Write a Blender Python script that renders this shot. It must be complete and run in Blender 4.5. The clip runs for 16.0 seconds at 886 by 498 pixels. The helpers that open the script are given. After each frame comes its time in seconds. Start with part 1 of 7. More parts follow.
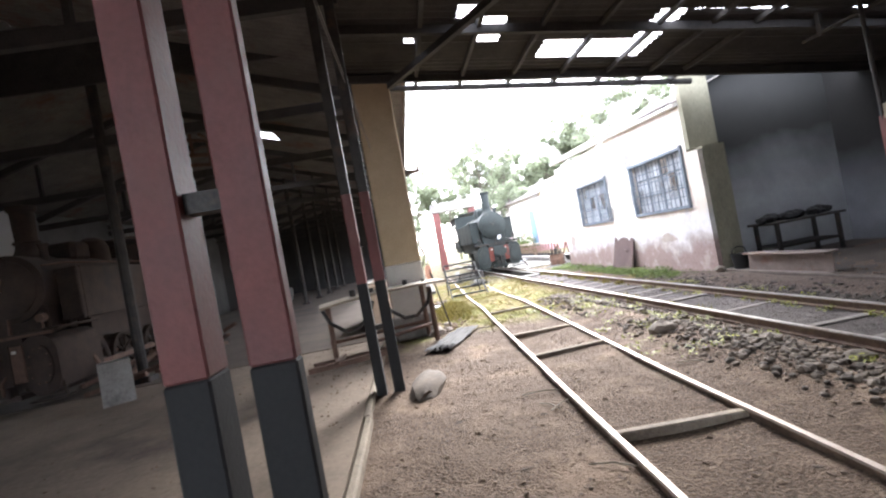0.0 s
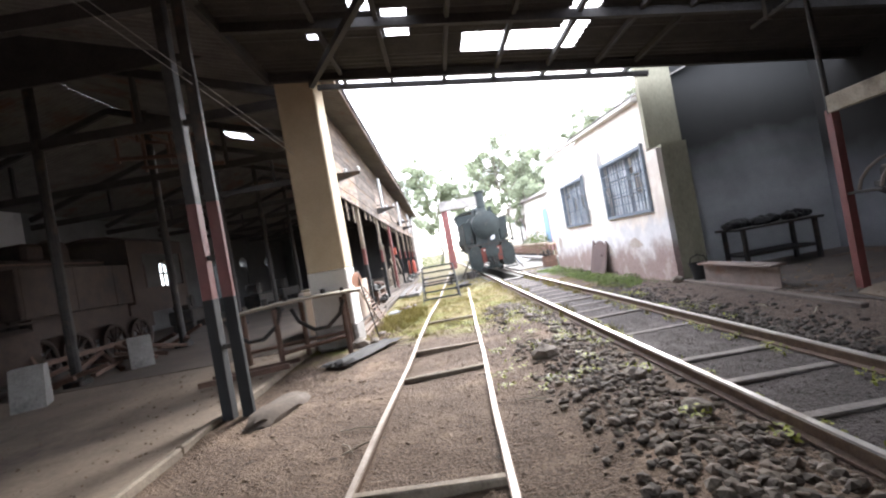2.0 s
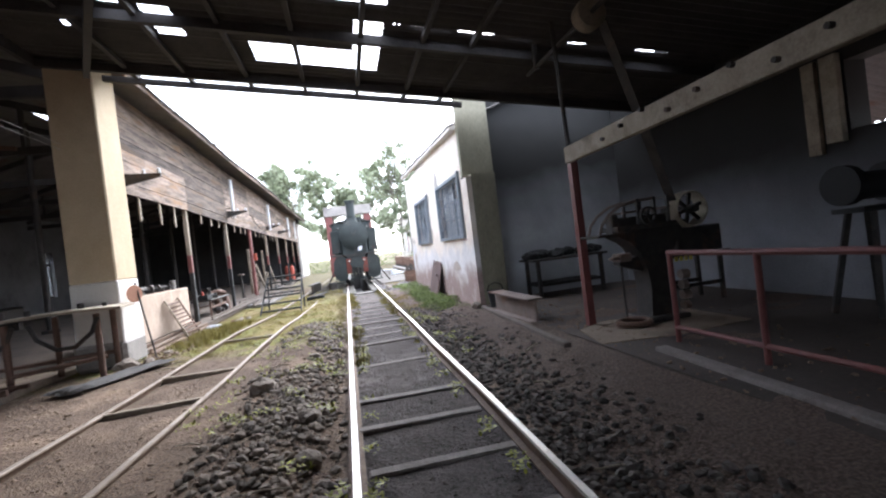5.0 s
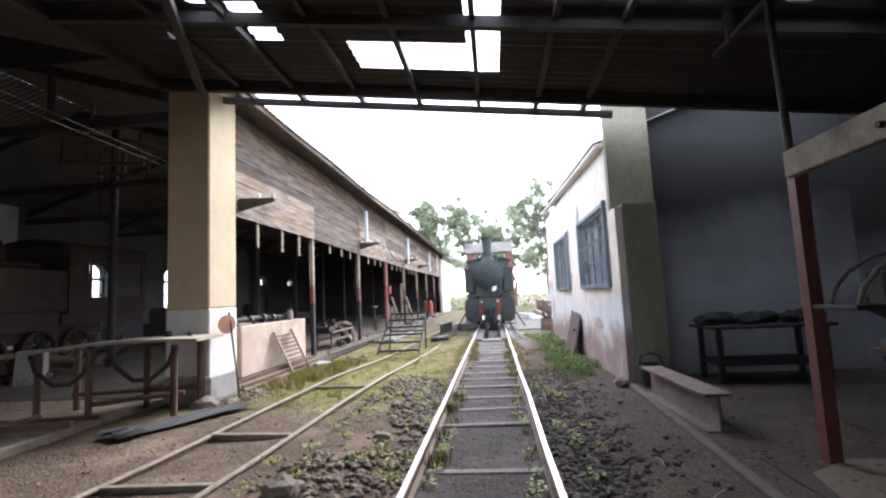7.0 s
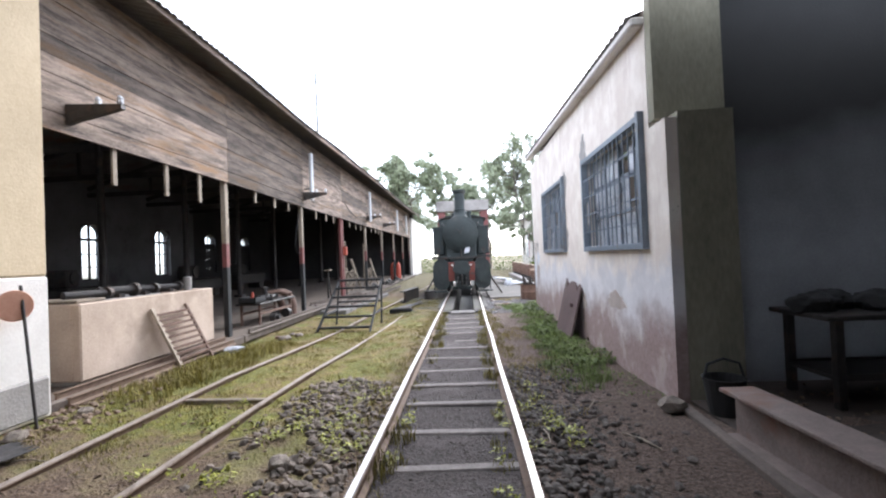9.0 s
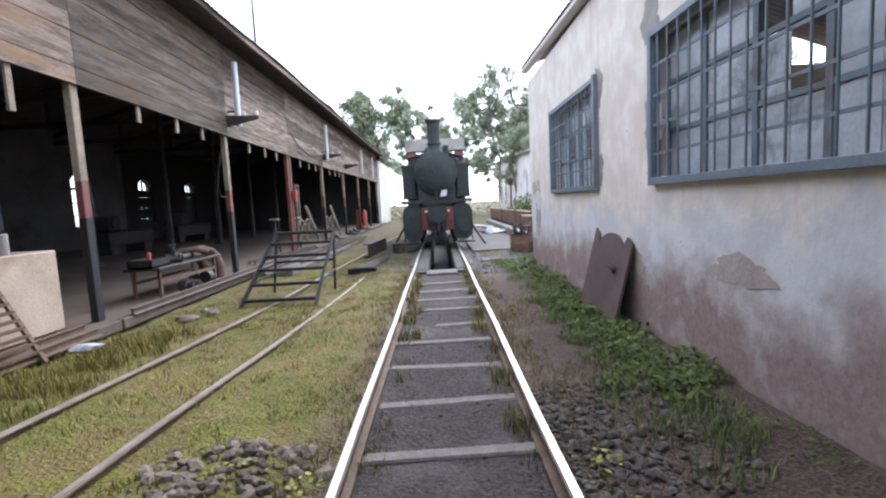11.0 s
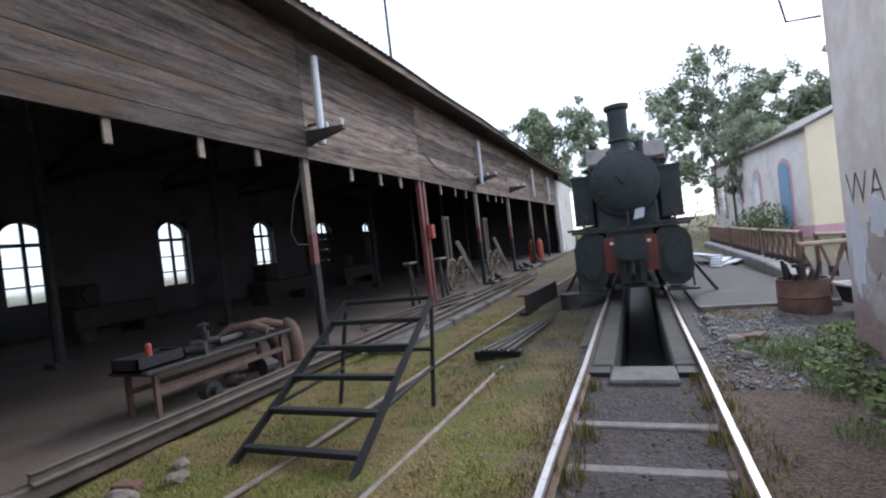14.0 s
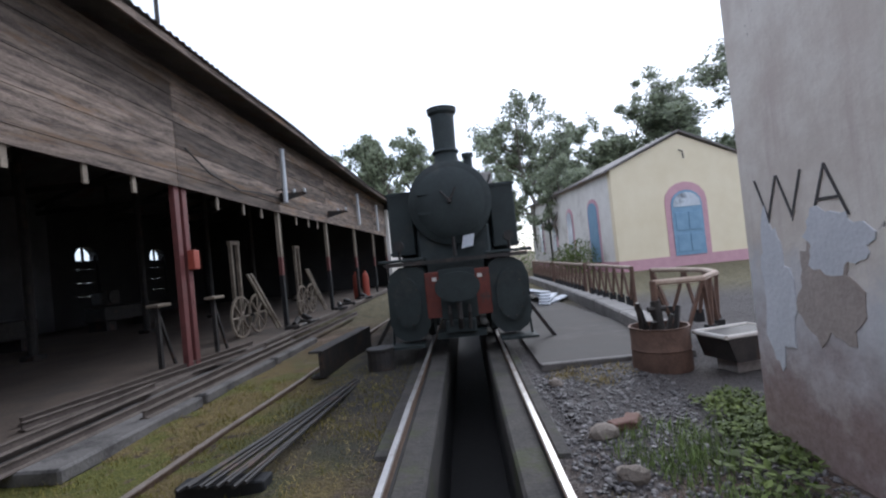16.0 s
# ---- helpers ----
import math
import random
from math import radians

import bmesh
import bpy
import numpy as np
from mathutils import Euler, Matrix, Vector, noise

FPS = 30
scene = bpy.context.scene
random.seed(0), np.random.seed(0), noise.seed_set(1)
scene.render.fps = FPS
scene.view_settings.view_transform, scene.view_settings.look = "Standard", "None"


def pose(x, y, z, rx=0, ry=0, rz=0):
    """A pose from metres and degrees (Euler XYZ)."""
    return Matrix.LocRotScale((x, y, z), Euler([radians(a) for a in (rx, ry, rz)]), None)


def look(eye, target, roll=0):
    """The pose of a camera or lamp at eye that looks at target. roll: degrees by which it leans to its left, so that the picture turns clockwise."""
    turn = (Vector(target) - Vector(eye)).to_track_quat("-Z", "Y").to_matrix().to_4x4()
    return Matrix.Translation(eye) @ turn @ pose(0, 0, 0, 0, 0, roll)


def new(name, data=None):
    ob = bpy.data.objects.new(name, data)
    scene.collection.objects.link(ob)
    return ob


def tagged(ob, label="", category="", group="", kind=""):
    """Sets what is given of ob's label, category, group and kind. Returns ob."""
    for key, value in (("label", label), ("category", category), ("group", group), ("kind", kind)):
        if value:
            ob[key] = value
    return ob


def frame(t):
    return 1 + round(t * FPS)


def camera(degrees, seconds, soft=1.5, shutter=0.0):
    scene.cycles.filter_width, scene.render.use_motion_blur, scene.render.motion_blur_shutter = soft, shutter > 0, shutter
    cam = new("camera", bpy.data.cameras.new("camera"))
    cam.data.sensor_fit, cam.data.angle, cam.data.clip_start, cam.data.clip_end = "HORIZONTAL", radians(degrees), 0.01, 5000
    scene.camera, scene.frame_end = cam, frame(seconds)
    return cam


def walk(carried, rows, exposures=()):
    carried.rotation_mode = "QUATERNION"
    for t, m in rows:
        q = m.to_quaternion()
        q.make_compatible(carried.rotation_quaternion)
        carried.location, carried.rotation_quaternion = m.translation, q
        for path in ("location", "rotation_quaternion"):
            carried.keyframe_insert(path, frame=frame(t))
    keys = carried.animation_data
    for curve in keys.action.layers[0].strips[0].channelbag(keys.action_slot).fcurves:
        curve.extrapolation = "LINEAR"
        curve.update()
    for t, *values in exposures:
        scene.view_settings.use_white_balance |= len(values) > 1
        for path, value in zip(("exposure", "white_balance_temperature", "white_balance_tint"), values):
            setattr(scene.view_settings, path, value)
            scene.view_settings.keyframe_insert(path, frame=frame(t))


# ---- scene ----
cam = camera(86.5, 16.0, soft=2.2)
PATH = [
    (0, (-4.084, 0.04, 1.424), (-3.915, 2.033, 1.429), -10.6),
    (0.5, (-3.629, 0.296, 1.367), (-3.662, 2.294, 1.436), -8.8),
    (1, (-3.139, 0.349, 1.297), (-3.185, 2.348, 1.353), -7.5),
    (1.5, (-2.628, 0.448, 1.289), (-2.579, 2.447, 1.284), -5.2),
    (2, (-2.243, 0.406, 1.289), (-2.219, 2.406, 1.302), -10.2),
    (2.5, (-1.844, 0.241, 1.309), (-1.678, 2.234, 1.309), -10.2),
    (3, (-1.539, 0.228, 1.323), (-1.085, 2.174, 1.247), -4.8),
    (3.5, (-1.186, 0.27, 1.411), (-0.597, 2.181, 1.438), -6.6),
    (3.7, (-1.064, 0.272, 1.364), (-0.447, 2.175, 1.343), -9.2),
    (5.8, (0.076, 0.558, 1.248), (0.289, 2.547, 1.262), -5.4),
    (6, (0.177, 0.763, 1.345), (0.287, 2.755, 1.473), -6.4),
    (6.5, (0.168, 1.344, 1.319), (0.009, 3.322, 1.567), -0.1),
    (7, (0.156, 2.015, 1.327), (-0.047, 3.994, 1.528), -2.8),
    (7.5, (0.158, 2.694, 1.295), (-0.2, 4.658, 1.41), -2.0),
    (8, (0.148, 3.349, 1.309), (0.018, 5.342, 1.403), -2.9),
    (8.5, (0.12, 4.022, 1.32), (-0.03, 6.014, 1.407), -4.4),
    (9, (0.183, 4.681, 1.345), (0.081, 6.678, 1.379), -2.4),
    (9.2, (0.186, 4.968, 1.296), (0.127, 6.967, 1.319), -2.7),
    (11.3, (-0.005, 7.766, 1.277), (0.023, 9.755, 1.07), -2.5),
    (11.5, (0.024, 8.052, 1.267), (0.078, 10.048, 1.148), -0.7),
    (12, (0.014, 8.713, 1.263), (-0.007, 10.709, 1.145), 0.2),
    (12.5, (0.083, 9.33, 1.331), (0.105, 11.328, 1.265), -2.9),
    (13, (0.159, 9.997, 1.345), (0.189, 11.997, 1.316), -4.5),
    (13.3, (0.179, 10.387, 1.398), (0.224, 12.386, 1.361), -3.5),
    (13.5, (0.179, 10.643, 1.365), (0.11, 12.642, 1.354), -6.6),
    (14, (0.075, 11.37, 1.40), (-0.682, 13.221, 1.378), -6.6),
    (14.5, (-0.08, 11.875, 1.352), (-1.239, 13.506, 1.34), -0.7),
    (15, (0.05, 12.558, 1.274), (-0.708, 14.406, 1.376), -6.5),
    (15.4, (0.046, 13.008, 1.3), (-0.332, 14.972, 1.311), -6.5),
    (15.5, (0.059, 13.222, 1.257), (-0.259, 15.196, 1.302), -5.1),
    (16, (0.092, 13.82, 1.326), (0.01, 15.818, 1.367), -5.8),
]
EXPOSURES = [(0.0, 3.65, 6300, 10), (2.0, 3.35, 6300, 10), (3.0, 3.1, 6200, 10), (6.0, 2.85, 6050, 10), (9.0, 2.4, 6050, 10), (11.5, 1.9, 5850, 10), (12.5, 1.63, 5850, 10), (14.5, 1.09, 5700, 10), (16.0, 0.8, 5750, 10)]
walk(cam, [(t, look(e, g, r)) for t, e, g, r in PATH], EXPOSURES)

SKY_STRENGTH = 0.13
SUN_STRENGTH = 1.0

# ---- light ----
world = bpy.data.worlds.new("world")
scene.world = world
world.use_nodes = True
wn = world.node_tree.nodes
sky = wn.new("ShaderNodeTexSky")
sky.sky_type = "NISHITA"
sky.sun_disc = False
sky.sun_elevation = radians(35)
sky.sun_rotation = radians(20.5)
sky.dust_density = 6.0
sky.air_density = 1.0
sky.altitude = 2300
wn["Background"].inputs["Strength"].default_value = SKY_STRENGTH
# thin bright overcast: the sky's colour washed out with white cloud
cloud = wn.new("ShaderNodeMix")
cloud.data_type = "RGBA"
cloud.inputs["Factor"].default_value = 0.65
cloud.inputs["B"].default_value = (7.2, 7.2, 7.4, 1)
world.node_tree.links.new(sky.outputs[0], cloud.inputs["A"])
world.node_tree.links.new(cloud.outputs["Result"], wn["Background"].inputs["Color"])
sun = new("sun", bpy.data.lights.new("sun", "SUN"))
sun.data.energy = SUN_STRENGTH
sun.data.angle = radians(28)
sun.data.color = (1.0, 0.97, 0.93)
sun.matrix_world = look((4.5, 12, 8.5), (0, 0, 0))


# ---- materials ----
def material(name, c1, c2, scale=6.0, rough=0.8, metal=0.0, bump=0.3, fine=60.0, c3=None, spread=0.5, stretch=(1, 1, 1), vary=0.0, detail=6.0):
    """Two-scale noise between two colours, with patches of a third, and a fine relief."""
    m = bpy.data.materials.new(name)
    m.use_nodes = True
    nt = m.node_tree
    n, l = nt.nodes, nt.links
    bsdf = n["Principled BSDF"]
    tc = n.new("ShaderNodeTexCoord")
    mp = n.new("ShaderNodeMapping")
    mp.inputs["Scale"].default_value = stretch
    l.new(tc.outputs["Object"], mp.inputs["Vector"])
    a = n.new("ShaderNodeTexNoise")
    a.inputs["Scale"].default_value = scale
    a.inputs["Detail"].default_value = detail
    a.inputs["Roughness"].default_value = 0.65
    l.new(mp.outputs[0], a.inputs["Vector"])
    b = n.new("ShaderNodeTexNoise")
    b.inputs["Scale"].default_value = fine
    b.inputs["Detail"].default_value = 4.0
    l.new(mp.outputs[0], b.inputs["Vector"])
    add = n.new("ShaderNodeMath")
    add.operation = "MULTIPLY_ADD"
    l.new(b.outputs["Fac"], add.inputs[0])
    add.inputs[1].default_value = 0.45
    l.new(a.outputs["Fac"], add.inputs[2])
    ramp = n.new("ShaderNodeMapRange")
    ramp.inputs["From Min"].default_value = 0.72 - spread * 0.5
    ramp.inputs["From Max"].default_value = 0.72 + spread * 0.5
    l.new(add.outputs[0], ramp.inputs["Value"])
    mix = n.new("ShaderNodeMix")
    mix.data_type = "RGBA"
    mix.inputs["A"].default_value = (*c1, 1)
    mix.inputs["B"].default_value = (*c2, 1)
    l.new(ramp.outputs[0], mix.inputs["Factor"])
    out = mix.outputs["Result"]
    if c3:
        p = n.new("ShaderNodeTexNoise")
        p.inputs["Scale"].default_value = scale * 0.37
        p.inputs["Detail"].default_value = 8.0
        p.inputs["Roughness"].default_value = 0.7
        l.new(mp.outputs[0], p.inputs["Vector"])
        pr = n.new("ShaderNodeMapRange")
        pr.inputs["From Min"].default_value = 0.54
        pr.inputs["From Max"].default_value = 0.66
        l.new(p.outputs["Fac"], pr.inputs["Value"])
        mx = n.new("ShaderNodeMix")
        mx.data_type = "RGBA"
        l.new(pr.outputs[0], mx.inputs["Factor"])
        l.new(out, mx.inputs["A"])
        mx.inputs["B"].default_value = (*c3, 1)
        out = mx.outputs["Result"]
    if vary:
        oi = n.new("ShaderNodeObjectInfo")
        hs = n.new("ShaderNodeHueSaturation")
        vr = n.new("ShaderNodeMapRange")
        vr.inputs["To Min"].default_value = 1 - vary
        vr.inputs["To Max"].default_value = 1 + vary
        l.new(oi.outputs["Random"], vr.inputs["Value"])
        l.new(vr.outputs[0], hs.inputs["Value"])
        l.new(out, hs.inputs["Color"])
        out = hs.outputs["Color"]
    l.new(out, bsdf.inputs["Base Color"])
    rr = n.new("ShaderNodeMapRange")
    rr.inputs["To Min"].default_value = max(0.05, rough - 0.15)
    rr.inputs["To Max"].default_value = min(1.0, rough + 0.15)
    l.new(a.outputs["Fac"], rr.inputs["Value"])
    l.new(rr.outputs[0], bsdf.inputs["Roughness"])
    bsdf.inputs["Metallic"].default_value = metal
    if bump:
        bp = n.new("ShaderNodeBump")
        bp.inputs["Strength"].default_value = bump
        bp.inputs["Distance"].default_value = 0.02
        l.new(add.outputs[0], bp.inputs["Height"])
        l.new(bp.outputs[0], bsdf.inputs["Normal"])
    return m


def island_vary(m, lo, hi):
    """Varies the base colour's brightness from loose piece to loose piece of a joined mesh."""
    nt = m.node_tree
    bsdf = nt.nodes["Principled BSDF"]
    src = bsdf.inputs["Base Color"].links[0].from_socket
    g = nt.nodes.new("ShaderNodeNewGeometry")
    r = nt.nodes.new("ShaderNodeMapRange")
    r.inputs["To Min"].default_value, r.inputs["To Max"].default_value = lo, hi
    h = nt.nodes.new("ShaderNodeHueSaturation")
    nt.links.new(g.outputs["Random Per Island"], r.inputs["Value"])
    nt.links.new(r.outputs[0], h.inputs["Value"])
    nt.links.new(src, h.inputs["Color"])
    nt.links.new(h.outputs[0], bsdf.inputs["Base Color"])
    return m


M = {}
M["soil"] = material("soil", (0.13, 0.09, 0.062), (0.27, 0.20, 0.145), 1.6, 0.95, 0, 0.8, 38, c3=(0.33, 0.26, 0.19))
M["soil_dark"] = material("soil_dark", (0.07, 0.058, 0.055), (0.16, 0.13, 0.12), 2.5, 0.9, 0, 0.8, 45, c3=(0.2, 0.17, 0.16))
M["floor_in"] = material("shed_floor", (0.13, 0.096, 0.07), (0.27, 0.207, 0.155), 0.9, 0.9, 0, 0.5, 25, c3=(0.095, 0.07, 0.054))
M["rail_side"] = material("rail_rust", (0.09, 0.055, 0.04), (0.22, 0.15, 0.105), 14, 0.75, 0.2, 0.4, 90)
M["rail_top"] = material("rail_head_worn", (0.42, 0.40, 0.39), (0.62, 0.60, 0.58), 9, 0.4, 0.85, 0.1, 80, c3=(0.33, 0.27, 0.23))
M["rail_top_dull"] = material("rail_head_dull", (0.24, 0.19, 0.16), (0.46, 0.40, 0.35), 9, 0.55, 0.6, 0.2, 80)
M["sleeper"] = material("sleeper_dusty", (0.12, 0.10, 0.092), (0.25, 0.22, 0.205), 8, 0.85, 0, 0.5, 60)
M["stone"] = island_vary(material("ballast_stone", (0.085, 0.066, 0.053), (0.2, 0.16, 0.13), 9, 0.9, 0, 0.5, 50), 0.5, 1.55)
M["plaster_white"] = material("whitewash", (0.62, 0.58, 0.54), (0.78, 0.75, 0.71), 1.6, 0.9, 0, 0.35, 45, c3=(0.5, 0.46, 0.42))
M["plaster_yellow"] = material("plaster_yellow", (0.46, 0.355, 0.225), (0.62, 0.505, 0.35), 1.6, 0.9, 0, 0.3, 45)
# bay floor: the bay's shade is mixed into this darker base colour
M["floor_bay"] = material("shade_toned_bay_floor", (0.035, 0.027, 0.022), (0.085, 0.066, 0.055), 1.2, 0.85, 0, 0.4, 30, c3=(0.085, 0.064, 0.052))
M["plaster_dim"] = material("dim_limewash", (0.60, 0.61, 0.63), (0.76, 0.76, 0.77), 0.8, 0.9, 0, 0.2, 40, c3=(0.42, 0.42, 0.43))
# greyer and near-black tones that paint the shed's deep shade into its walls
M["plaster_shaded"] = material("limewash_rear_shaded", (0.10, 0.10, 0.105), (0.21, 0.21, 0.215), 0.7, 0.95, 0, 0.2, 40, c3=(0.06, 0.06, 0.062))
M["shade_dark"] = material("shade_darkened_wall", (0.025, 0.025, 0.027), (0.06, 0.058, 0.057), 0.9, 0.95, 0, 0.2, 40)
M["olive"] = material("olive_stained_plaster", (0.16, 0.152, 0.11), (0.33, 0.31, 0.235), 1.4, 0.9, 0, 0.3, 40, c3=(0.1, 0.095, 0.075), stretch=(1, 1, 0.35))
M["plank"] = material("weathered_plank", (0.05, 0.036, 0.029), (0.29, 0.22, 0.175), 3.0, 0.9, 0, 0.7, 40, stretch=(3, 0.5, 5), vary=0.5, c3=(0.2, 0.118, 0.062), spread=0.32)
M["timber"] = material("old_timber", (0.13, 0.10, 0.075), (0.34, 0.28, 0.215), 4.0, 0.85, 0, 0.5, 50, vary=0.15)
M["timber_pale"] = material("pale_beam", (0.20, 0.165, 0.125), (0.42, 0.36, 0.285), 4.0, 0.85, 0, 0.5, 50, c3=(0.15, 0.12, 0.09))
M["iron"] = material("dark_iron", (0.022, 0.021, 0.022), (0.07, 0.062, 0.057), 8, 0.6, 0.4, 0.3, 70, c3=(0.10, 0.066, 0.05))
M["rust"] = material("rusted_steel", (0.085, 0.05, 0.037), (0.19, 0.115, 0.085), 7, 0.8, 0.1, 0.4, 60)
M["red"] = material("red_paint", (0.115, 0.034, 0.032), (0.19, 0.06, 0.054), 6, 0.6, 0, 0.2, 60, c3=(0.16, 0.06, 0.05))
M["red_bright"] = material("orange_red_paint", (0.30, 0.05, 0.03), (0.44, 0.095, 0.06), 5, 0.6, 0, 0.2, 60, c3=(0.2, 0.05, 0.04))
M["black_paint"] = material("black_paint", (0.007, 0.007, 0.008), (0.02, 0.02, 0.021), 6, 0.75, 0, 0.2, 60)
M["loco_black"] = material("engine_black", (0.013, 0.019, 0.02), (0.036, 0.047, 0.047), 3.5, 0.72, 0.0, 0.2, 50, c3=(0.05, 0.05, 0.046))
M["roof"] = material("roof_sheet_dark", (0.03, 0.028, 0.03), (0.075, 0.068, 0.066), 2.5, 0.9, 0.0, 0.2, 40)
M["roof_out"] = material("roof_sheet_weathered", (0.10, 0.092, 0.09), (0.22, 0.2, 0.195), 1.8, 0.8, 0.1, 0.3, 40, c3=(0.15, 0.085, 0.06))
M["concrete"] = material("worn_concrete", (0.20, 0.185, 0.175), (0.36, 0.335, 0.315), 2.5, 0.85, 0, 0.5, 40, c3=(0.13, 0.12, 0.115))
M["beam_red"] = material("worn_beam_red", (0.10, 0.026, 0.02), (0.19, 0.047, 0.032), 9, 0.7, 0, 0.3, 60, c3=(0.05, 0.045, 0.042))
# darker copy of the workshop floor; the long shed's shade is in its colour
M["floor_dim"] = material("trodden_floor_shaded", (0.06, 0.044, 0.034), (0.15, 0.112, 0.087), 0.9, 0.95, 0, 0.5, 25, c3=(0.07, 0.058, 0.05))
M["pit_end"] = material("broken_slab", (0.09, 0.082, 0.078), (0.20, 0.185, 0.175), 3.5, 0.92, 0, 0.8, 40, c3=(0.05, 0.046, 0.044))
M["concrete_dark"] = material("oily_concrete", (0.018, 0.016, 0.015), (0.085, 0.075, 0.067), 3.5, 0.92, 0, 0.6, 40, c3=(0.06, 0.065, 0.03))
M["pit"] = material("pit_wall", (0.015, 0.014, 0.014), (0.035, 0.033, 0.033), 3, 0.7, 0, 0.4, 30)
M["window_blue"] = material("grey_blue_paint", (0.13, 0.16, 0.20), (0.21, 0.245, 0.29), 7, 0.55, 0.1, 0.2, 60, c3=(0.16, 0.14, 0.13))
M["curtain"] = material("pale_dusty_sheet", (0.42, 0.44, 0.49), (0.70, 0.72, 0.77), 2.2, 0.7, 0, 0.2, 40, c3=(0.16, 0.17, 0.2))
M["girder_kerb"] = material("worn_kerb_stone", (0.075, 0.058, 0.048), (0.165, 0.132, 0.112), 4, 0.9, 0, 0.5, 40)
M["pipe"] = material("grey_pipe", (0.5, 0.5, 0.51), (0.66, 0.66, 0.67), 6, 0.5, 0.2, 0.1, 60)
M["pink_trim"] = material("pink_trim", (0.50, 0.28, 0.32), (0.6, 0.36, 0.4), 4, 0.85, 0, 0.2, 40)
M["house_yellow"] = material("house_yellow", (0.72, 0.61, 0.42), (0.81, 0.71, 0.53), 0.8, 0.9, 0, 0.2, 40)
M["blue_door"] = material("blue_door_paint", (0.16, 0.28, 0.40), (0.24, 0.37, 0.50), 4, 0.7, 0, 0.2, 40)
M["girder"] = material("dusty_girder", (0.14, 0.108, 0.094), (0.27, 0.215, 0.19), 5, 0.85, 0.1, 0.3, 60, c3=(0.2, 0.12, 0.09))
M["salmon"] = material("salmon_paint", (0.62, 0.30, 0.2), (0.72, 0.4, 0.28), 5, 0.7, 0, 0.1, 40)


def flaking_wall():
    """Cream plaster over a pale blue coat over pink-brown base render, each showing through where the one above has flaked."""
    m = bpy.data.materials.new("flaking_white_wall")
    m.use_nodes = True
    nt = m.node_tree
    n, l = nt.nodes, nt.links
    bsdf = n["Principled BSDF"]
    tc = n.new("ShaderNodeTexCoord")
    sep = n.new("ShaderNodeSeparateXYZ")
    l.new(tc.outputs["Object"], sep.inputs[0])

    def tex(scale, detail=8, rough=0.65, stretch=(1, 1, 1)):
        mp = n.new("ShaderNodeMapping")
        mp.inputs["Scale"].default_value = stretch
        l.new(tc.outputs["Object"], mp.inputs["Vector"])
        t = n.new("ShaderNodeTexNoise")
        t.inputs["Scale"].default_value, t.inputs["Detail"].default_value, t.inputs["Roughness"].default_value = scale, detail, rough
        l.new(mp.outputs[0], t.inputs["Vector"])
        return t.outputs["Fac"]

    def edge(v, a, b):
        t = n.new("ShaderNodeMapRange")
        t.interpolation_type = "SMOOTHSTEP"
        t.inputs["From Min"].default_value, t.inputs["From Max"].default_value = a, b
        l.new(v, t.inputs["Value"])
        return t.outputs[0]

    def mad(a, k, b):
        t = n.new("ShaderNodeMath")
        t.operation = "MULTIPLY_ADD"
        l.new(a, t.inputs[0])
        t.inputs[1].default_value = k
        l.new(b, t.inputs[2])
        return t.outputs[0]

    def mul(a, b):
        t = n.new("ShaderNodeMath")
        t.operation = "MULTIPLY"
        l.new(a, t.inputs[0])
        l.new(b, t.inputs[1])
        return t.outputs[0]

    def mix(f, a, b):
        t = n.new("ShaderNodeMix")
        t.data_type = "RGBA"
        l.new(f, t.inputs["Factor"])
        for k, v in (("A", a), ("B", b)):
            if isinstance(v, tuple):
                t.inputs[k].default_value = (*v, 1)
            else:
                l.new(v, t.inputs[k])
        return t.outputs["Result"]

    big, mid, fine, streak = tex(0.7), tex(2.6), tex(26, 4), tex(2.2, 6, 0.6, (1, 3.5, 0.35))
    z = sep.outputs["Z"]
    zw = mad(big, 1.5, mad(mid, 0.7, z))
    cream = mix(edge(mid, 0.38, 0.66), (0.70, 0.62, 0.555), (0.83, 0.765, 0.70))
    cream = mix(edge(streak, 0.52, 0.74), cream, (0.64, 0.545, 0.495))
    blue = mix(edge(mid, 0.4, 0.6), (0.615, 0.60, 0.615), (0.72, 0.70, 0.715))
    base = mix(edge(fine, 0.3, 0.7), (0.285, 0.205, 0.19), (0.385, 0.285, 0.265))
    base = mix(edge(mid, 0.52, 0.62), base, (0.44, 0.355, 0.335))
    col = mix(edge(zw, 2.45, 2.1), cream, blue)
    col = mix(edge(zw, 2.02, 1.4), col, base)
    # small flakes anywhere
    col = mix(edge(mul(fine, mid), 0.40, 0.45), col, (0.30, 0.25, 0.225))
    l.new(col, bsdf.inputs["Base Color"])
    bsdf.inputs["Roughness"].default_value = 0.92
    bp = n.new("ShaderNodeBump")
    bp.inputs["Strength"].default_value, bp.inputs["Distance"].default_value = 0.5, 0.02
    l.new(mad(fine, 0.3, mid), bp.inputs["Height"])
    l.new(bp.outputs[0], bsdf.inputs["Normal"])
    return m


M["flaking"] = flaking_wall()


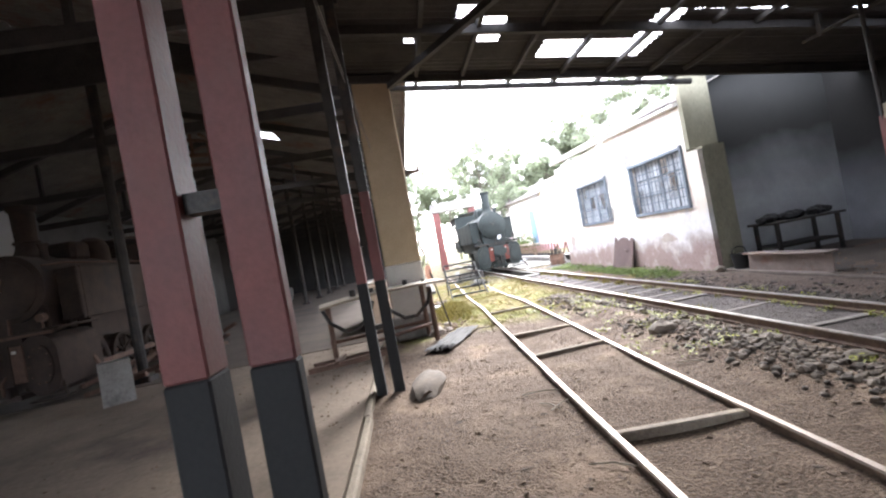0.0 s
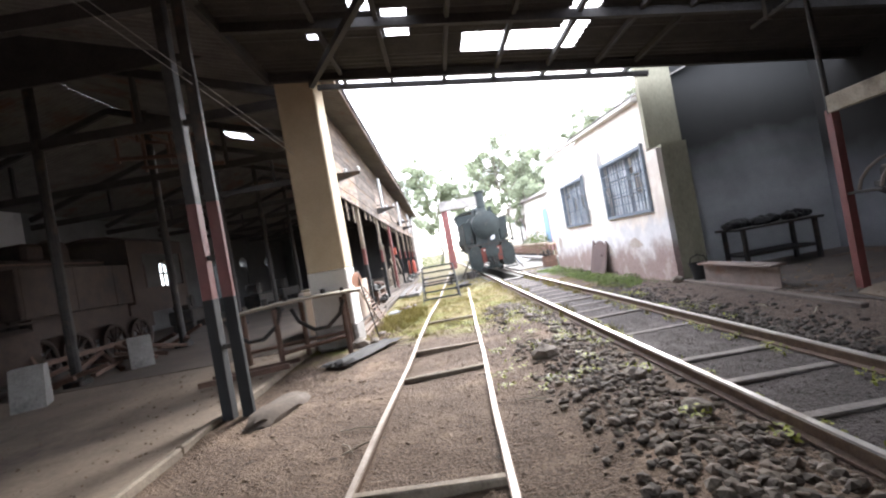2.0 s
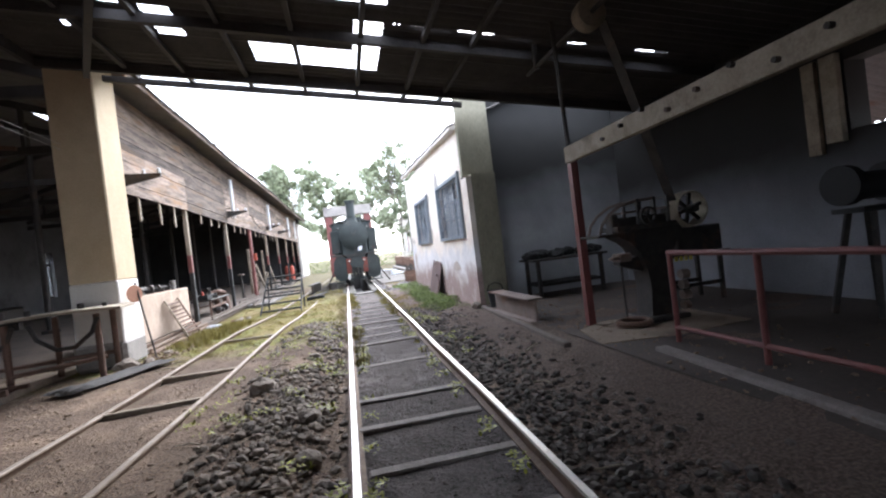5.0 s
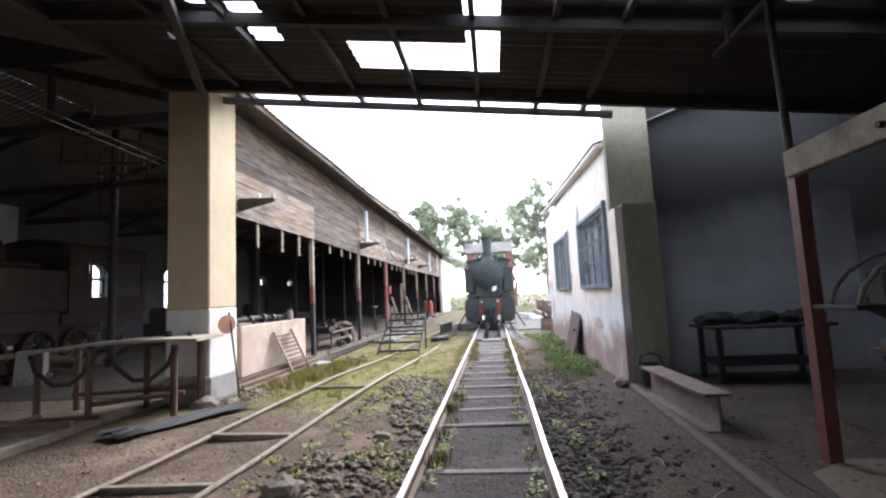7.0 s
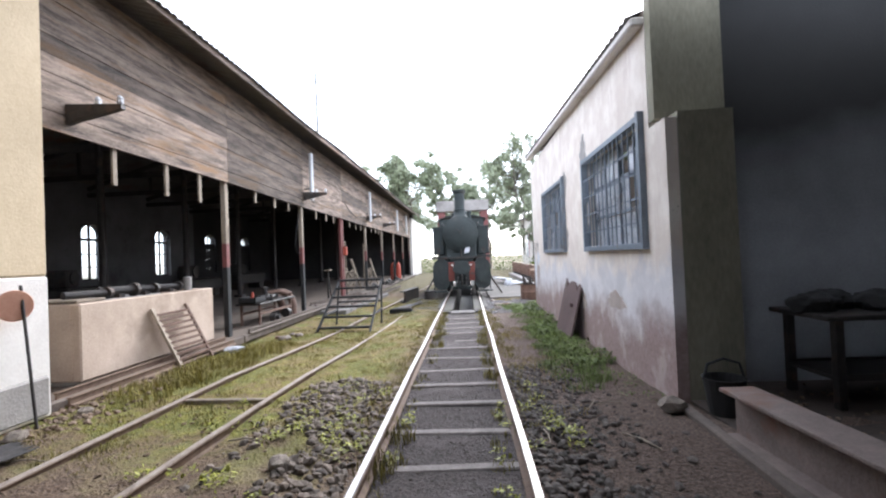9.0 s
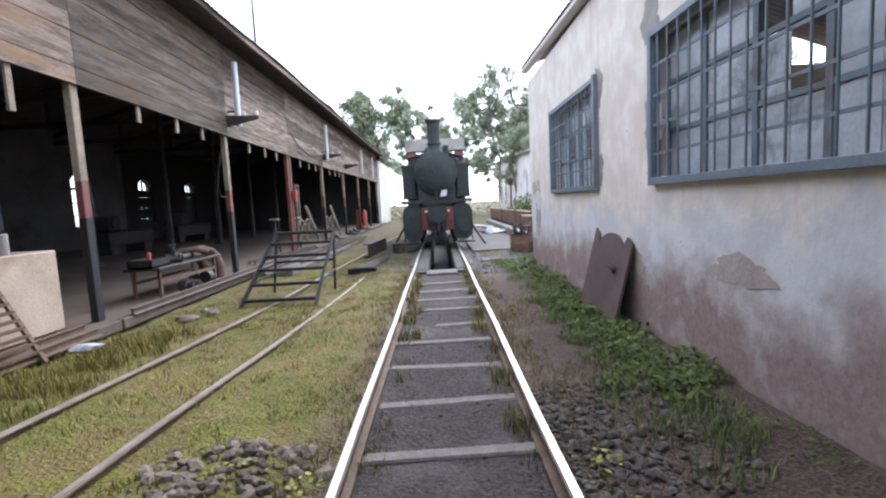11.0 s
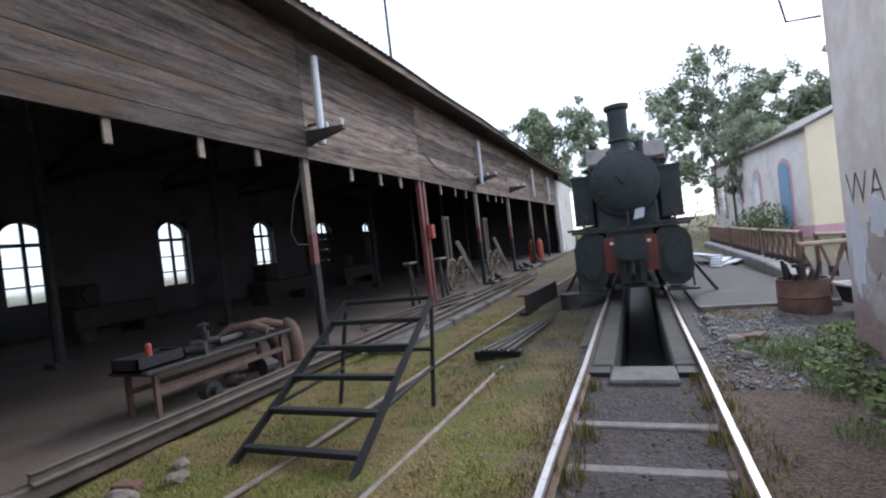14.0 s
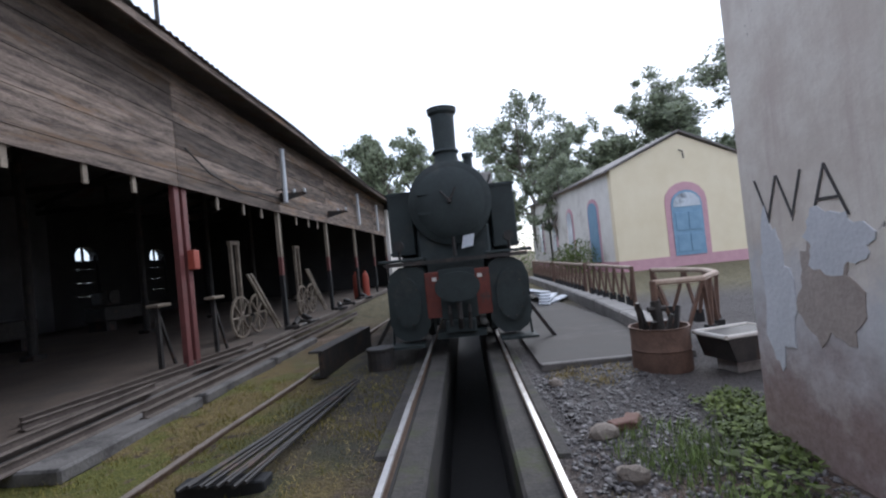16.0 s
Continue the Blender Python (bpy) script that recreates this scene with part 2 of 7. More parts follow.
def shade_darkened_wall(name, low, high, edge_z):
    """Old limewash below; above an uneven line, soot and roof shade are painted in."""
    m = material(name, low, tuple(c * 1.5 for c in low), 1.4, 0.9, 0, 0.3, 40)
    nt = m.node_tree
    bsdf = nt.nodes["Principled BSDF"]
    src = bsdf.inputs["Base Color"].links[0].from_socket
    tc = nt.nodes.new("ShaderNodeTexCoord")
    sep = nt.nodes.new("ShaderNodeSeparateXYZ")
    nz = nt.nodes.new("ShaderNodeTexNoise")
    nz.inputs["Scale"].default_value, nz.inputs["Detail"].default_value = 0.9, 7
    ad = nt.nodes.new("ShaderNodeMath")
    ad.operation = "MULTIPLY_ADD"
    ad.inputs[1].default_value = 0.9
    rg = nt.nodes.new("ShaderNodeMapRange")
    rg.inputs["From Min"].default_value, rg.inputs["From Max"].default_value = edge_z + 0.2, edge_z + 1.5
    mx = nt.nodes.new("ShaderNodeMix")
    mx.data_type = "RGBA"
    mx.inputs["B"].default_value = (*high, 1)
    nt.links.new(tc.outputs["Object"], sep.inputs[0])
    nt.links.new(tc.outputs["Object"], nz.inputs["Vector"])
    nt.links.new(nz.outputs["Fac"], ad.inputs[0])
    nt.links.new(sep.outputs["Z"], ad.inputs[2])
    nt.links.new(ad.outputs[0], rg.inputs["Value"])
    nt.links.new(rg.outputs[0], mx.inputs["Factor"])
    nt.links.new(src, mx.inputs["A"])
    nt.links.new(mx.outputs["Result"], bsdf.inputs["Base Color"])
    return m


# right bay stands in shade: lower tones and dark upper edge paint it in
M["plaster_grey"] = shade_darkened_wall("limewash_shaded_above", (0.27, 0.275, 0.29), (0.02, 0.02, 0.02), 1.55)
M["plaster_bay"] = shade_darkened_wall("bay_wall_shaded_above", (0.16, 0.165, 0.185), (0.016, 0.015, 0.015), 1.0)


# ---- mesh helpers ----
def box(bm, x0, x1, y0, y1, z0, z1, m=None, bev=0.0):
    r = bmesh.ops.create_cube(bm, size=1.0)
    vs = r["verts"]
    mt = Matrix.Translation(((x0 + x1) / 2, (y0 + y1) / 2, (z0 + z1) / 2)) @ Matrix.Diagonal((abs(x1 - x0), abs(y1 - y0), abs(z1 - z0), 1))
    bmesh.ops.transform(bm, matrix=(m @ mt) if m else mt, verts=vs)
    if bev:
        es = {e for v in vs for e in v.link_edges}
        bmesh.ops.bevel(bm, geom=list(es), offset=bev, segments=1, affect="EDGES")


def rod(bm, a, b, r, r2=None, n=8, cap=True):
    a, b = Vector(a), Vector(b)
    d = b - a
    q = d.to_track_quat("Z", "Y").to_matrix().to_4x4()
    bmesh.ops.create_cone(bm, cap_ends=cap, segments=n, radius1=r, radius2=r if r2 is None else r2, depth=d.length,
                          matrix=Matrix.Translation((a + b) / 2) @ q)


def bar(bm, a, b, w, h, up=(0, 0, 1), bev=0.0):
    """A square bar from a to b, w across and h along 'up'."""
    a, b = Vector(a), Vector(b)
    d = (b - a)
    y = d.normalized()
    x = y.cross(Vector(up))
    if x.length < 1e-4:
        x = Vector((1, 0, 0))
    x.normalize()
    z = x.cross(y)
    m = Matrix((x, y, z)).transposed().to_4x4()
    m.translation = (a + b) / 2
    box(bm, -w / 2, w / 2, -d.length / 2, d.length / 2, -h / 2, h / 2, m, bev)


def tube(bm, pts, r, n=7):
    """A bent pipe through the points."""
    pts = [Vector(p) for p in pts]
    rings = []
    for i, p in enumerate(pts):
        d = (pts[min(i + 1, len(pts) - 1)] - pts[max(i - 1, 0)]).normalized()
        u = d.orthogonal().normalized() if i == 0 else (rings[-1][1] - d * rings[-1][1].dot(d)).normalized()
        v = d.cross(u)
        rings.append(([bm.verts.new(p + r * (math.cos(2 * math.pi * k / n) * u + math.sin(2 * math.pi * k / n) * v)) for k in range(n)], u))
    for (ra, _), (rb, _) in zip(rings, rings[1:]):
        for k in range(n):
            bm.faces.new((ra[k], ra[(k + 1) % n], rb[(k + 1) % n], rb[k]))
    bm.faces.new(rings[0][0][::-1])
    bm.faces.new(rings[-1][0])


def spin(bm, profile, n=24, m=None, hollow=False):
    """A turned body: (radius, height) pairs about z; hollow closes the profile into a ring."""
    rings = []
    for r, z in profile:
        rings.append([bm.verts.new((r * math.cos(2 * math.pi * k / n), r * math.sin(2 * math.pi * k / n), z)) for k in range(n)])
    for ra, rb in zip(rings, rings[1:]):
        for k in range(n):
            bm.faces.new((ra[k], ra[(k + 1) % n], rb[(k + 1) % n], rb[k]))
    if hollow:
        for k in range(n):
            bm.faces.new((rings[-1][k], rings[-1][(k + 1) % n], rings[0][(k + 1) % n], rings[0][k]))
    else:
        bm.faces.new(rings[0][::-1])
        bm.faces.new(rings[-1])
    if m:
        bmesh.ops.transform(bm, matrix=m, verts=[v for ring in rings for v in ring])


def prism(bm, outline, depth, m):
    """An outline in the local x-z plane, made depth thick along local y."""
    f = [bm.verts.new(m @ Vector((x, -depth / 2, z))) for x, z in outline]
    b = [bm.verts.new(m @ Vector((x, depth / 2, z))) for x, z in outline]
    bm.faces.new(f)
    bm.faces.new(b[::-1])
    k = len(f)
    for i in range(k):
        bm.faces.new((f[i], b[i], b[(i + 1) % k], f[(i + 1) % k]))


def thing(name, at=(0, 0, 0), label="", category="", group="", rz=0, kind=""):
    e = new(name)
    e.empty_display_size = 0.1
    e.matrix_basis = pose(*at, 0, 0, rz)
    return tagged(e, label, category, group, kind)


def part(name, bm, mat, parent=None, label="", smooth=False):
    bmesh.ops.recalc_face_normals(bm, faces=bm.faces)
    me = bpy.data.meshes.new(name)
    bm.to_mesh(me)
    bm.free()
    me.materials.append(M[mat] if isinstance(mat, str) else mat)
    if smooth:
        me.polygons.foreach_set("use_smooth", [True] * len(me.polygons))
        me.set_sharp_from_angle(angle=radians(35))
    ob = new(name, me)
    if parent:
        ob.parent = parent
    if label:
        ob["label"] = label
    return ob


def simple(name, mat, parent, fn, label="", smooth=False):
    bm = bmesh.new()
    fn(bm)
    return part(name, bm, mat, parent, label, smooth)


def piece(name, mesh, parent, m):
    """One more object on a shared mesh."""
    o = new(name, mesh)
    o.parent = parent
    o.matrix_basis = m
    return o


def wall(name, mat, x0, x1, y0, y1, z0, z1, holes=(), label=""):
    """A wall with openings through it; holes are (a0, a1, z0, z1) along its longer side."""
    along_x = abs(x1 - x0) > abs(y1 - y0)
    a0, a1 = (x0, x1) if along_x else (y0, y1)
    us = sorted({a0, a1, *[h[0] for h in holes], *[h[1] for h in holes]})
    ws = sorted({z0, z1, *[h[2] for h in holes], *[h[3] for h in holes]})
    bm = bmesh.new()
    for u0, u1 in zip(us, us[1:]):
        for w0, w1 in zip(ws, ws[1:]):
            if any(h[0] <= u0 and u1 <= h[1] and h[2] <= w0 and w1 <= h[3] for h in holes):
                continue
            box(bm, *((u0, u1, y0, y1) if along_x else (x0, x1, u0, u1)), w0, w1)
    bmesh.ops.remove_doubles(bm, verts=bm.verts, dist=1e-4)
    # faces between neighbouring blocks are inside the wall
    seen = {}
    for f in bm.faces:
        seen.setdefault(tuple(round(c, 3) for c in f.calc_center_median()), []).append(f)
    bmesh.ops.delete(bm, geom=[f for fs in seen.values() if len(fs) > 1 for f in fs], context="FACES")
    ob = part(name, bm, mat)
    return tagged(ob, label or name.replace("_", " "), "wall", kind="structure")


# ---- ground ----
PIT = (-0.27, 0.30, 16.15, 33.0)


def smooth(a, b, v):
    k = min(1.0, max(0.0, (v - a) / (b - a)))
    return k * k * (3 - 2 * k)


def ground_z(x, y):
    z = 0.035 * noise.noise((x * 0.9, y * 0.9, 0)) + 0.014 * noise.noise((x * 4, y * 4, 5))
    z -= 0.10 * smooth(-1.0, -2.0, x) * smooth(10, 14, y)
    z += 0.07 * smooth(-0.75, -1.1, x) * smooth(-1.75, -1.3, x) * smooth(12, 8, y)      # ballast shoulder
    z += 0.05 * smooth(1.0, 1.5, x) * smooth(10, 8, y)
    if abs(x) < 0.75:
        z = 0.25 * z - 0.01
    return z


def steps(a, b, s):
    k = max(1, round((b - a) / s))
    return [a + (b - a) * i / k for i in range(k)]


xs = [-400, -150, -60, -30] + steps(-16, -5, 0.6) + steps(-5, PIT[0], 0.11) + steps(PIT[0], PIT[1], 0.14) + steps(PIT[1], 3.2, 0.11) + steps(3.2, 16, 0.6) + [16, 30, 60, 150, 400]
ys = [-400, -150, -60, -30, -12] + steps(-6, 2, 0.4) + steps(2, PIT[2], 0.11) + steps(PIT[2], 22, 0.13) + steps(22, PIT[3], 0.5) + steps(PIT[3], 60, 1.0) + [60, 90, 150, 250, 600]
bm = bmesh.new()
gv = [[bm.verts.new((x, y, ground_z(x, y))) for y in ys] for x in xs]
for i in range(len(xs) - 1):
    for j in range(len(ys) - 1):
        if PIT[0] - 1e-4 <= xs[i] < PIT[1] - 1e-4 and PIT[2] - 1e-4 <= ys[j] < PIT[3] - 1e-4:
            continue
        bm.faces.new((gv[i][j], gv[i + 1][j], gv[i + 1][j + 1], gv[i][j + 1]))


def ground_material():
    m = bpy.data.materials.new("yard_ground")
    m.use_nodes = True
    nt = m.node_tree
    n, l = nt.nodes, nt.links
    bsdf = n["Principled BSDF"]
    tc = n.new("ShaderNodeTexCoord")
    sep = n.new("ShaderNodeSeparateXYZ")

    def noise_tex(scale, detail=6, rough=0.6):
        t = n.new("ShaderNodeTexNoise")
        t.inputs["Scale"].default_value, t.inputs["Detail"].default_value, t.inputs["Roughness"].default_value = scale, detail, rough
        l.new(tc.outputs["Object"], t.inputs["Vector"])
        return t.outputs["Fac"]

    def math_node(op, a, b):
        t = n.new("ShaderNodeMath")
        t.operation = op
        for k, v in enumerate((a, b)):
            if isinstance(v, (int, float)):
                t.inputs[k].default_value = v
            else:
                l.new(v, t.inputs[k])
        return t.outputs[0]

    def ramp(v, a, b):
        t = n.new("ShaderNodeMapRange")
        t.interpolation_type = "SMOOTHSTEP"
        t.inputs["From Min"].default_value, t.inputs["From Max"].default_value = a, b
        l.new(v, t.inputs["Value"])
        return t.outputs[0]

    def mix(f, a, b):
        t = n.new("ShaderNodeMix")
        t.data_type = "RGBA"
        l.new(f, t.inputs["Factor"])
        for k, v in (("A", a), ("B", b)):
            if isinstance(v, tuple):
                t.inputs[k].default_value = (*v, 1)
            else:
                l.new(v, t.inputs[k])
        return t.outputs["Result"]

    l.new(tc.outputs["Object"], sep.inputs[0])
    x, y = sep.outputs["X"], sep.outputs["Y"]
    big, mid, fine = noise_tex(1.3), noise_tex(6.0), noise_tex(48.0, 3)
    wob = math_node("MULTIPLY_ADD", mid, 0.9)
    xw = math_node("ADD", x, math_node("MULTIPLY", math_node("SUBTRACT", mid, 0.5), 1.1))
    yw = math_node("ADD", y, math_node("MULTIPLY", math_node("SUBTRACT", big, 0.5), 5.0))
    soil = mix(ramp(fine, 0.3, 0.7), (0.064, 0.039, 0.026), (0.182, 0.122, 0.082))
    soil = mix(ramp(big, 0.45, 0.7), soil, (0.245, 0.17, 0.12))
    soil = mix(ramp(mid, 0.6, 0.72), soil, (0.05, 0.033, 0.023))
    dirt = mix(ramp(fine, 0.32, 0.68), (0.042, 0.034, 0.032), (0.105, 0.086, 0.082))
    dirt = mix(ramp(big, 0.5, 0.68), dirt, (0.13, 0.108, 0.105))
    dark = mix(ramp(fine, 0.32, 0.68), (0.062, 0.042, 0.032), (0.168, 0.117, 0.09))
    straw = mix(ramp(fine, 0.3, 0.7), (0.115, 0.085, 0.03), (0.265, 0.195, 0.072))
    green = mix(ramp(fine, 0.3, 0.7), (0.085, 0.092, 0.015), (0.19, 0.185, 0.038))
    straw = mix(ramp(big, 0.45, 0.56), straw, green)
    straw = mix(ramp(mid, 0.56, 0.68), straw, soil)
    lush = math_node("MULTIPLY", ramp(yw, 13.0, 10.0), ramp(mid, 0.47, 0.6))
    straw = mix(lush, straw, mix(ramp(fine, 0.3, 0.7), (0.115, 0.115, 0.016), (0.25, 0.23, 0.04)))
    # the grassy strip beyond the shed's mouth
    grass = math_node("MULTIPLY", ramp(yw, 7.2, 9.0), ramp(xw, -0.45, -0.95))
    grass = math_node("MULTIPLY", grass, ramp(yw, 24.0, 19.5))
    col = mix(grass, soil, straw)
    # dark cinders right of the line and between the rails
    col = mix(ramp(xw, 0.45, 0.75), col, dark)
    between = math_node("MULTIPLY", ramp(x, -0.62, -0.45), ramp(x, 0.6, 0.45))
    col = mix(between, col, dirt)
    # grey yard behind the pit's start
    yard = math_node("MULTIPLY", ramp(yw, 15.6, 17.4), ramp(x, 0.3, 0.5))
    col = mix(yard, col, mix(ramp(fine, 0.35, 0.65), (0.045, 0.039, 0.038), (0.125, 0.11, 0.106)))
    # oily trodden soil beside the pit
    oily = math_node("MULTIPLY", ramp(yw, 14.6, 18.6), math_node("MULTIPLY", ramp(xw, -2.5, -1.3), ramp(x, 0.55, 0.4)))
    col = mix(oily, col, mix(ramp(fine, 0.35, 0.65), (0.022, 0.019, 0.016), (0.065, 0.056, 0.046)))
    far = ramp(y, 23.0, 27.0)
    col = mix(far, col, mix(ramp(mid, 0.4, 0.6), (0.10, 0.09, 0.045), (0.19, 0.155, 0.085)))
    l.new(col, bsdf.inputs["Base Color"])
    bsdf.inputs["Roughness"].default_value = 0.95
    bp = n.new("ShaderNodeBump")
    bp.inputs["Strength"].default_value, bp.inputs["Distance"].default_value = 1.0, 0.06
    l.new(math_node("ADD", math_node("MULTIPLY", fine, 0.5), mid), bp.inputs["Height"])
    l.new(bp.outputs[0], bsdf.inputs["Normal"])
    n.remove(wob.node)
    return m


M["ground"] = ground_material()
tagged(part("ground", bm, "ground"), "bare brown yard earth with straw and cinders", "ground", kind="structure")

# inspection pit
pit = thing("inspection_pit", label="narrow open inspection pit with near-black walls", category="pit", kind="structure")
a, b, c, d = PIT
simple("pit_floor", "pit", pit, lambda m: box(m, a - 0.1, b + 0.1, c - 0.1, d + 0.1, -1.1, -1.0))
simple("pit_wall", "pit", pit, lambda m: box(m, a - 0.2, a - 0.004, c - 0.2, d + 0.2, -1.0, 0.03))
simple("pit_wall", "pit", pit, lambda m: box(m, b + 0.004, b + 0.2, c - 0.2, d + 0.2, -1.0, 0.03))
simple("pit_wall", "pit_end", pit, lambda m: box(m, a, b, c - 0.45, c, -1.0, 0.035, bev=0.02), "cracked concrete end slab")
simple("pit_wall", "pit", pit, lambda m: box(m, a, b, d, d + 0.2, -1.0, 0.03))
simple("pit_coping", "concrete_dark", pit, lambda m: box(m, -0.68, -0.55, c + 0.9, 26, -0.2, 0.012, bev=0.02))
simple("pit_coping", "concrete_dark", pit, lambda m: box(m, 0.55, 0.66, c + 0.7, 26, -0.2, 0.015, bev=0.02))
simple("pit_ledge", "concrete_dark", pit, lambda m: box(m, a - 0.19, a + 0.02, c, 26, -0.3, 0.045, bev=0.02))
simple("pit_ledge", "concrete_dark", pit, lambda m: box(m, b - 0.02, b + 0.19, c, 26, -0.3, 0.045, bev=0.02))


# ---- tracks ----
RAIL = [(-0.05, 0), (0.05, 0), (0.05, 0.012), (0.012, 0.022), (0.012, 0.07), (0.027, 0.078), (0.027, 0.088), (-0.027, 0.088), (-0.027, 0.078), (-0.012, 0.07), (-0.012, 0.022), (-0.05, 0.012)]
HEAD = [(-0.023, 0.086), (0.023, 0.086), (0.019, 0.1), (-0.019, 0.1)]


def swept(bm, outline, path):
    rings = []
    for i, p in enumerate(path):
        d = (Vector(path[min(i + 1, len(path) - 1)]) - Vector(path[max(i - 1, 0)])).normalized()
        side = Vector((d.y, -d.x, 0)).normalized()
        rings.append([bm.verts.new(Vector(p) + side * u + Vector((0, 0, w))) for u, w in outline])
    k = len(outline)
    for ra, rb in zip(rings, rings[1:]):
        for i in range(k):
            bm.faces.new((ra[i], ra[(i + 1) % k], rb[(i + 1) % k], rb[i]))
    bm.faces.new(rings[0])
    bm.faces.new(rings[-1][::-1])


def rail(parent, path, head):
    r = simple("rail", "rail_side", parent, lambda m: swept(m, RAIL, path))
    simple("rail_head", head, r, lambda m: swept(m, HEAD, path))


def t1(y):
    """x of the side track's right rail."""
    return -2.09 + 0.046 * (y - 2.4)


main = thing("railway_track", label="narrow gauge track with worn shiny rails on dusty sleepers", category="track", kind="structure")
ypath = [-6 + 2.0 * i for i in range(22)] + [60]
for sx in (-0.5, 0.5):
    rail(main, [(sx + 0.006 * math.sin(y * 1.7 + sx), y, 0) for y in ypath], "rail_top")
side = thing("railway_track", label="disused side track with dull rails half sunk in grass", category="track", kind="structure")
for off in (0.0, -0.9):
    rail(side, [(t1(y) + off + 0.008 * math.sin(y * 1.3), y, -0.045 - 0.10 * smooth(10, 14, y) + 0.012 * math.sin(y * 0.9 + off)) for y in ypath[:20]], "rail_top_dull")

bm = bmesh.new()
box(bm, -0.46, 0.46, -0.05, 0.05, -0.08, 0.004, bev=0.012)
sl = part("sleeper", bm, "sleeper", main)
sl.location = (0, -4, 0.005)
rs = random.Random(3)
y = -3.35
while y < 16.0:
    if rs.random() < 0.8:
        piece("sleeper", sl.data, main, pose(rs.uniform(-0.03, 0.03), y, rs.uniform(-0.012, 0.012), 0, rs.uniform(-1, 1), rs.uniform(-2.5, 2.5)))
    y += rs.uniform(0.6, 0.7)
bm = bmesh.new()
box(bm, -0.47, 0.47, -0.035, 0.035, -0.05, 0.03, bev=0.01)
tie = part("tie_bar", bm, "timber", side, "weathered timber cross tie")
for k, y in enumerate((3.0, 5.4, 6.7, 9.2)):
    m = pose(t1(y) - 0.45, y, 0.015, 0, rs.uniform(-1, 1), rs.uniform(-6, 6))
    if k == 0:
        tie.matrix_basis = m
    else:
        piece("tie_bar", tie.data, side, m)


# ---- left shed ----
FX = -4.1            # the plane of the open front
BACK = -15.5
RIDGE = (-10.0, 6.6)
Y0, Y1 = -6.0, 41.5
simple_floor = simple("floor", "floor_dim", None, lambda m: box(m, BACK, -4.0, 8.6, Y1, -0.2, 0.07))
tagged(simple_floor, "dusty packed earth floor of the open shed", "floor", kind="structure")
tagged(simple("floor", "floor_in", None, lambda m: box(m, BACK, -4.72, Y0, 8.6, -0.2, 0.06)), "dusty earth floor inside the workshop", "floor", kind="structure")
kerb = thing("kerb", label="rough timber and stone kerb along the shed floor", category="kerb", kind="structure")
for k, y in enumerate(range(9, 41, 4)):
    simple("kerb_beam", "girder_kerb", kerb, lambda m: bar(m, (-3.95 + 0.03 * (k % 2), y, 0.015), (-3.95 + 0.03 * ((k + 1) % 2), y + 3.97, 0.015), 0.09, 0.13, bev=0.012))
for k in range(3):
    y = -4 + 4.2 * k
    simple("kerb_beam", "timber", kerb, lambda m: bar(m, (-4.68, y, 0.0), (-4.66, y + 4.17, 0.0), 0.07, 0.15, bev=0.015))

WINS = [5.5 + 4.55 * k for k in range(8)]
# one limewashed wall in three tones; growing shade is painted into the colour
for nm, mat, ya, yb, ws, lab in (("wall_west", "plaster_dim", Y0, 16.0, WINS[:3], "dim whitewashed rear wall of the shed"), ("wall_west_1", "plaster_shaded", 16.0, 31.0, WINS[3:6], "rear wall of the shed, greyed for shade"), ("wall_west_2", "shade_dark", 31.0, Y1 + 0.5, WINS[6:], "rear wall of the shed, near-black for shade")):
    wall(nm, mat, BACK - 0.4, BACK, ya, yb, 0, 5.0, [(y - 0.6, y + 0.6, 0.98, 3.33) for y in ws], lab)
# unseen end wall; its opening is added to let light onto the left floor
wall("wall_south", "shade_dark", BACK, 5.6, Y0 - 0.3, Y0, 0, 7.2, [(-9.2, -5.0, 0, 3.9)], "unseen end wall behind the workshop, its opening added for light")
tagged(simple("wall_north", "shade_dark", None, lambda m: prism(m, [(BACK - 0.2, 0), (-4.0, 0), (-4.0, 4.85), (RIDGE[0], RIDGE[1] + 0.1), (BACK - 0.2, 5.2)], 0.3, Matrix.Translation((0, Y1 + 0.2, 0)))), "dark gable end of the long shed", "wall", kind="structure")
tagged(simple("wall_end", "plaster_white", None, lambda m: box(m, -4.25, -3.95, 40.2, 46.5, 0, 4.4)), "white plastered end wall with a worn red base", "wall", kind="structure")


def arched(bm, w, h, rise, depth, m, n=8):
    o = [(-w / 2, 0), (w / 2, 0), (w / 2, h - rise)]
    o += [(w / 2 * math.cos(math.pi * k / n), h - rise + rise * math.sin(math.pi * k / n)) for k in range(1, n)]
    o += [(-w / 2, h - rise)]
    prism(bm, o, depth, m)


def emissive(name, colour, strength):
    m = bpy.data.materials.new(name)
    m.use_nodes = True
    b = m.node_tree.nodes["Principled BSDF"]
    b.inputs["Base Color"].default_value = (*colour, 1)
    b.inputs["Emission Color"].default_value = (*colour, 1)
    b.inputs["Emission Strength"].default_value = strength
    return m


M["glass"] = bpy.data.materials.new("old_glass")
M["glass"].use_nodes = True
gb = M["glass"].node_tree.nodes["Principled BSDF"]
gb.inputs["Transmission Weight"].default_value = 1.0
gb.inputs["Base Color"].default_value = (0.72, 0.75, 0.77, 1)
gb.inputs["Roughness"].default_value = 0.2
gb.inputs["IOR"].default_value = 1.1


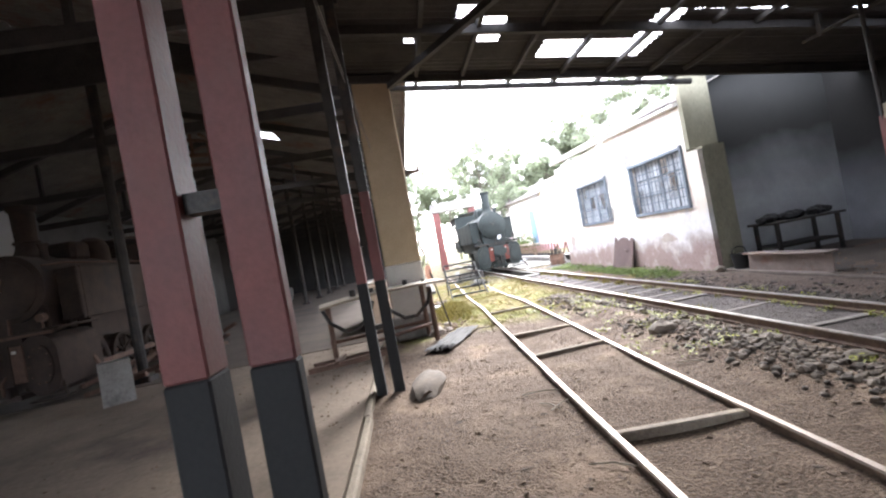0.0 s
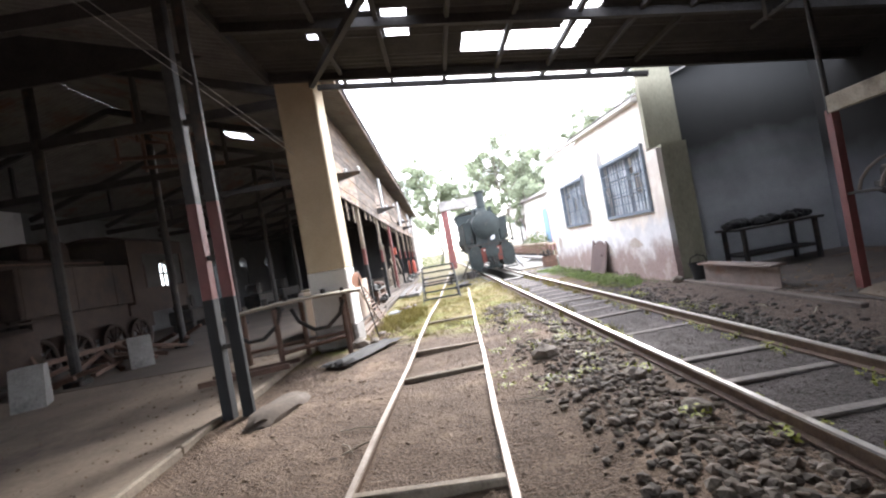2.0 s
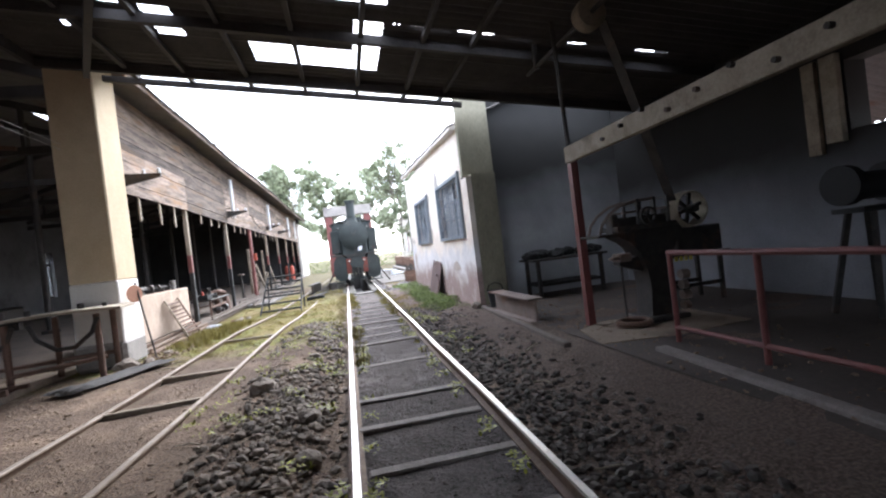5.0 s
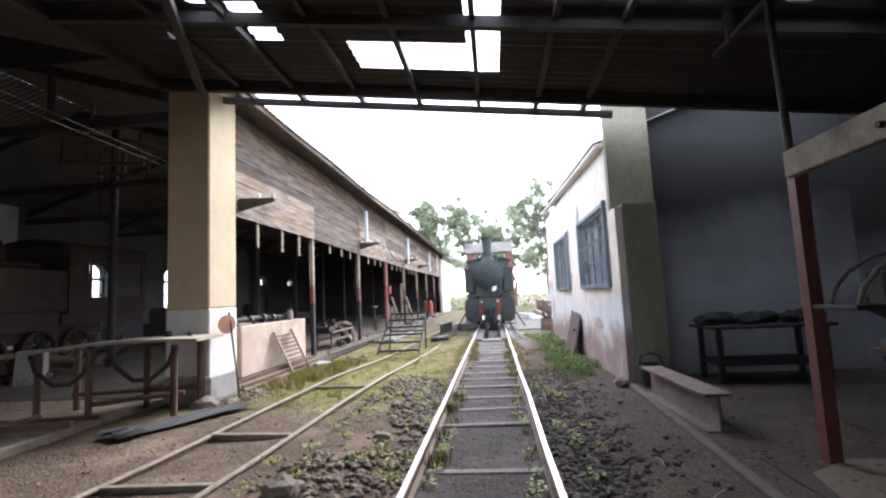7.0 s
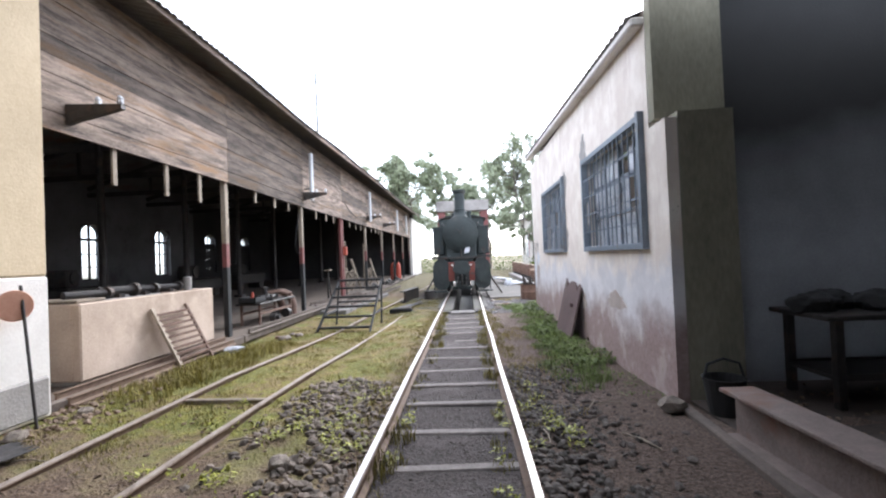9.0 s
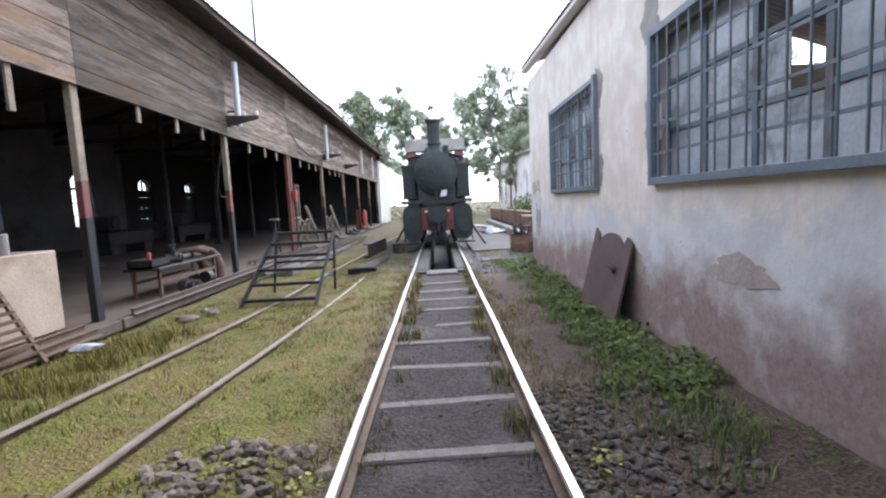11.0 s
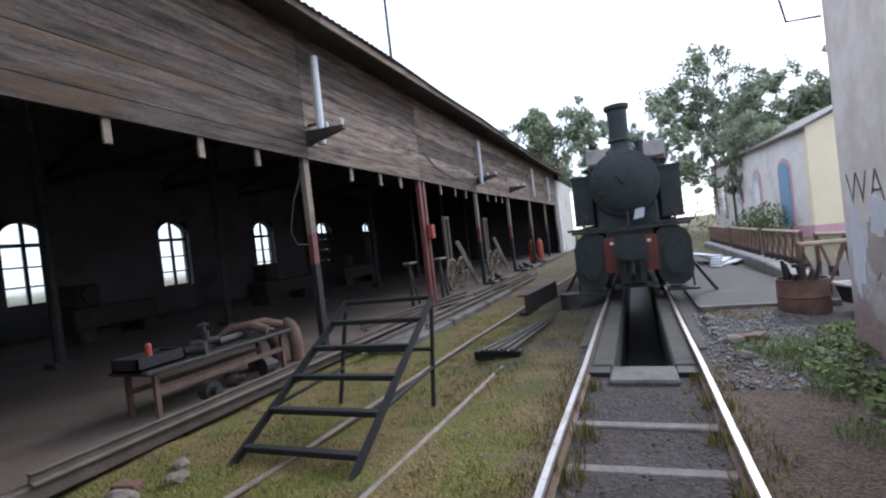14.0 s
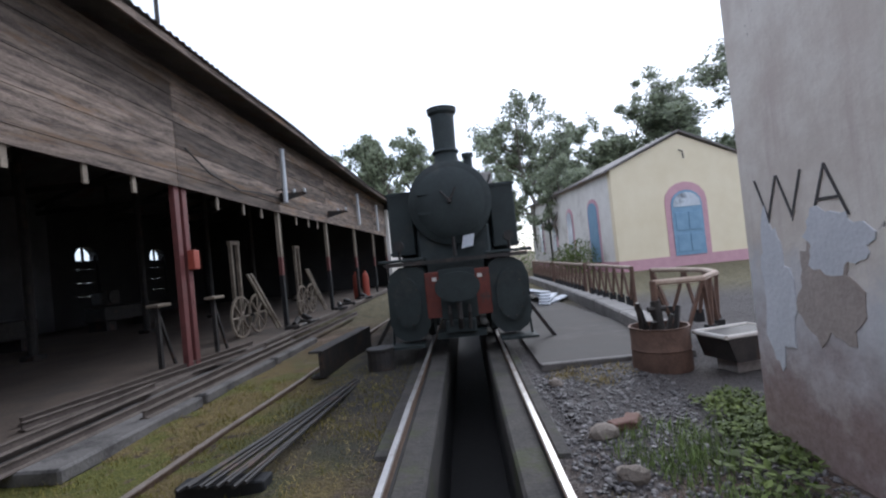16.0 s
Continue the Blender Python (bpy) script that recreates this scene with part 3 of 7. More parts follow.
def shed_window(y, boarded=False):
    w = thing("window_1", (BACK - 0.2, y, 0.98), "tall round-headed iron window with small panes", "window", "shed windows", 90, "structure")
    # spandrels make the head round
    def spandrel(bm):
        n = 8
        for s in (-1, 1):
            o = [(s * 0.62, 2.38)] + [(s * 0.60 * math.cos(math.pi / 2 * k / n), 1.9 + 0.45 * math.sin(math.pi / 2 * k / n)) for k in range(n + 1)] + [(0, 2.38)]
            prism(bm, o, 0.36, Matrix())
    simple("window_head", "shade_dark", w, spandrel)

    def grid(bm):
        box(bm, -0.6, 0.6, -0.03, 0.03, 0, 0.07)
        for x in (-0.575, 0.575):
            box(bm, x - 0.03, x + 0.03, -0.03, 0.03, 0, 2.0)
        box(bm, -0.045, 0.045, -0.035, 0.035, 0, 2.35)
        box(bm, -0.6, 0.6, -0.036, 0.036, 1.66, 1.77)
        for z in (0.55, 1.1):
            box(bm, -0.6, 0.6, -0.025, 0.025, z - 0.025, z + 0.025)
    simple("window_frame", "iron", w, grid)
    if boarded:
        for i in range(6):
            simple("board", "shade_dark", w, lambda m: box(m, -0.6, 0.6, -0.09, -0.05, 0.28 * i, 0.28 * i + 0.272), "dark board nailed over the lower panes")
    for sx in (-1, 1):
        p = simple("pane", "glass", w, lambda m: box(m, min(0.05 * sx, 0.57 * sx), max(0.05 * sx, 0.57 * sx), -0.004, 0.004, 0.05, 2.2))
        p.visible_shadow = False


for k, y in enumerate(WINS):
    shed_window(y, k >= 6)


# roofs: corrugated sheets with the missing ones left open
def sheets(bm, x0, x1, y0, y1, zf, holes=(), wave=0.15, amp=0.018, thick=0.006):
    us = sorted({x0, x1, *[h[k] for h in holes for k in (0, 1)]})
    vs = sorted({y0, y1, *[h[k] for h in holes for k in (2, 3)]})
    for u0, u1 in zip(us, us[1:]):
        for v0, v1 in zip(vs, vs[1:]):
            if any(h[0] <= u0 and u1 <= h[1] and h[2] <= v0 and v1 <= h[3] for h in holes):
                continue
            k = max(1, round((v1 - v0) / (wave / 4)))
            yy = [v0 + (v1 - v0) * i / k for i in range(k + 1)]
            rows = []
            for u in (u0, u1):
                rows.append([bm.verts.new((u, v, zf(u, v) + amp * math.sin(2 * math.pi * v / wave))) for v in yy])
            for i in range(k):
                bm.faces.new((rows[0][i], rows[1][i], rows[1][i + 1], rows[0][i + 1]))


def hall_z(x, y):
    return 4.12 - 0.13 * x


HOLES = [(-1.35, 0.36, 7.0, 7.65), (0.02, 0.38, 6.12, 7.7), (-2.8, -2.55, 6.0, 6.35), (-2.42, -2.1, 6.3, 7.0), (-3.5, -3.36, 6.9, 7.05),
         (-0.5, 0.38, 4.5, 5.75), (-1.18, -1.02, 4.8, 5.4), (0.5, 0.52, 6.1, 6.2), (0.56, 0.58, 6.1, 6.2), (0.72, 1.25, 6.12, 6.19), (1.32, 1.78, 6.1, 6.2), (2.0, 2.32, 6.12, 6.18), (2.85, 3.05, 6.1, 6.2), (3.15, 3.5, 6.12, 6.17), (3.85, 4.3, 6.1, 6.2)]
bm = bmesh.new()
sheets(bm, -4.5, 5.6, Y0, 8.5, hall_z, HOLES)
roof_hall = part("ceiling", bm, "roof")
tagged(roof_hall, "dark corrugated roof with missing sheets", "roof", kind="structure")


def shed_z(x, y):
    s = 0.03 * math.sin(y * 0.35) + 0.02 * math.sin(y * 1.1)
    return (4.66 + (RIDGE[1] - 4.66) * (-3.5 - x) / (-3.5 - RIDGE[0]) if x > RIDGE[0] else RIDGE[1] - (RIDGE[1] - 5.0) * (RIDGE[0] - x) / (RIDGE[0] - BACK + 0.5)) + s


bm = bmesh.new()
sheets(bm, RIDGE[0], -3.45, 8.45, Y1 + 0.4, shed_z, [(-7.9, -7.2, 14.2, 15.0)])
sheets(bm, RIDGE[0], -4.5, Y0, 8.45, shed_z)
sheets(bm, BACK - 0.5, RIDGE[0], Y0, Y1 + 0.4, shed_z)
tagged(part("roof", bm, "roof_out"), "old corrugated shed roof with a wavy edge", "roof", kind="structure")
# gap between the two roofs closed by boards
tagged(simple("wall_gable", "roof", None, lambda m: (box(m, -4.55, -4.48, Y0, 8.3, 4.55, 5.05), box(m, -15.4, -4.45, 8.46, 8.5, 5.3, 6.4))), "dark boards between the roofs", "wall", kind="structure")

# fascia boards
fascia = thing("fascia", label="weathered plank fascia above the open bays", category="fascia", kind="structure")
POSTS = [12.99, 16.91, 20.76, 24.72, 28.6, 32.5, 36.4, 40.2]
edges = [8.75] + POSTS
ZB = [2.84, 2.86, 2.82, 2.82, 2.79, 2.83, 2.86, 2.88, 2.9]
for k, (y0, y1) in enumerate(zip(edges, edges[1:])):
    nb = 9
    for i in range(nb):
        z0, z1 = ZB[k] + i * 0.2, ZB[k + 1] + i * 0.2
        sag = 0.0
        bm = bmesh.new()
        bar(bm, (FX + 0.006 * (i % 2), y0 + 0.004, z0 + 0.098), (FX + 0.006 * (i % 2), y1 - 0.004, z1 + 0.098), 0.03, 0.194)
        part("plank", bm, "plank", fascia)
for k in range(8):
    y = 8.5 + 4.125 * k
    simple("eaves_board", "plank", fascia, lambda m: bar(m, (-3.52, y, shed_z(-3.52, y) - 0.07), (-3.52, y + 4.115, shed_z(-3.52, y + 4.115) - 0.07), 0.03, 0.11))
rs = random.Random(5)
for k, (y0, y1) in enumerate(zip(edges[:5], edges[1:6])):
    for f in (0.36, 0.6, 0.8) if k == 0 else (0.3, 0.55, 0.76):
        y = y0 + (y1 - y0) * f
        zt = 0.5 * (ZB[k] + ZB[k + 1])
        ln = 0.45 if k == 0 else 0.22
        t = simple("hanging_batten", "timber", fascia, lambda m: box(m, FX - 0.05, FX - 0.02, y - 0.035, y + 0.035, zt - ln, zt + 0.15))

# front posts: dark foot, red band, grey top
def front_post(y, double=False):
    p = thing("post", (FX - 0.075, y, 0.0), "slim iron roof post with a black foot and red band" if not double else "double iron roof post painted red", "post", "shed front posts")
    for k, dx in enumerate((0.0, 0.2) if double else (0.0,)):
        simple("shaft", "timber" if not double else "red", p, lambda m: box(m, -0.045, 0.045, dx - 0.06, dx + 0.06, 1.75, 4.4, bev=0.008))
        simple("band", "red", p, lambda m: box(m, -0.045, 0.045, dx - 0.06, dx + 0.06, 1.32 if not double else 0.05, 1.75, bev=0.008), "faded red paint")
        if not double:
            simple("foot", "black_paint", p, lambda m: box(m, -0.046, 0.046, dx - 0.061, dx + 0.061, -0.05, 1.32, bev=0.008), "black painted foot")
    if double:
        simple("switch_box", "red_bright", p, lambda m: box(m, 0.05, 0.16, 0.12, 0.28, 1.55, 1.85, bev=0.01), "small red box")
    return p


for k, y in enumerate(POSTS):
    front_post(y, k == 2)


def bracket(y, z, reach=0.62):
    b = thing("bracket", (FX + 0.03, y, z), "rusty iron bracket with porcelain insulators", "bracket", "wall brackets")
    simple("arm", "iron", b, lambda m: prism(m, [(0, -0.16), (0.1, -0.13), (reach, -0.02), (reach, 0.03), (0, 0.06)], 0.07, Matrix()))
    for x in (reach * 0.55, reach * 0.95):
        simple("insulator", "pipe", b, lambda m: spin(m, [(0.02, 0.03), (0.035, 0.05), (0.03, 0.08), (0.035, 0.1), (0.012, 0.13)], 8, Matrix.Translation((x, 0, 0))), "white porcelain insulator")


for y, z in ((9.55, 3.1), (16.93, 3.15), (24.8, 3.2), (28.7, 3.15)):
    bracket(y, z)
for y in (17.0, 24.6, 32.4, 36.5):
    d = thing("drainpipe", (FX + 0.22, y, 3.0), "pale grey rain pipe fixed to the fascia", "pipe", "rain pipes")
    simple("pipe", "pipe", d, lambda m: rod(m, (0, 0, 0.0), (0.0, 0.02, 1.25), 0.055, n=12))
    simple("clip", "iron", d, lambda m: bar(m, (-0.2, 0, 0.3), (0.03, 0, 0.3), 0.05, 0.03))

# inner row of posts and roof timbers
for k, y in enumerate([1.9 + 3.58 * i for i in range(11)]):
    p = thing("post", (-9.1, y, 0.05), "dark iron column inside the shed", "post", "inner columns")
    simple("shaft", "iron", p, lambda m: rod(m, (0, 0, 0), (0, 0, 6.2), 0.09, n=10))
    simple("base", "iron", p, lambda m: box(m, -0.17, 0.17, -0.17, 0.17, 0, 0.12, bev=0.02))
for k in range(11):
    y = 1.9 + 3.58 * k
    t = thing("roof_truss", (0, y, 0), "dark timber roof truss", "truss", "roof trusses")
    simple("rafter", "roof", t, lambda m: bar(m, (-4.3, 0, 4.62), (-10, 0, 6.4), 0.1, 0.16))
    simple("rafter", "roof", t, lambda m: bar(m, (-15.4, 0, 4.75), (-10, 0, 6.4), 0.1, 0.16))
    simple("tie", "roof", t, lambda m: bar(m, (-4.3, 0, 4.5), (-15.4, 0, 4.5), 0.1, 0.18))
    simple("strut", "roof", t, lambda m: bar(m, (-7.2, 0, 4.5), (-7.2, 0, 5.5), 0.08, 0.08))
    simple("strut", "roof", t, lambda m: bar(m, (-12.7, 0, 4.5), (-12.7, 0, 5.4), 0.08, 0.08))

# big pillar at the mouth
pil = thing("pillar", (-4.12, 8.6, 0), "tall masonry pillar with worn yellow plaster", "pillar", kind="structure")
simple("shaft", "plaster_yellow", pil, lambda m: box(m, -0.32, 0.32, -0.36, 0.36, 1.32, 4.8, bev=0.02), "worn yellow plaster")
simple("dado", "plaster_white", pil, lambda m: box(m, -0.325, 0.325, -0.365, 0.365, 0.0, 1.32, bev=0.02), "whitewashed lower part")
simple("footing", "concrete", pil, lambda m: (box(m, -0.36, 0.345, -0.40, 0.36, 0.0, 0.42, bev=0.05)), "patched grey cement foot")


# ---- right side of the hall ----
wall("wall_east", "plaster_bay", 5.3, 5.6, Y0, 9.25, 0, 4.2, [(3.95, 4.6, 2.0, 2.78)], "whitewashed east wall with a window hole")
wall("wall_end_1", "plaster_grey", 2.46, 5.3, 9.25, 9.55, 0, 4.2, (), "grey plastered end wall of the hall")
tagged(simple("pier", "olive", None, lambda m: (box(m, 2.003, 2.46, 8.74, 9.096, 0, 2.5), box(m, 1.904, 2.52, 8.97, 9.096, 2.5, 4.2), box(m, 2.254, 2.46, 9.098, 9.45, 0, 4.2))), "olive stained masonry pier beside the opening", "pier", kind="structure")
tagged(simple("floor", "floor_bay", None, lambda m: box(m, 2.0, 5.3, Y0, 9.25, -0.2, 0.06)), "dusty floor of the machine bay, toned dark for shade", "floor", kind="structure")
tagged(simple("kerb", "girder_kerb", None, lambda m: (bar(m, (1.86, 8.6, 0.03), (1.72, 4.9, 0.03), 0.08, 0.12, bev=0.01))), "worn stone edge of the machine bay floor", "kerb", kind="structure")

bm = bmesh.new()
sheets(bm, 5.62, 8.6, 0.5, 8.0, lambda x, y: 3.1 - 0.22 * (x - 5.6))
tagged(part("roof_lean_to", bm, "roof_out"), "corrugated lean-to roof outside the machine bay", "roof", kind="structure")

# purlins and the edge beam of the hall roof
pur = thing("roof_frame", label="dark roof purlins and edge beam of the hall", category="roof frame", kind="structure")
for y in (-4.2, -1.8, 0.6, 3.0, 6.45, 8.2):
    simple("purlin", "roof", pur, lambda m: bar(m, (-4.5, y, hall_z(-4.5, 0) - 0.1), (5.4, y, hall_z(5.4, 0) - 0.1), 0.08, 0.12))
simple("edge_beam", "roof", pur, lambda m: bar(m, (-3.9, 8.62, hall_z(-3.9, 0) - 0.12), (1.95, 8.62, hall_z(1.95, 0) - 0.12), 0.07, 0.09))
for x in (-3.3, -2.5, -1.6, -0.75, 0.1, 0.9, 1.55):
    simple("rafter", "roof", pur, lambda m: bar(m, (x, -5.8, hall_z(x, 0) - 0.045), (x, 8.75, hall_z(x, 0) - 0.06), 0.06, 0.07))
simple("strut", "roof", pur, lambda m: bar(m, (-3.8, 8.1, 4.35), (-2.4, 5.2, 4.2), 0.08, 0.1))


# ---- white building ----
WX = 1.9
WIN_W = [(9.22, 11.46), (12.87, 15.02)]
wall("wall_white", "flaking", WX, WX + 0.35, 9.1, 16.9, -0.1, 3.55, [(a, b, 1.37, 2.59) for a, b in WIN_W], "white plastered wall stained pink and brown below")
wall("wall_white_end", "flaking", WX + 0.35, 8.0, 16.55, 16.9, -0.1, 3.55, (), "white plastered end wall")
wall("wall_white_back", "plaster_white", 8.0, 8.3, 9.55, 16.9, -0.1, 3.55, (), "plain back wall")
tagged(simple("wall_corner", "flaking", None, lambda m: (box(m, WX, 2.0, 8.75, 9.1, -0.1, 2.45))), "flaking white plaster on the corner", "wall", kind="structure")
tagged(simple("floor", "concrete", None, lambda m: box(m, WX + 0.3, 8.0, 9.55, 16.6, -0.2, 0.1)), "concrete floor inside the white building", "floor", kind="structure")
bm = bmesh.new()
sheets(bm, 1.76, 5.0, 9.1, 17.0, lambda x, y: 3.5 + 0.04 * (y - 8.8) + 0.35 * (x - 1.76))
sheets(bm, 5.0, 8.5, 8.8, 17.0, lambda x, y: 4.63 + 0.04 * (y - 8.8) - 0.35 * (x - 5.0))
tagged(part("roof", bm, "roof_out"), "corrugated roof of the white building", "roof", kind="structure")
tagged(simple("trim", "plaster_white", None, lambda m: bar(m, (1.85, 9.1, 3.455), (1.85, 16.95, 3.77), 0.14, 0.09, bev=0.02)), "plastered eaves moulding", "trim", kind="structure")


# ---- steam engines ----
def wheel_spokes(bm, r, m, n=10):
    for k in range(n):
        a = 2 * math.pi * k / n
        bar(bm, m @ Vector((0, 0, 0)), m @ Vector((0, r * math.cos(a), r * math.sin(a))), 0.035, 0.035)


def steam_engine(at, rz, label, body, red, trim, length=7.0):
    e = thing("steam_engine", at, label, "locomotive", "", rz)
    fy = 0.0          # front buffer beam; the engine runs back along +y
    along = Matrix.Rotation(radians(-90), 4, "X")
    sm = simple("smokebox", body, e, lambda m: spin(m, [(0.05, -0.02), (0.52, 0.0), (0.60, 0.04), (0.60, 0.9)], 32, Matrix.Translation((0, 0.45, 2.12)) @ along), smooth=True)
    simple("smokebox_door", body, sm, lambda m: spin(m, [(0.5, 0.0), (0.5, -0.03), (0.42, -0.07), (0.2, -0.11), (0.02, -0.12)][::-1], 28, Matrix.Translation((0, 0.45, 2.12)) @ along), smooth=True)
    for z in (1.97, 2.24):
        simple("hinge_strap", body, sm, lambda m: box(m, -0.46, -0.1, 0.36, 0.385, z, z + 0.03))
    simple("door_handle", trim, sm, lambda m: (rod(m, (0, 0.34, 2.12), (0, 0.24, 2.12), 0.03), rod(m, (0, 0.27, 2.12), (0.1, 0.27, 2.3), 0.015), rod(m, (0, 0.25, 2.12), (-0.12, 0.25, 2.26), 0.015)))
    simple("boiler", body, e, lambda m: spin(m, [(0.56, 0), (0.56, length - 3.0)], 28, Matrix.Translation((0, 1.3, 2.12)) @ along), smooth=True)
    ch = simple("chimney", body, e, lambda m: spin(m, [(0.30, 0), (0.24, 0.06), (0.19, 0.16), (0.17, 0.3), (0.185, 0.86), (0.225, 0.90), (0.235, 0.97), (0.20, 0.98), (0.15, 0.95), (0.13, 0.7)], 24, Matrix.Translation((0, 1.1, 2.68))), smooth=True)
    simple("chimney_ring", body, ch, lambda m: spin(m, [(0.2, 0), (0.215, 0.02), (0.2, 0.05)], 20, Matrix.Translation((0, 1.1, 2.95))))
    simple("dome", body, e, lambda m: spin(m, [(0.33, 0), (0.32, 0.35), (0.26, 0.5), (0.12, 0.58), (0.02, 0.6)], 20, Matrix.Translation((0, 2.9, 2.55))), smooth=True)
    simple("sand_box", body, e, lambda m: box(m, -0.3, 0.3, 1.85, 2.4, 2.6, 3.0, bev=0.08))
    simple("valve", body, e, lambda m: (rod(m, (0.33, 1.0, 2.5), (0.33, 1.0, 2.84), 0.07, n=10), rod(m, (0.33, 1.0, 2.84), (0.33, 1.0, 2.9), 0.09, n=10)))
    for s in (-1, 1):
        tk = simple("side_tank", body, e, lambda m: box(m, min(0.58 * s, 0.95 * s), max(0.58 * s, 0.95 * s), 0.8, length - 1.6, 1.42, 2.38, bev=0.02))
        for y in (0.9, 2.2, 3.4, 4.6):
            simple("tank_band", body, tk, lambda m: box(m, 0.945 * s - 0.012, 0.945 * s + 0.012, y, y + 0.05, 1.42, 2.38))
        for z in (1.44, 2.33):
            simple("tank_rib", body, tk, lambda m: box(m, 0.58 * s, 0.965 * s, 0.785, 0.805, z, z + 0.035))
        cy = simple("cylinder", body, e, lambda m: prism(m, [(0.40 * s + dx * s, z) for dx, z in ((0, 0.48), (0.06, 0.36), (0.16, 0.28), (0.36, 0.28), (0.48, 0.36), (0.54, 0.52), (0.54, 1.02), (0.48, 1.18), (0.36, 1.26), (0.14, 1.27), (0.04, 1.2), (0, 1.05))], 1.1, Matrix.Translation((0, 0.57, 0))), smooth=True)
        simple("cylinder_cover", body, cy, lambda m: prism(m, [(0.68 * s + 0.19 * math.cos(a) , 0.78 + 0.34 * math.sin(a)) for a in [2 * math.pi * k / 20 for k in range(20)]], 0.05, Matrix.Translation((0, 0.0, 0))))
        for a in [2 * math.pi * k / 10 for k in range(10)]:
            simple("cover_bolt", trim, cy, lambda m: rod(m, (0.68 * s + 0.165 * math.cos(a), -0.05, 0.78 + 0.3 * math.sin(a)), (0.68 * s + 0.165 * math.cos(a), 0.02, 0.78 + 0.3 * math.sin(a)), 0.014, n=6))
        simple("step", body, e, lambda m: (box(m, 0.5 * s, 0.98 * s, -0.12, 0.25, 0.2, 0.235), bar(m, (0.93 * s, 0.1, 0.2), (0.9 * s, 0.1, 0.6), 0.03, 0.03)))
        simple("running_board", body, e, lambda m: box(m, min(0.42 * s, 1.02 * s), max(0.42 * s, 1.02 * s), 0.02, 1.05, 1.33, 1.37, bev=0.008))
        simple("handrail", trim, e, lambda m: tube(m, [(s * 0.60, 0.5, 2.45), (s * 0.63, 1.0, 2.5), (s * 0.63, 3.6, 2.5)], 0.018))
        simple("lamp_iron", trim, e, lambda m: (rod(m, (s * 0.74, 0.1, 1.37), (s * 0.74, 0.1, 1.5), 0.02), rod(m, (s * 0.74, 0.04, 1.55), (s * 0.74, 0.16, 1.55), 0.07, n=12)))
        simple("coupling_rod", trim, e, lambda m: bar(m, (s * 0.62, 1.5, 0.5), (s * 0.62, 4.6, 0.5), 0.04, 0.1))
        for y in (1.55, 2.55, 3.75, 4.75):
            def wh(m):
                rot = Matrix.Translation((s * 0.50, y, 0.55)) @ Matrix.Rotation(radians(90), 4, "Y")
                spin(m, [(0.40, -0.06), (0.45, -0.05), (0.45, 0.05), (0.40, 0.06), (0.36, 0.04), (0.36, -0.04)], 28, rot, True)
                rod(m, (s * 0.43, y, 0.55), (s * 0.57, y, 0.55), 0.09, n=12)
            w = simple("wheel", body, e, wh)
            simple("spoke", body, w, lambda m: wheel_spokes(m, 0.38, Matrix.Translation((s * 0.5, y, 0.55))))
        simple("prop", trim, e, lambda m: bar(m, (s * 0.9, 0.9, 0.75), (s * 1.35, 0.75, 0.02), 0.05, 0.05))
    bb = simple("buffer_beam", red, e, lambda m: box(m, -0.43, 0.43, 0.0, 0.08, 0.55, 1.16, bev=0.01), "faded red buffer beam")
    for x in (-0.3, 0.3):
        simple("painted_mark", "plaster_white", bb, lambda m: box(m, x - 0.03, x + 0.03, -0.012, 0.002, 1.04, 1.09), "small pale painted mark")
    simple("buffer", body, e, lambda m: (prism(m, [(0.29 * math.cos(a), 0.96 + 0.19 * math.sin(a)) for a in [2 * math.pi * k / 20 for k in range(20)]], 0.06, Matrix.Translation((0, -0.28, 0))), rod(m, (0, -0.26, 0.98), (0, 0.02, 0.98), 0.09, n=14)), smooth=True)
    simple("buffer_plate", body, e, lambda m: box(m, -0.24, 0.24, -0.03, -0.002, 0.53, 1.18, bev=0.005))
    simple("coupling", trim, e, lambda m: (tube(m, [(0, 0.0, 0.74), (0, -0.16, 0.72), (0, -0.2, 0.55), (0, -0.1, 0.42)], 0.035), tube(m, [(0.13, 0.0, 0.7), (0.13, -0.12, 0.6), (0.12, -0.1, 0.4)], 0.025), tube(m, [(-0.13, 0.0, 0.7), (-0.13, -0.12, 0.6), (-0.12, -0.1, 0.45)], 0.025)))
    simple("drawbar", body, e, lambda m: (box(m, -0.32, 0.32, -0.04, 0.3, 0.28, 0.36), box(m, -0.2, 0.2, -0.1, 0.1, 0.34, 0.52, bev=0.02)))
    simple("frame", body, e, lambda m: (box(m, -0.38, 0.38, 0.1, length, 0.7, 1.3), box(m, -0.84, 0.84, 1.13, length - 1.7, 1.0, 1.41), box(m, -0.9, 0.9, length - 1.7, length + 0.9, 1.1, 1.35)))
    simple("smokebox_saddle", body, e, lambda m: box(m, -0.52, 0.52, 0.56, 1.25, 1.25, 1.78, bev=0.03))
    simple("bulkhead", body, e, lambda m: box(m, -0.6, 0.6, 0.95, 1.27, 1.25, 2.3))
    simple("firebox", body, e, lambda m: box(m, -0.56, 0.56, 1.3, length - 1.7, 1.3, 2.0))
    if body == "loco_black":
        simple("paper", "curtain", e, lambda m: prism(m, [(-0.1, 0.0), (0.07, 0.03), (0.1, 0.2), (-0.06, 0.18)], 0.02, Matrix.Translation((0.2, 0.42, 1.44))), "crumpled white sheet")
    simple("rod_front", trim, e, lambda m: (rod(m, (0, 0.38, 1.35), (0, 0.38, 1.62), 0.03, 0.02), bar(m, (-0.95, 0.0, 1.30), (0.95, 0.0, 1.30), 0.05, 0.05)))
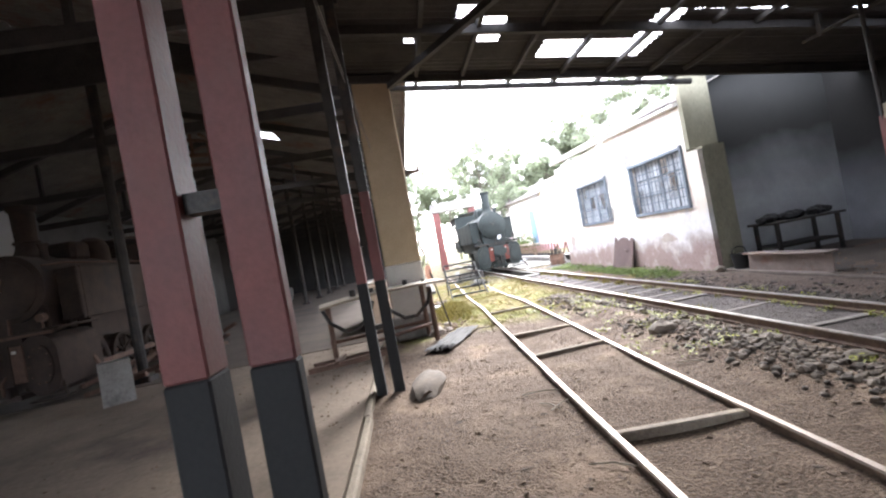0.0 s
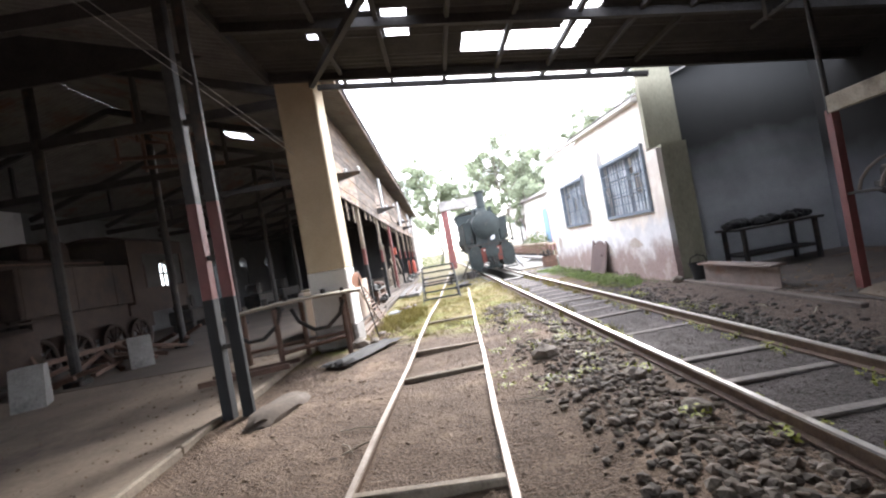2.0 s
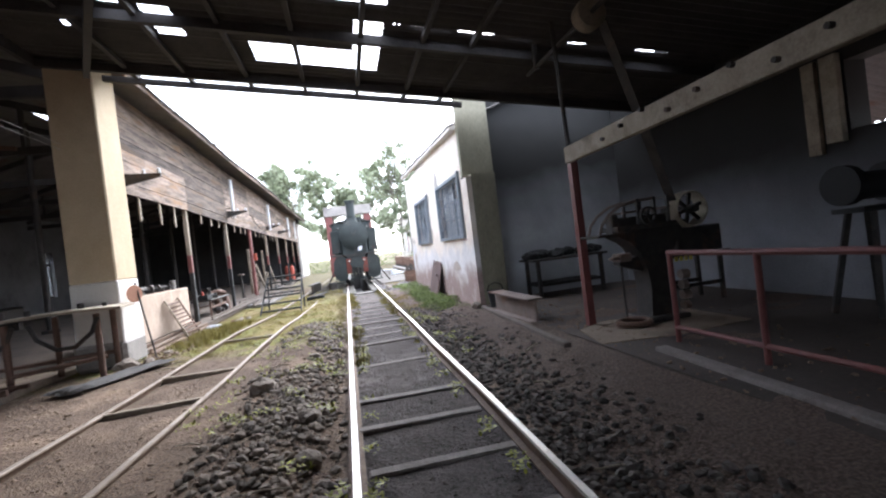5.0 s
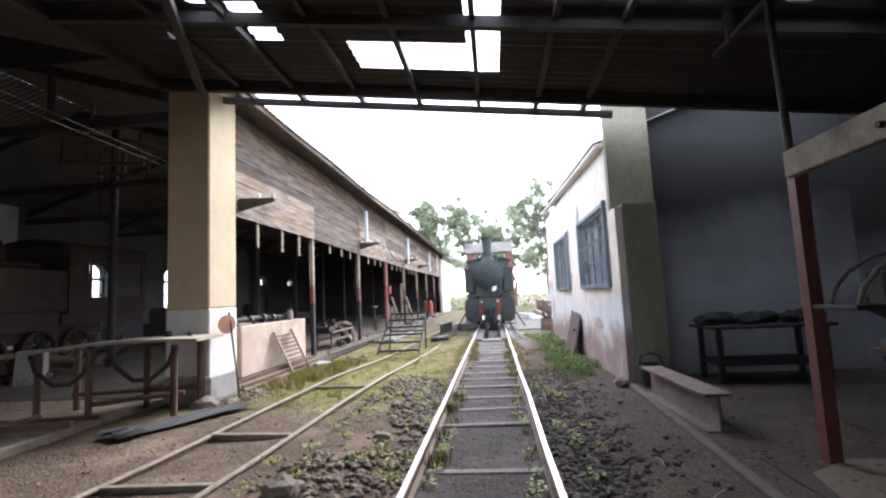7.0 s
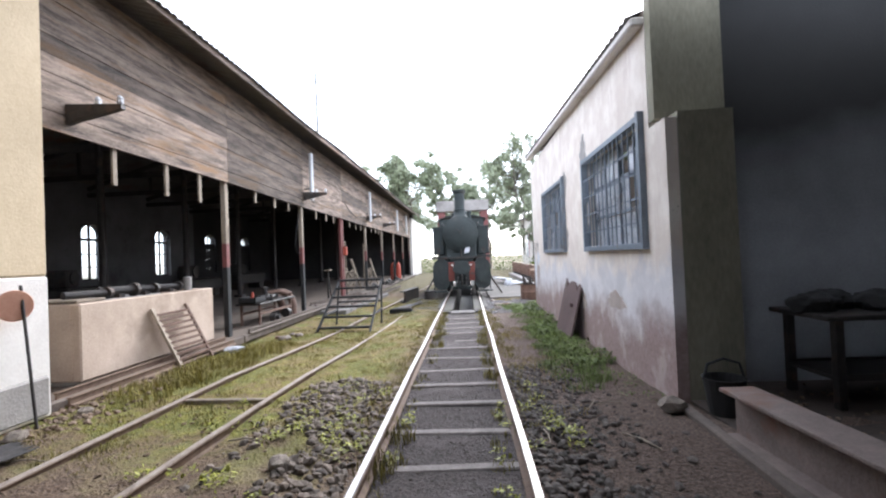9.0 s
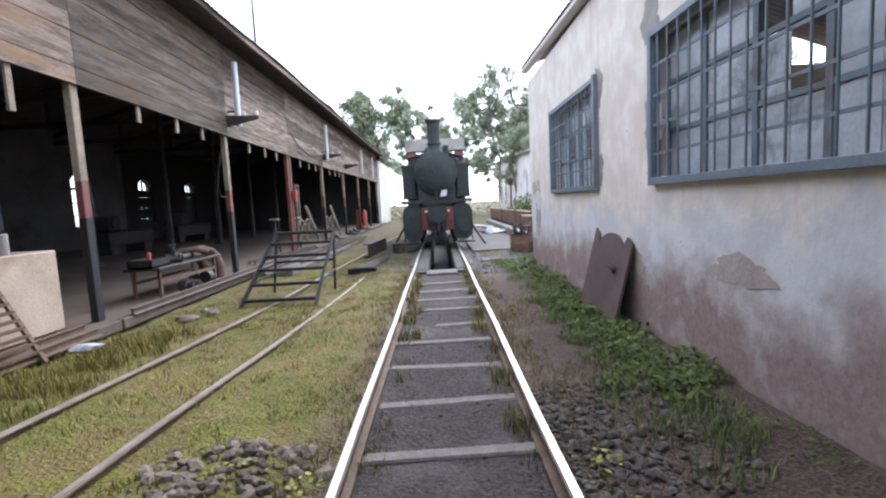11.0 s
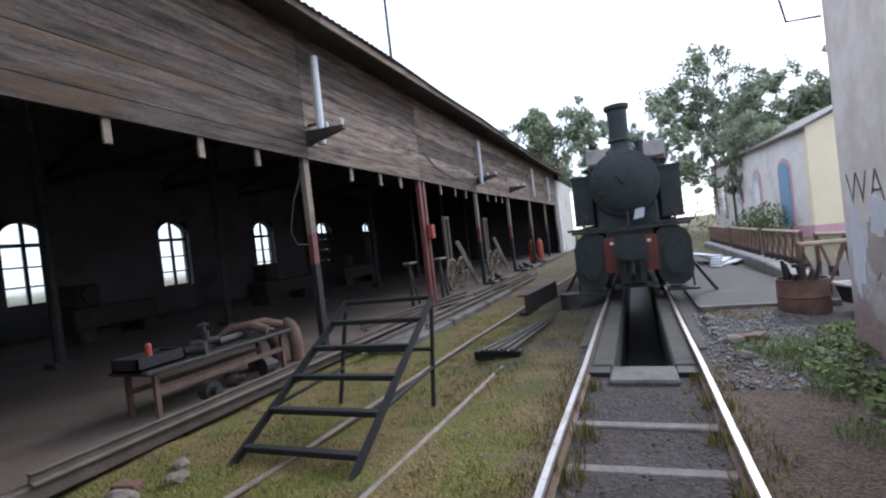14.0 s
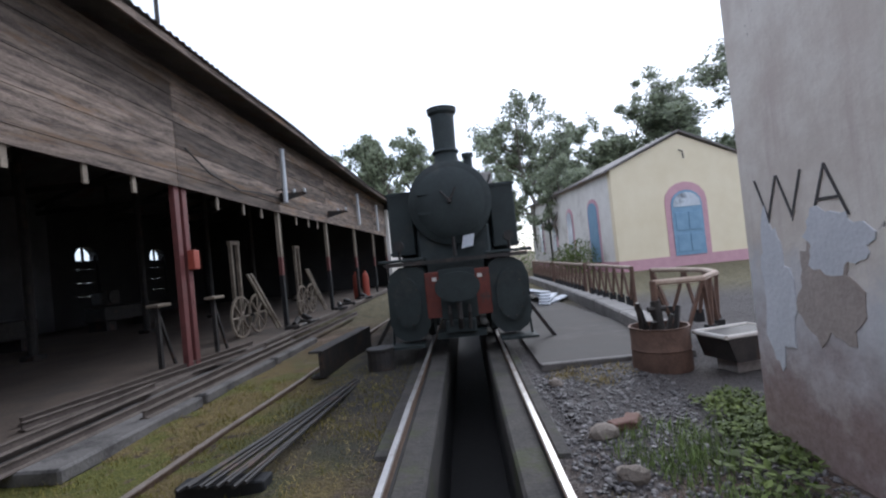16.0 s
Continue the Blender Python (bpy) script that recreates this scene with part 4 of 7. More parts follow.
    cab = simple("cab_front", body, e, lambda m: box(m, -0.94, 0.94, length - 1.6, length - 1.55, 1.35, 3.0))
    simple("cab_back", body, e, lambda m: box(m, -0.94, 0.94, length + 0.86, length + 0.9, 1.35, 1.78))
    for x in (-0.96, 0.96):
        simple("cab_side", body, e, lambda m: (box(m, x - 0.02, x + 0.02, length - 1.6, length + 0.9, 1.35, 1.75), box(m, x - 0.02, x + 0.02, length - 1.6, length - 1.05, 1.75, 3.0), box(m, x - 0.02, x + 0.02, length + 0.75, length + 0.9, 1.75, 3.0), box(m, x - 0.02, x + 0.02, length - 1.05, length + 0.75, 2.65, 3.0)))
    simple("cab_roof", body, cab, lambda m: prism(m, [(-1.08, 2.98), (-0.6, 3.14), (0, 3.2), (0.6, 3.14), (1.08, 2.98), (0.6, 3.08), (0, 3.14), (-0.6, 3.08)], 2.7, Matrix.Translation((0, length - 0.35, 0))))
    return e


steam_engine((-0.02, 20.05, 0.0), 0, "black steam engine with faded red buffer beam over the pit", "loco_black", "beam_red", "iron")
M["loco_rust"] = material("rusted_engine_plate", (0.03, 0.02, 0.017), (0.08, 0.053, 0.042), 3.5, 0.85, 0.1, 0.3, 50, c3=(0.03, 0.025, 0.024))
steam_engine((-10.9, 8.3, 0.0), 0, "derelict rust-brown steam engine standing inside the shed", "loco_rust", "rust", "rust", 5.6)


# ---- hall: posts, table, clutter ----
def hall_post(x, y):
    p = thing("post", (x, y, 0.0), "pair of tall iron posts, red above and black below", "post", "hall posts")
    for dx, hw, hd in ((-0.105, 0.052, 0.062), (0.085, 0.056, 0.03)):
        simple("shaft", "iron", p, lambda m: box(m, dx - hw, dx + hw, -hd, hd, 2.2, 4.75, bev=0.006))
        simple("band", "red", p, lambda m: box(m, dx - hw - 0.001, dx + hw + 0.001, -hd - 0.001, hd + 0.001, 1.23, 2.2, bev=0.006), "dull red paint")
        simple("foot", "black_paint", p, lambda m: box(m, dx - hw - 0.002, dx + hw + 0.002, -hd - 0.002, hd + 0.002, -0.05, 1.23, bev=0.006), "black paint")
    for z in (0.72, 1.62, 3.0):
        simple("link", "iron", p, lambda m: (box(m, -0.06, 0.06, -0.03, 0.03, z, z + 0.05), rod(m, (-0.1, 0, z + 0.025), (0.09, 0, z + 0.025), 0.014)))


for x, y in ((-4.5, -2.5), (-4.525, 1.24), (-4.47, 5.16)):
    hall_post(x, y)


def table_like(name, at, rz, lx, ly, h, top, legm, label, cat, leg=0.05, lip=0.04):
    t = thing(name, at, label, cat, "", rz)
    simple("tabletop", top, t, lambda m: box(m, -lx / 2, lx / 2, -ly / 2, ly / 2, h - lip, h, bev=0.008))
    for sx in (-1, 1):
        for sy in (-1, 1):
            x, y = sx * (lx / 2 - 0.12), sy * (ly / 2 - 0.08)
            simple("leg", legm, t, lambda m: box(m, x - leg / 2, x + leg / 2, y - leg / 2, y + leg / 2, 0, h - lip))
    for sy in (-1, 1):
        y = sy * (ly / 2 - 0.08)
        simple("stretcher", legm, t, lambda m: bar(m, (-lx / 2 + 0.12, y, 0.24), (lx / 2 - 0.12, y, 0.24), 0.04, 0.05))
    return t


tb = thing("work_table", (-4.62, 7.72, 0.04), "long work table with a pale warped top beside the pillar", "table", rz=10)
def warped_top(m):
    n = 16
    rows = []
    for i in range(n + 1):
        u = -0.92 + 2.0 * i / n
        z = 0.9 - 0.05 * (u / 1.08) ** 2 + 0.035 * u
        rows.append([m.verts.new((u, v, z + dz)) for v, dz in ((-0.42, 0), (0.42, 0), (0.42, 0.035), (-0.42, 0.035))])
    for ra, rb in zip(rows, rows[1:]):
        for k in range(4):
            m.faces.new((ra[k], ra[(k + 1) % 4], rb[(k + 1) % 4], rb[k]))
    m.faces.new(rows[0])
    m.faces.new(rows[-1][::-1])
simple("tabletop", "timber_pale", tb, warped_top, "pale warped board")
for x, y in ((-0.8, -0.34), (-0.2, -0.36), (0.78, -0.34), (-0.8, 0.34), (0.1, 0.34), (0.8, 0.34)):
    simple("leg", "rust", tb, lambda m: rod(m, (x, y, 0.0), (x, y, 0.86), 0.04, n=10))
simple("stretcher", "rust", tb, lambda m: rod(m, (-0.2, -0.36, 0.2), (0.8, -0.1, 0.24), 0.03))
simple("stretcher", "rust", tb, lambda m: rod(m, (-0.85, 0.34, 0.22), (0.8, 0.34, 0.24), 0.03))
for x in (-0.5, 0.42):
    simple("hose", "iron", tb, lambda m: tube(m, [(x - 0.38, -0.36, 0.82), (x - 0.3, -0.37, 0.62), (x - 0.1, -0.38, 0.46), (x + 0.1, -0.38, 0.46), (x + 0.3, -0.37, 0.62), (x + 0.38, -0.36, 0.82)], 0.03), "drooping dark hose")
for k, (x, y, s) in enumerate(((-5.0, 7.68, 0.08), (-4.7, 7.71, 0.06), (-4.15, 7.9, 0.07), (-3.85, 7.9, 0.05))):
    j = thing("tin", (x, y, 0.96), "small dark tin can on the work table", "tin", "tins on the table")
    simple("body", "iron", j, lambda m: spin(m, [(s * 0.6, 0), (s * 0.6, s * 1.3), (s * 0.5, s * 1.35)], 12))
low = thing("iron_rack", (-4.95, 6.75, 0.06), "low rusty iron frame lying under the table edge", "frame")
simple("rail", "rust", low, lambda m: (bar(m, (-0.7, -0.1, 0.06), (0.45, 0.1, 0.08), 0.07, 0.07), bar(m, (-0.7, 0.3, 0.06), (0.5, 0.4, 0.08), 0.05, 0.05)))
simple("cross_bar", "rust", low, lambda m: bar(m, (-0.3, -0.1, 0.1), (-0.25, 0.4, 0.1), 0.06, 0.05))


def loose_sheet(at, rz, lx, ly, label):
    s = thing("metal_sheet", at, label, "sheet metal", "", rz)
    def f(m):
        nx, ny = 10, 28
        g = [[m.verts.new((lx * (i / nx - 0.5) * (1 + 0.06 * math.sin(j * 2.3)), ly * (j / ny - 0.5) * (1 - 0.25 * abs(i / nx - 0.5) + 0.06 * math.sin(i * 2.1)), 0.03 + 0.008 * math.sin(2 * math.pi * j / 5.0) + 0.03 * noise.noise((i * 0.5, j * 0.16, 3)) + (0.05 if i < 2 else 0.0) * abs(math.sin(j * 0.7)))) for j in range(ny + 1)] for i in range(nx + 1)]
        for i in range(nx):
            for j in range(ny):
                m.faces.new((g[i][j], g[i + 1][j], g[i + 1][j + 1], g[i][j + 1]))
        r = bmesh.ops.extrude_face_region(m, geom=m.faces[:])
        bmesh.ops.translate(m, verts=[v for v in r["geom"] if isinstance(v, bmesh.types.BMVert)], vec=(0, 0, 0.006))
    simple("sheet", "roof", s, f, smooth=True)


loose_sheet((-3.55, 7.35, 0.02), 67, 1.6, 0.42, "crumpled dark corrugated sheet lying on the ground")
M["brick_red"] = material("broken_brick", (0.12, 0.06, 0.046), (0.21, 0.118, 0.092), 12, 0.9, 0, 0.4, 60)
M["rock"] = material("pale_rock", (0.14, 0.115, 0.095), (0.3, 0.25, 0.21), 6, 0.9, 0, 0.5, 40)


def rock_mesh(seed, s=(1, 1, 1), sub=2):
    bm = bmesh.new()
    bmesh.ops.create_icosphere(bm, subdivisions=sub, radius=1.0)
    for v in bm.verts:
        q = 1 + 0.38 * noise.noise(v.co * 1.3 + Vector((seed * 7.1, 0, 0))) + 0.12 * noise.noise(v.co * 3.3 + Vector((seed, 3, 0)))
        v.co = Vector((v.co.x * s[0], v.co.y * s[1], v.co.z * s[2])) * q
    return bm


def rock(x, y, s, z=0.0, mat="rock", seed=1, label="rough pale stone lying on the ground", name="rock"):
    o = part(name, rock_mesh(seed, (1, 0.8, 0.6)), mat, smooth=False)
    o.matrix_basis = pose(x, y, z + 0.25 * s, 0, 0, seed * 47) @ Matrix.Scale(s, 4)
    tagged(o, label, "stone", "loose stones")


for k, (x, y, s) in enumerate(((-3.75, 8.1, 0.16), (-3.55, 8.35, 0.1), (-3.5, 9.0, 0.09), (-3.3, 13.4, 0.11), (-3.15, 13.7, 0.09), (-3.35, 13.9, 0.07), (-1.35, 5.2, 0.14), (-0.95, 6.4, 0.09), (-0.85, 4.2, 0.11), (-1.05, 7.6, 0.09), (-0.8, 3.4, 0.1),
                                (0.92, 17.1, 0.11), (1.25, 17.4, 0.06), (0.85, 18.4, 0.08), (0.9, 16.5, 0.09), (-3.6, 18.9, 0.15))):
    rock(x, y, s, ground_z(x, y), seed=k + 1)
blk = part("stone_block", rock_mesh(12, (0.18, 0.5, 0.1), 3), "floor_dim", smooth=True)
blk.matrix_basis = pose(-4.08, 5.1, 0.03, 0, 0, -14)
tagged(blk, "long worn stone block crusted with brown earth", "stone")

# sign on a stick against the pillar
sg = thing("signal_disc", (-3.60, 8.52, 0.05), "faded orange disc on a thin iron stick", "sign")
simple("stick", "iron", sg, lambda m: rod(m, (0.12, -0.05, 0.0), (-0.10, 0.06, 1.2), 0.013))
simple("disc", "salmon", sg, lambda m: spin(m, [(0.13, -0.008), (0.135, 0.0), (0.13, 0.008)], 24, Matrix.Translation((-0.10, 0.0, 1.03)) @ Matrix.Rotation(radians(62), 4, "Z") @ Matrix.Rotation(radians(90), 4, "X")))

# trough
tr = thing("plastered_trough", (-4.15, 9.72, 0.07), "low plastered masonry tank with dark pipes on top", "tank")
M["trough"] = material("dirty_pink_plaster", (0.37, 0.28, 0.215), (0.56, 0.45, 0.365), 2.0, 0.9, 0, 0.4, 40, c3=(0.33, 0.25, 0.19))
simple("front", "trough", tr, lambda m: box(m, -0.10, 0.0, 0.0, 2.75, 0.05, 0.92, bev=0.015), "dirty cream-pink plaster")
for y in (0.0, 2.63):
    simple("end", "trough", tr, lambda m: box(m, -0.85, -0.10, y, y + 0.12, 0.05, 0.92, bev=0.015))
simple("back", "concrete", tr, lambda m: box(m, -0.95, -0.85, 0.0, 2.75, 0.05, 0.92, bev=0.015))
simple("base", "concrete", tr, lambda m: box(m, -0.9, -0.05, 0.05, 2.7, 0.0, 0.35))
simple("lid", "timber", tr, lambda m: box(m, -0.9, -0.05, 0.02, 0.45, 0.925, 0.96, bev=0.008))
for k, (y, l, r) in enumerate(((10.2, 0.5, 0.05), (10.7, 0.45, 0.06), (11.2, 0.3, 0.05), (11.75, 0.35, 0.045))):
    j = thing("pipe_fitting", (-4.4, y, 1.02), "oily black pipe fitting on the tank", "pipe", "pipe fittings")
    simple("body", "iron", j, lambda m: (rod(m, (-0.15, -l / 2, r), (0.02, l / 2, r), r, n=12), rod(m, (0.02, l / 2 - 0.06, r), (0.02, l / 2, r), r * 1.5, n=12), box(m, -0.2, 0.0, -0.05, 0.05, -0.03, 0.02)))
cn = thing("tin", (-4.3, 12.0, 0.99), "small grey tin standing on the tank edge", "tin")
simple("body", "concrete", cn, lambda m: spin(m, [(0.06, 0), (0.06, 0.2), (0.05, 0.21)], 14))
# long iron sections along its foot
for k, x in enumerate((-3.98, -3.84)):
    lr = thing("steel_section", (x, 9.2, 0.06 - 0.05 * k), "long rusty rail lying along the kerb", "rail", "rails along the kerb")
    simple("rail", "rail_side", lr, lambda m: swept(m, RAIL, [(0, 0.0, 0), (0.0, 3.3, 0.0)]))
for k, (x0, y0, x1, y1) in enumerate(((-3.9, 13.2, -3.86, 19.5), (-4.5, 18.4, -3.95, 22.4), (-3.6, 16.9, -3.45, 23.0), (-4.3, 18.2, -3.7, 21.6), (-3.3, 18.5, -3.05, 27.0), (-3.75, 22.5, -3.6, 29.0))):
    lr = thing("steel_section", (0, 0, 0.075 - 0.07 * (x0 > -3.8)), "rusty steel section lying along the shed front", "rail", "rails along the kerb")
    simple("rail", "girder_kerb", lr, lambda m: swept(m, RAIL, [(x0, y0, 0), (x1, y1, 0.0)]))
for k, (x, y) in enumerate(((-3.55, 18.3), (-3.5, 20.3), (-3.45, 22.3))):
    sb = thing("concrete_slab", (x, y, -0.12), "flat concrete slab in front of the shed floor", "slab", "front slabs", rz=-2)
    simple("slab", "pit_end", sb, lambda m: box(m, -0.42, 0.42, -0.95, 0.95, 0, 0.13, bev=0.02))

# slatted rack against the trough
rk = thing("slatted_rack", (-3.77, 11.3, 0.0), "rusty slatted rack leaning on the tank", "rack")
lean = Matrix.Rotation(radians(-24), 4, "Y")
def slat(m, a, b, w):
    bar(m, lean @ Vector(a), lean @ Vector(b), w, 0.03)
for y, w in ((-0.36, 0.085), (0.4, 0.05)):
    simple("rail", "timber" if y < 0 else "rust", rk, lambda m: slat(m, (0, y, -0.02), (0, y - 0.06, 0.88), w))
for k in range(9):
    simple("slat", "rust", rk, lambda m: slat(m, (0.0, -0.36 - 0.006 * k, 0.1 + 0.085 * k), (0, 0.41 - 0.006 * k, 0.1 + 0.085 * k), 0.04))
bag = part("plastic_bag", rock_mesh(4, (1, 0.7, 0.35)), "curtain")
bag.matrix_basis = pose(-3.55, 11.95, 0.03) @ Matrix.Scale(0.15, 4)
tagged(bag, "crumpled pale plastic bag in the grass", "bag")

# platform steps on the side track
stp = thing("step_frame", (-2.35, 14.0, -0.10), "black welded iron step frame standing over the side track", "steps")
def sp(x, y, z):
    return (x, y, z)
for s in (-1, 1):
    simple("stringer", "black_paint", stp, lambda m: bar(m, (0.54 * s, -0.08, 0.0), (0.5 * s, 1.62, 0.97), 0.035, 0.06))
    simple("back_leg", "black_paint", stp, lambda m: rod(m, (0.5 * s, 1.62, 0.98), (0.52 * s, 1.35, 0.0), 0.022))
    simple("brace", "black_paint", stp, lambda m: rod(m, (0.53 * s, 0.45, 0.3), (0.51 * s, 1.44, 0.34), 0.018))
for k in range(5):
    f = 0.1 + 0.185 * k
    simple("tread", "black_paint", stp, lambda m: bar(m, (-0.52, -0.08 + 1.7 * f, 0.97 * f + 0.01), (0.52, -0.08 + 1.7 * f, 0.97 * f + 0.01), 0.075, 0.045, bev=0.006))
simple("top_bar", "black_paint", stp, lambda m: rod(m, (-0.51, 1.62, 0.99), (0.51, 1.62, 0.99), 0.026))
simple("back_bar", "black_paint", stp, lambda m: rod(m, (-0.51, 1.5, 0.5), (0.51, 1.5, 0.5), 0.02))

# bench with fittings
bn = table_like("steel_bench", (-4.42, 15.25, 0.07), 90, 1.95, 0.55, 0.47, "iron", "rust", "low rusty bench loaded with pipe fittings", "bench", 0.045)
for k, (dy, kind) in enumerate(((-0.75, 0), (-0.45, 1), (-0.1, 2), (0.2, 1), (0.42, 3), (0.62, 3))):
    j = thing("pipe_fitting", (-4.42 + 0.06 * (k % 2), 15.25 + dy, 0.545), "oily iron pipe fitting on the bench", "pipe", "fittings on the bench", rz=31 * k)
    if kind == 0:
        simple("tray", "black_paint", j, lambda m: (box(m, -0.18, 0.18, -0.25, 0.25, 0, 0.02), box(m, -0.18, -0.16, -0.25, 0.25, 0, 0.12), box(m, 0.16, 0.18, -0.25, 0.25, 0, 0.12), box(m, -0.18, 0.18, 0.23, 0.25, 0, 0.12), box(m, -0.18, 0.18, -0.25, -0.23, 0, 0.12)))
        simple("tin", "red_bright", j, lambda m: spin(m, [(0.03, 0.02), (0.03, 0.2), (0.02, 0.22)], 10), "small red tin")
    elif kind == 1:
        simple("body", "iron", j, lambda m: (rod(m, (-0.2, 0, 0.05), (0.2, 0.05, 0.05), 0.045, n=12), rod(m, (0.2, 0.05, 0.05), (0.23, 0.055, 0.05), 0.08, n=14)))
    elif kind == 2:
        simple("body", "iron", j, lambda m: (rod(m, (0, 0, 0), (0, 0, 0.2), 0.05, n=12), rod(m, (0, 0, 0.2), (0, 0, 0.3), 0.02, n=8), rod(m, (-0.15, 0, 0.08), (0.15, 0, 0.08), 0.045, n=12), rod(m, (-0.06, 0, 0.27), (0.06, 0, 0.27), 0.015)))
    else:
        simple("body", "rust", j, lambda m: tube(m, [(0.0, -0.3, 0.06), (0.02, -0.1, 0.14), (0.03, 0.12, 0.13), (0.05, 0.28, 0.02)], 0.055, 10), smooth=True)
for k, (x, y) in enumerate(((-4.3, 16.45), (-4.55, 16.35))):
    j = thing("pipe_elbow", (x, y, 0.07), "large rusty pipe elbow leaning by the bench", "pipe", "pipe elbows", rz=60 + 70 * k)
    simple("body", "rust", j, lambda m: tube(m, [(0.0, -0.02, 0.0), (0.0, -0.01, 0.25), (0.0, 0.05, 0.4), (0.0, 0.16, 0.46), (0.0, 0.3, 0.47)], 0.09, 12), smooth=True)
for k, (x, y, s) in enumerate(((-4.2, 14.9, 0.1), (-4.35, 15.3, 0.08), (-4.2, 15.7, 0.11), (-4.5, 15.9, 0.09))):
    j = thing("iron_casting", (x, y, 0.07), "small iron casting on the floor under the bench", "casting", "castings under the bench", rz=k * 40)
    simple("body", "iron", j, lambda m: (rod(m, (0, 0, s), (0.12, 0, s), s, n=14), rod(m, (0.12, 0, s), (0.2, 0, s), s * 0.5, n=10)))

# rods, drum, channel left of the pit
bd = thing("iron_bars", (-1.6, 16.7, -0.06), "bundle of dark iron bars on a block", "bars")
for k in range(8):
    x0 = -0.2 + 0.06 * k
    simple("bar", "iron", bd, lambda m: rod(m, (x0, -0.05 + 0.02 * (k % 3), 0.13 + 0.012 * (k % 2)), (0.22 + 0.018 * k, 2.6 + 0.07 * (k % 4), 0.03 + 0.015 * (k % 3)), 0.014, n=6))
simple("block", "black_paint", bd, lambda m: box(m, -0.28, 0.3, 0.05, 0.2, 0.0, 0.11, bev=0.01))
dr = thing("bucket", (-1.08, 19.8, -0.06), "dark upturned bucket by the pit", "bucket")
simple("body", "iron", dr, lambda m: spin(m, [(0.17, 0), (0.17, 0.3), (0.18, 0.31), (0.18, 0.34), (0.15, 0.34)], 18))
chn = thing("channel_beam", (-1.8, 21.0, -0.08), "dark riveted channel beam lying on the ground", "beam", rz=-6)
simple("web", "iron", chn, lambda m: box(m, -0.03, 0.03, -1.05, 1.05, 0.0, 0.36, bev=0.005))
simple("flange", "iron", chn, lambda m: (box(m, -0.16, -0.031, -1.05, 1.05, 0.33, 0.36), box(m, -0.16, -0.031, -1.05, 1.05, 0.0, 0.03)))


# stands, carts and timber in the far bays
def hand_cart(x, y, rz):
    c = thing("handcart", (x, y, 0.07), "old handcart with iron spoked wheels and pale poles", "handcart", "handcarts", rz)
    for k, wy in enumerate((-0.38, 0.42)):
        def wh(m):
            spin(m, [(0.42, -0.02), (0.45, -0.02), (0.45, 0.02), (0.405, 0.02)], 26, Matrix.Translation((0, wy, 0.45)) @ Matrix.Rotation(radians(90), 4, "Y"), True)
        w_ = simple("wheel", "timber", c, wh)
        simple("spoke", "timber", w_, lambda m: wheel_spokes(m, 0.43, Matrix.Translation((0, wy, 0.45)), 8))
    simple("axle", "iron", c, lambda m: rod(m, (-0.4, 0.0, 0.45), (0.1, 0.0, 0.45), 0.03))
    for dy in (0.0, 0.18):
        simple("pole", "timber_pale", c, lambda m: bar(m, (0.1, -0.15 + dy, 1.35), (0.3, 0.75 + dy, 0.02), 0.05, 0.05), "pale bare pole")
    for dy in (-0.2, 0.1):
        simple("upright", "timber", c, lambda m: bar(m, (-0.15, dy - 0.1, 0.0), (-0.15, dy - 0.1, 2.1), 0.07, 0.07))
    simple("crosspiece", "timber", c, lambda m: box(m, -0.19, -0.11, -0.36, 0.06, 2.02, 2.1))


hand_cart(-4.75, 24.1, 0)
hand_cart(-4.8, 28.1, 0)
for k, (x, y) in enumerate(((-4.72, 20.95), (-4.45, 22.1))):
    s = thing("trestle", (x, y, 0.07), "narrow iron trestle with a small top", "trestle", "trestles")
    simple("leg", "iron", s, lambda m: bar(m, (0, 0, 0), (0, 0, 0.95), 0.06, 0.06))
    simple("strut", "iron", s, lambda m: bar(m, (0, 0.35, 0), (0, 0.02, 0.85), 0.04, 0.04))
    simple("top", "timber", s, lambda m: box(m, -0.1, 0.1, -0.12, 0.22, 0.95, 1.0, bev=0.01))
for k, (x, y) in enumerate(((-3.95, 24.7), (-3.95, 28.6), (-4.0, 25.6), (-4.1, 30.2), (-4.0, 32.5))):
    j = thing("iron_casting", (x, y, 0.05), "dark iron casting at the post's foot", "casting", "castings by the posts", rz=k * 33)
    simple("body", "iron", j, lambda m: (box(m, -0.18, 0.18, -0.28, 0.28, 0, 0.1, bev=0.02), rod(m, (0, -0.1, 0.1), (0.02, 0.12, 0.2), 0.07, n=10)))
for k, (x, y) in enumerate(((-4.3, 32.7), (-4.05, 33.3))):
    j = thing("gas_cylinder", (x, y, 0.05), "orange-red gas bottle standing in the shed", "gas bottle", "gas bottles")
    simple("body", "red_bright", j, lambda m: spin(m, [(0.13, 0), (0.14, 0.03), (0.14, 0.85), (0.1, 1.0), (0.04, 1.05), (0.04, 1.12)], 16), smooth=True)
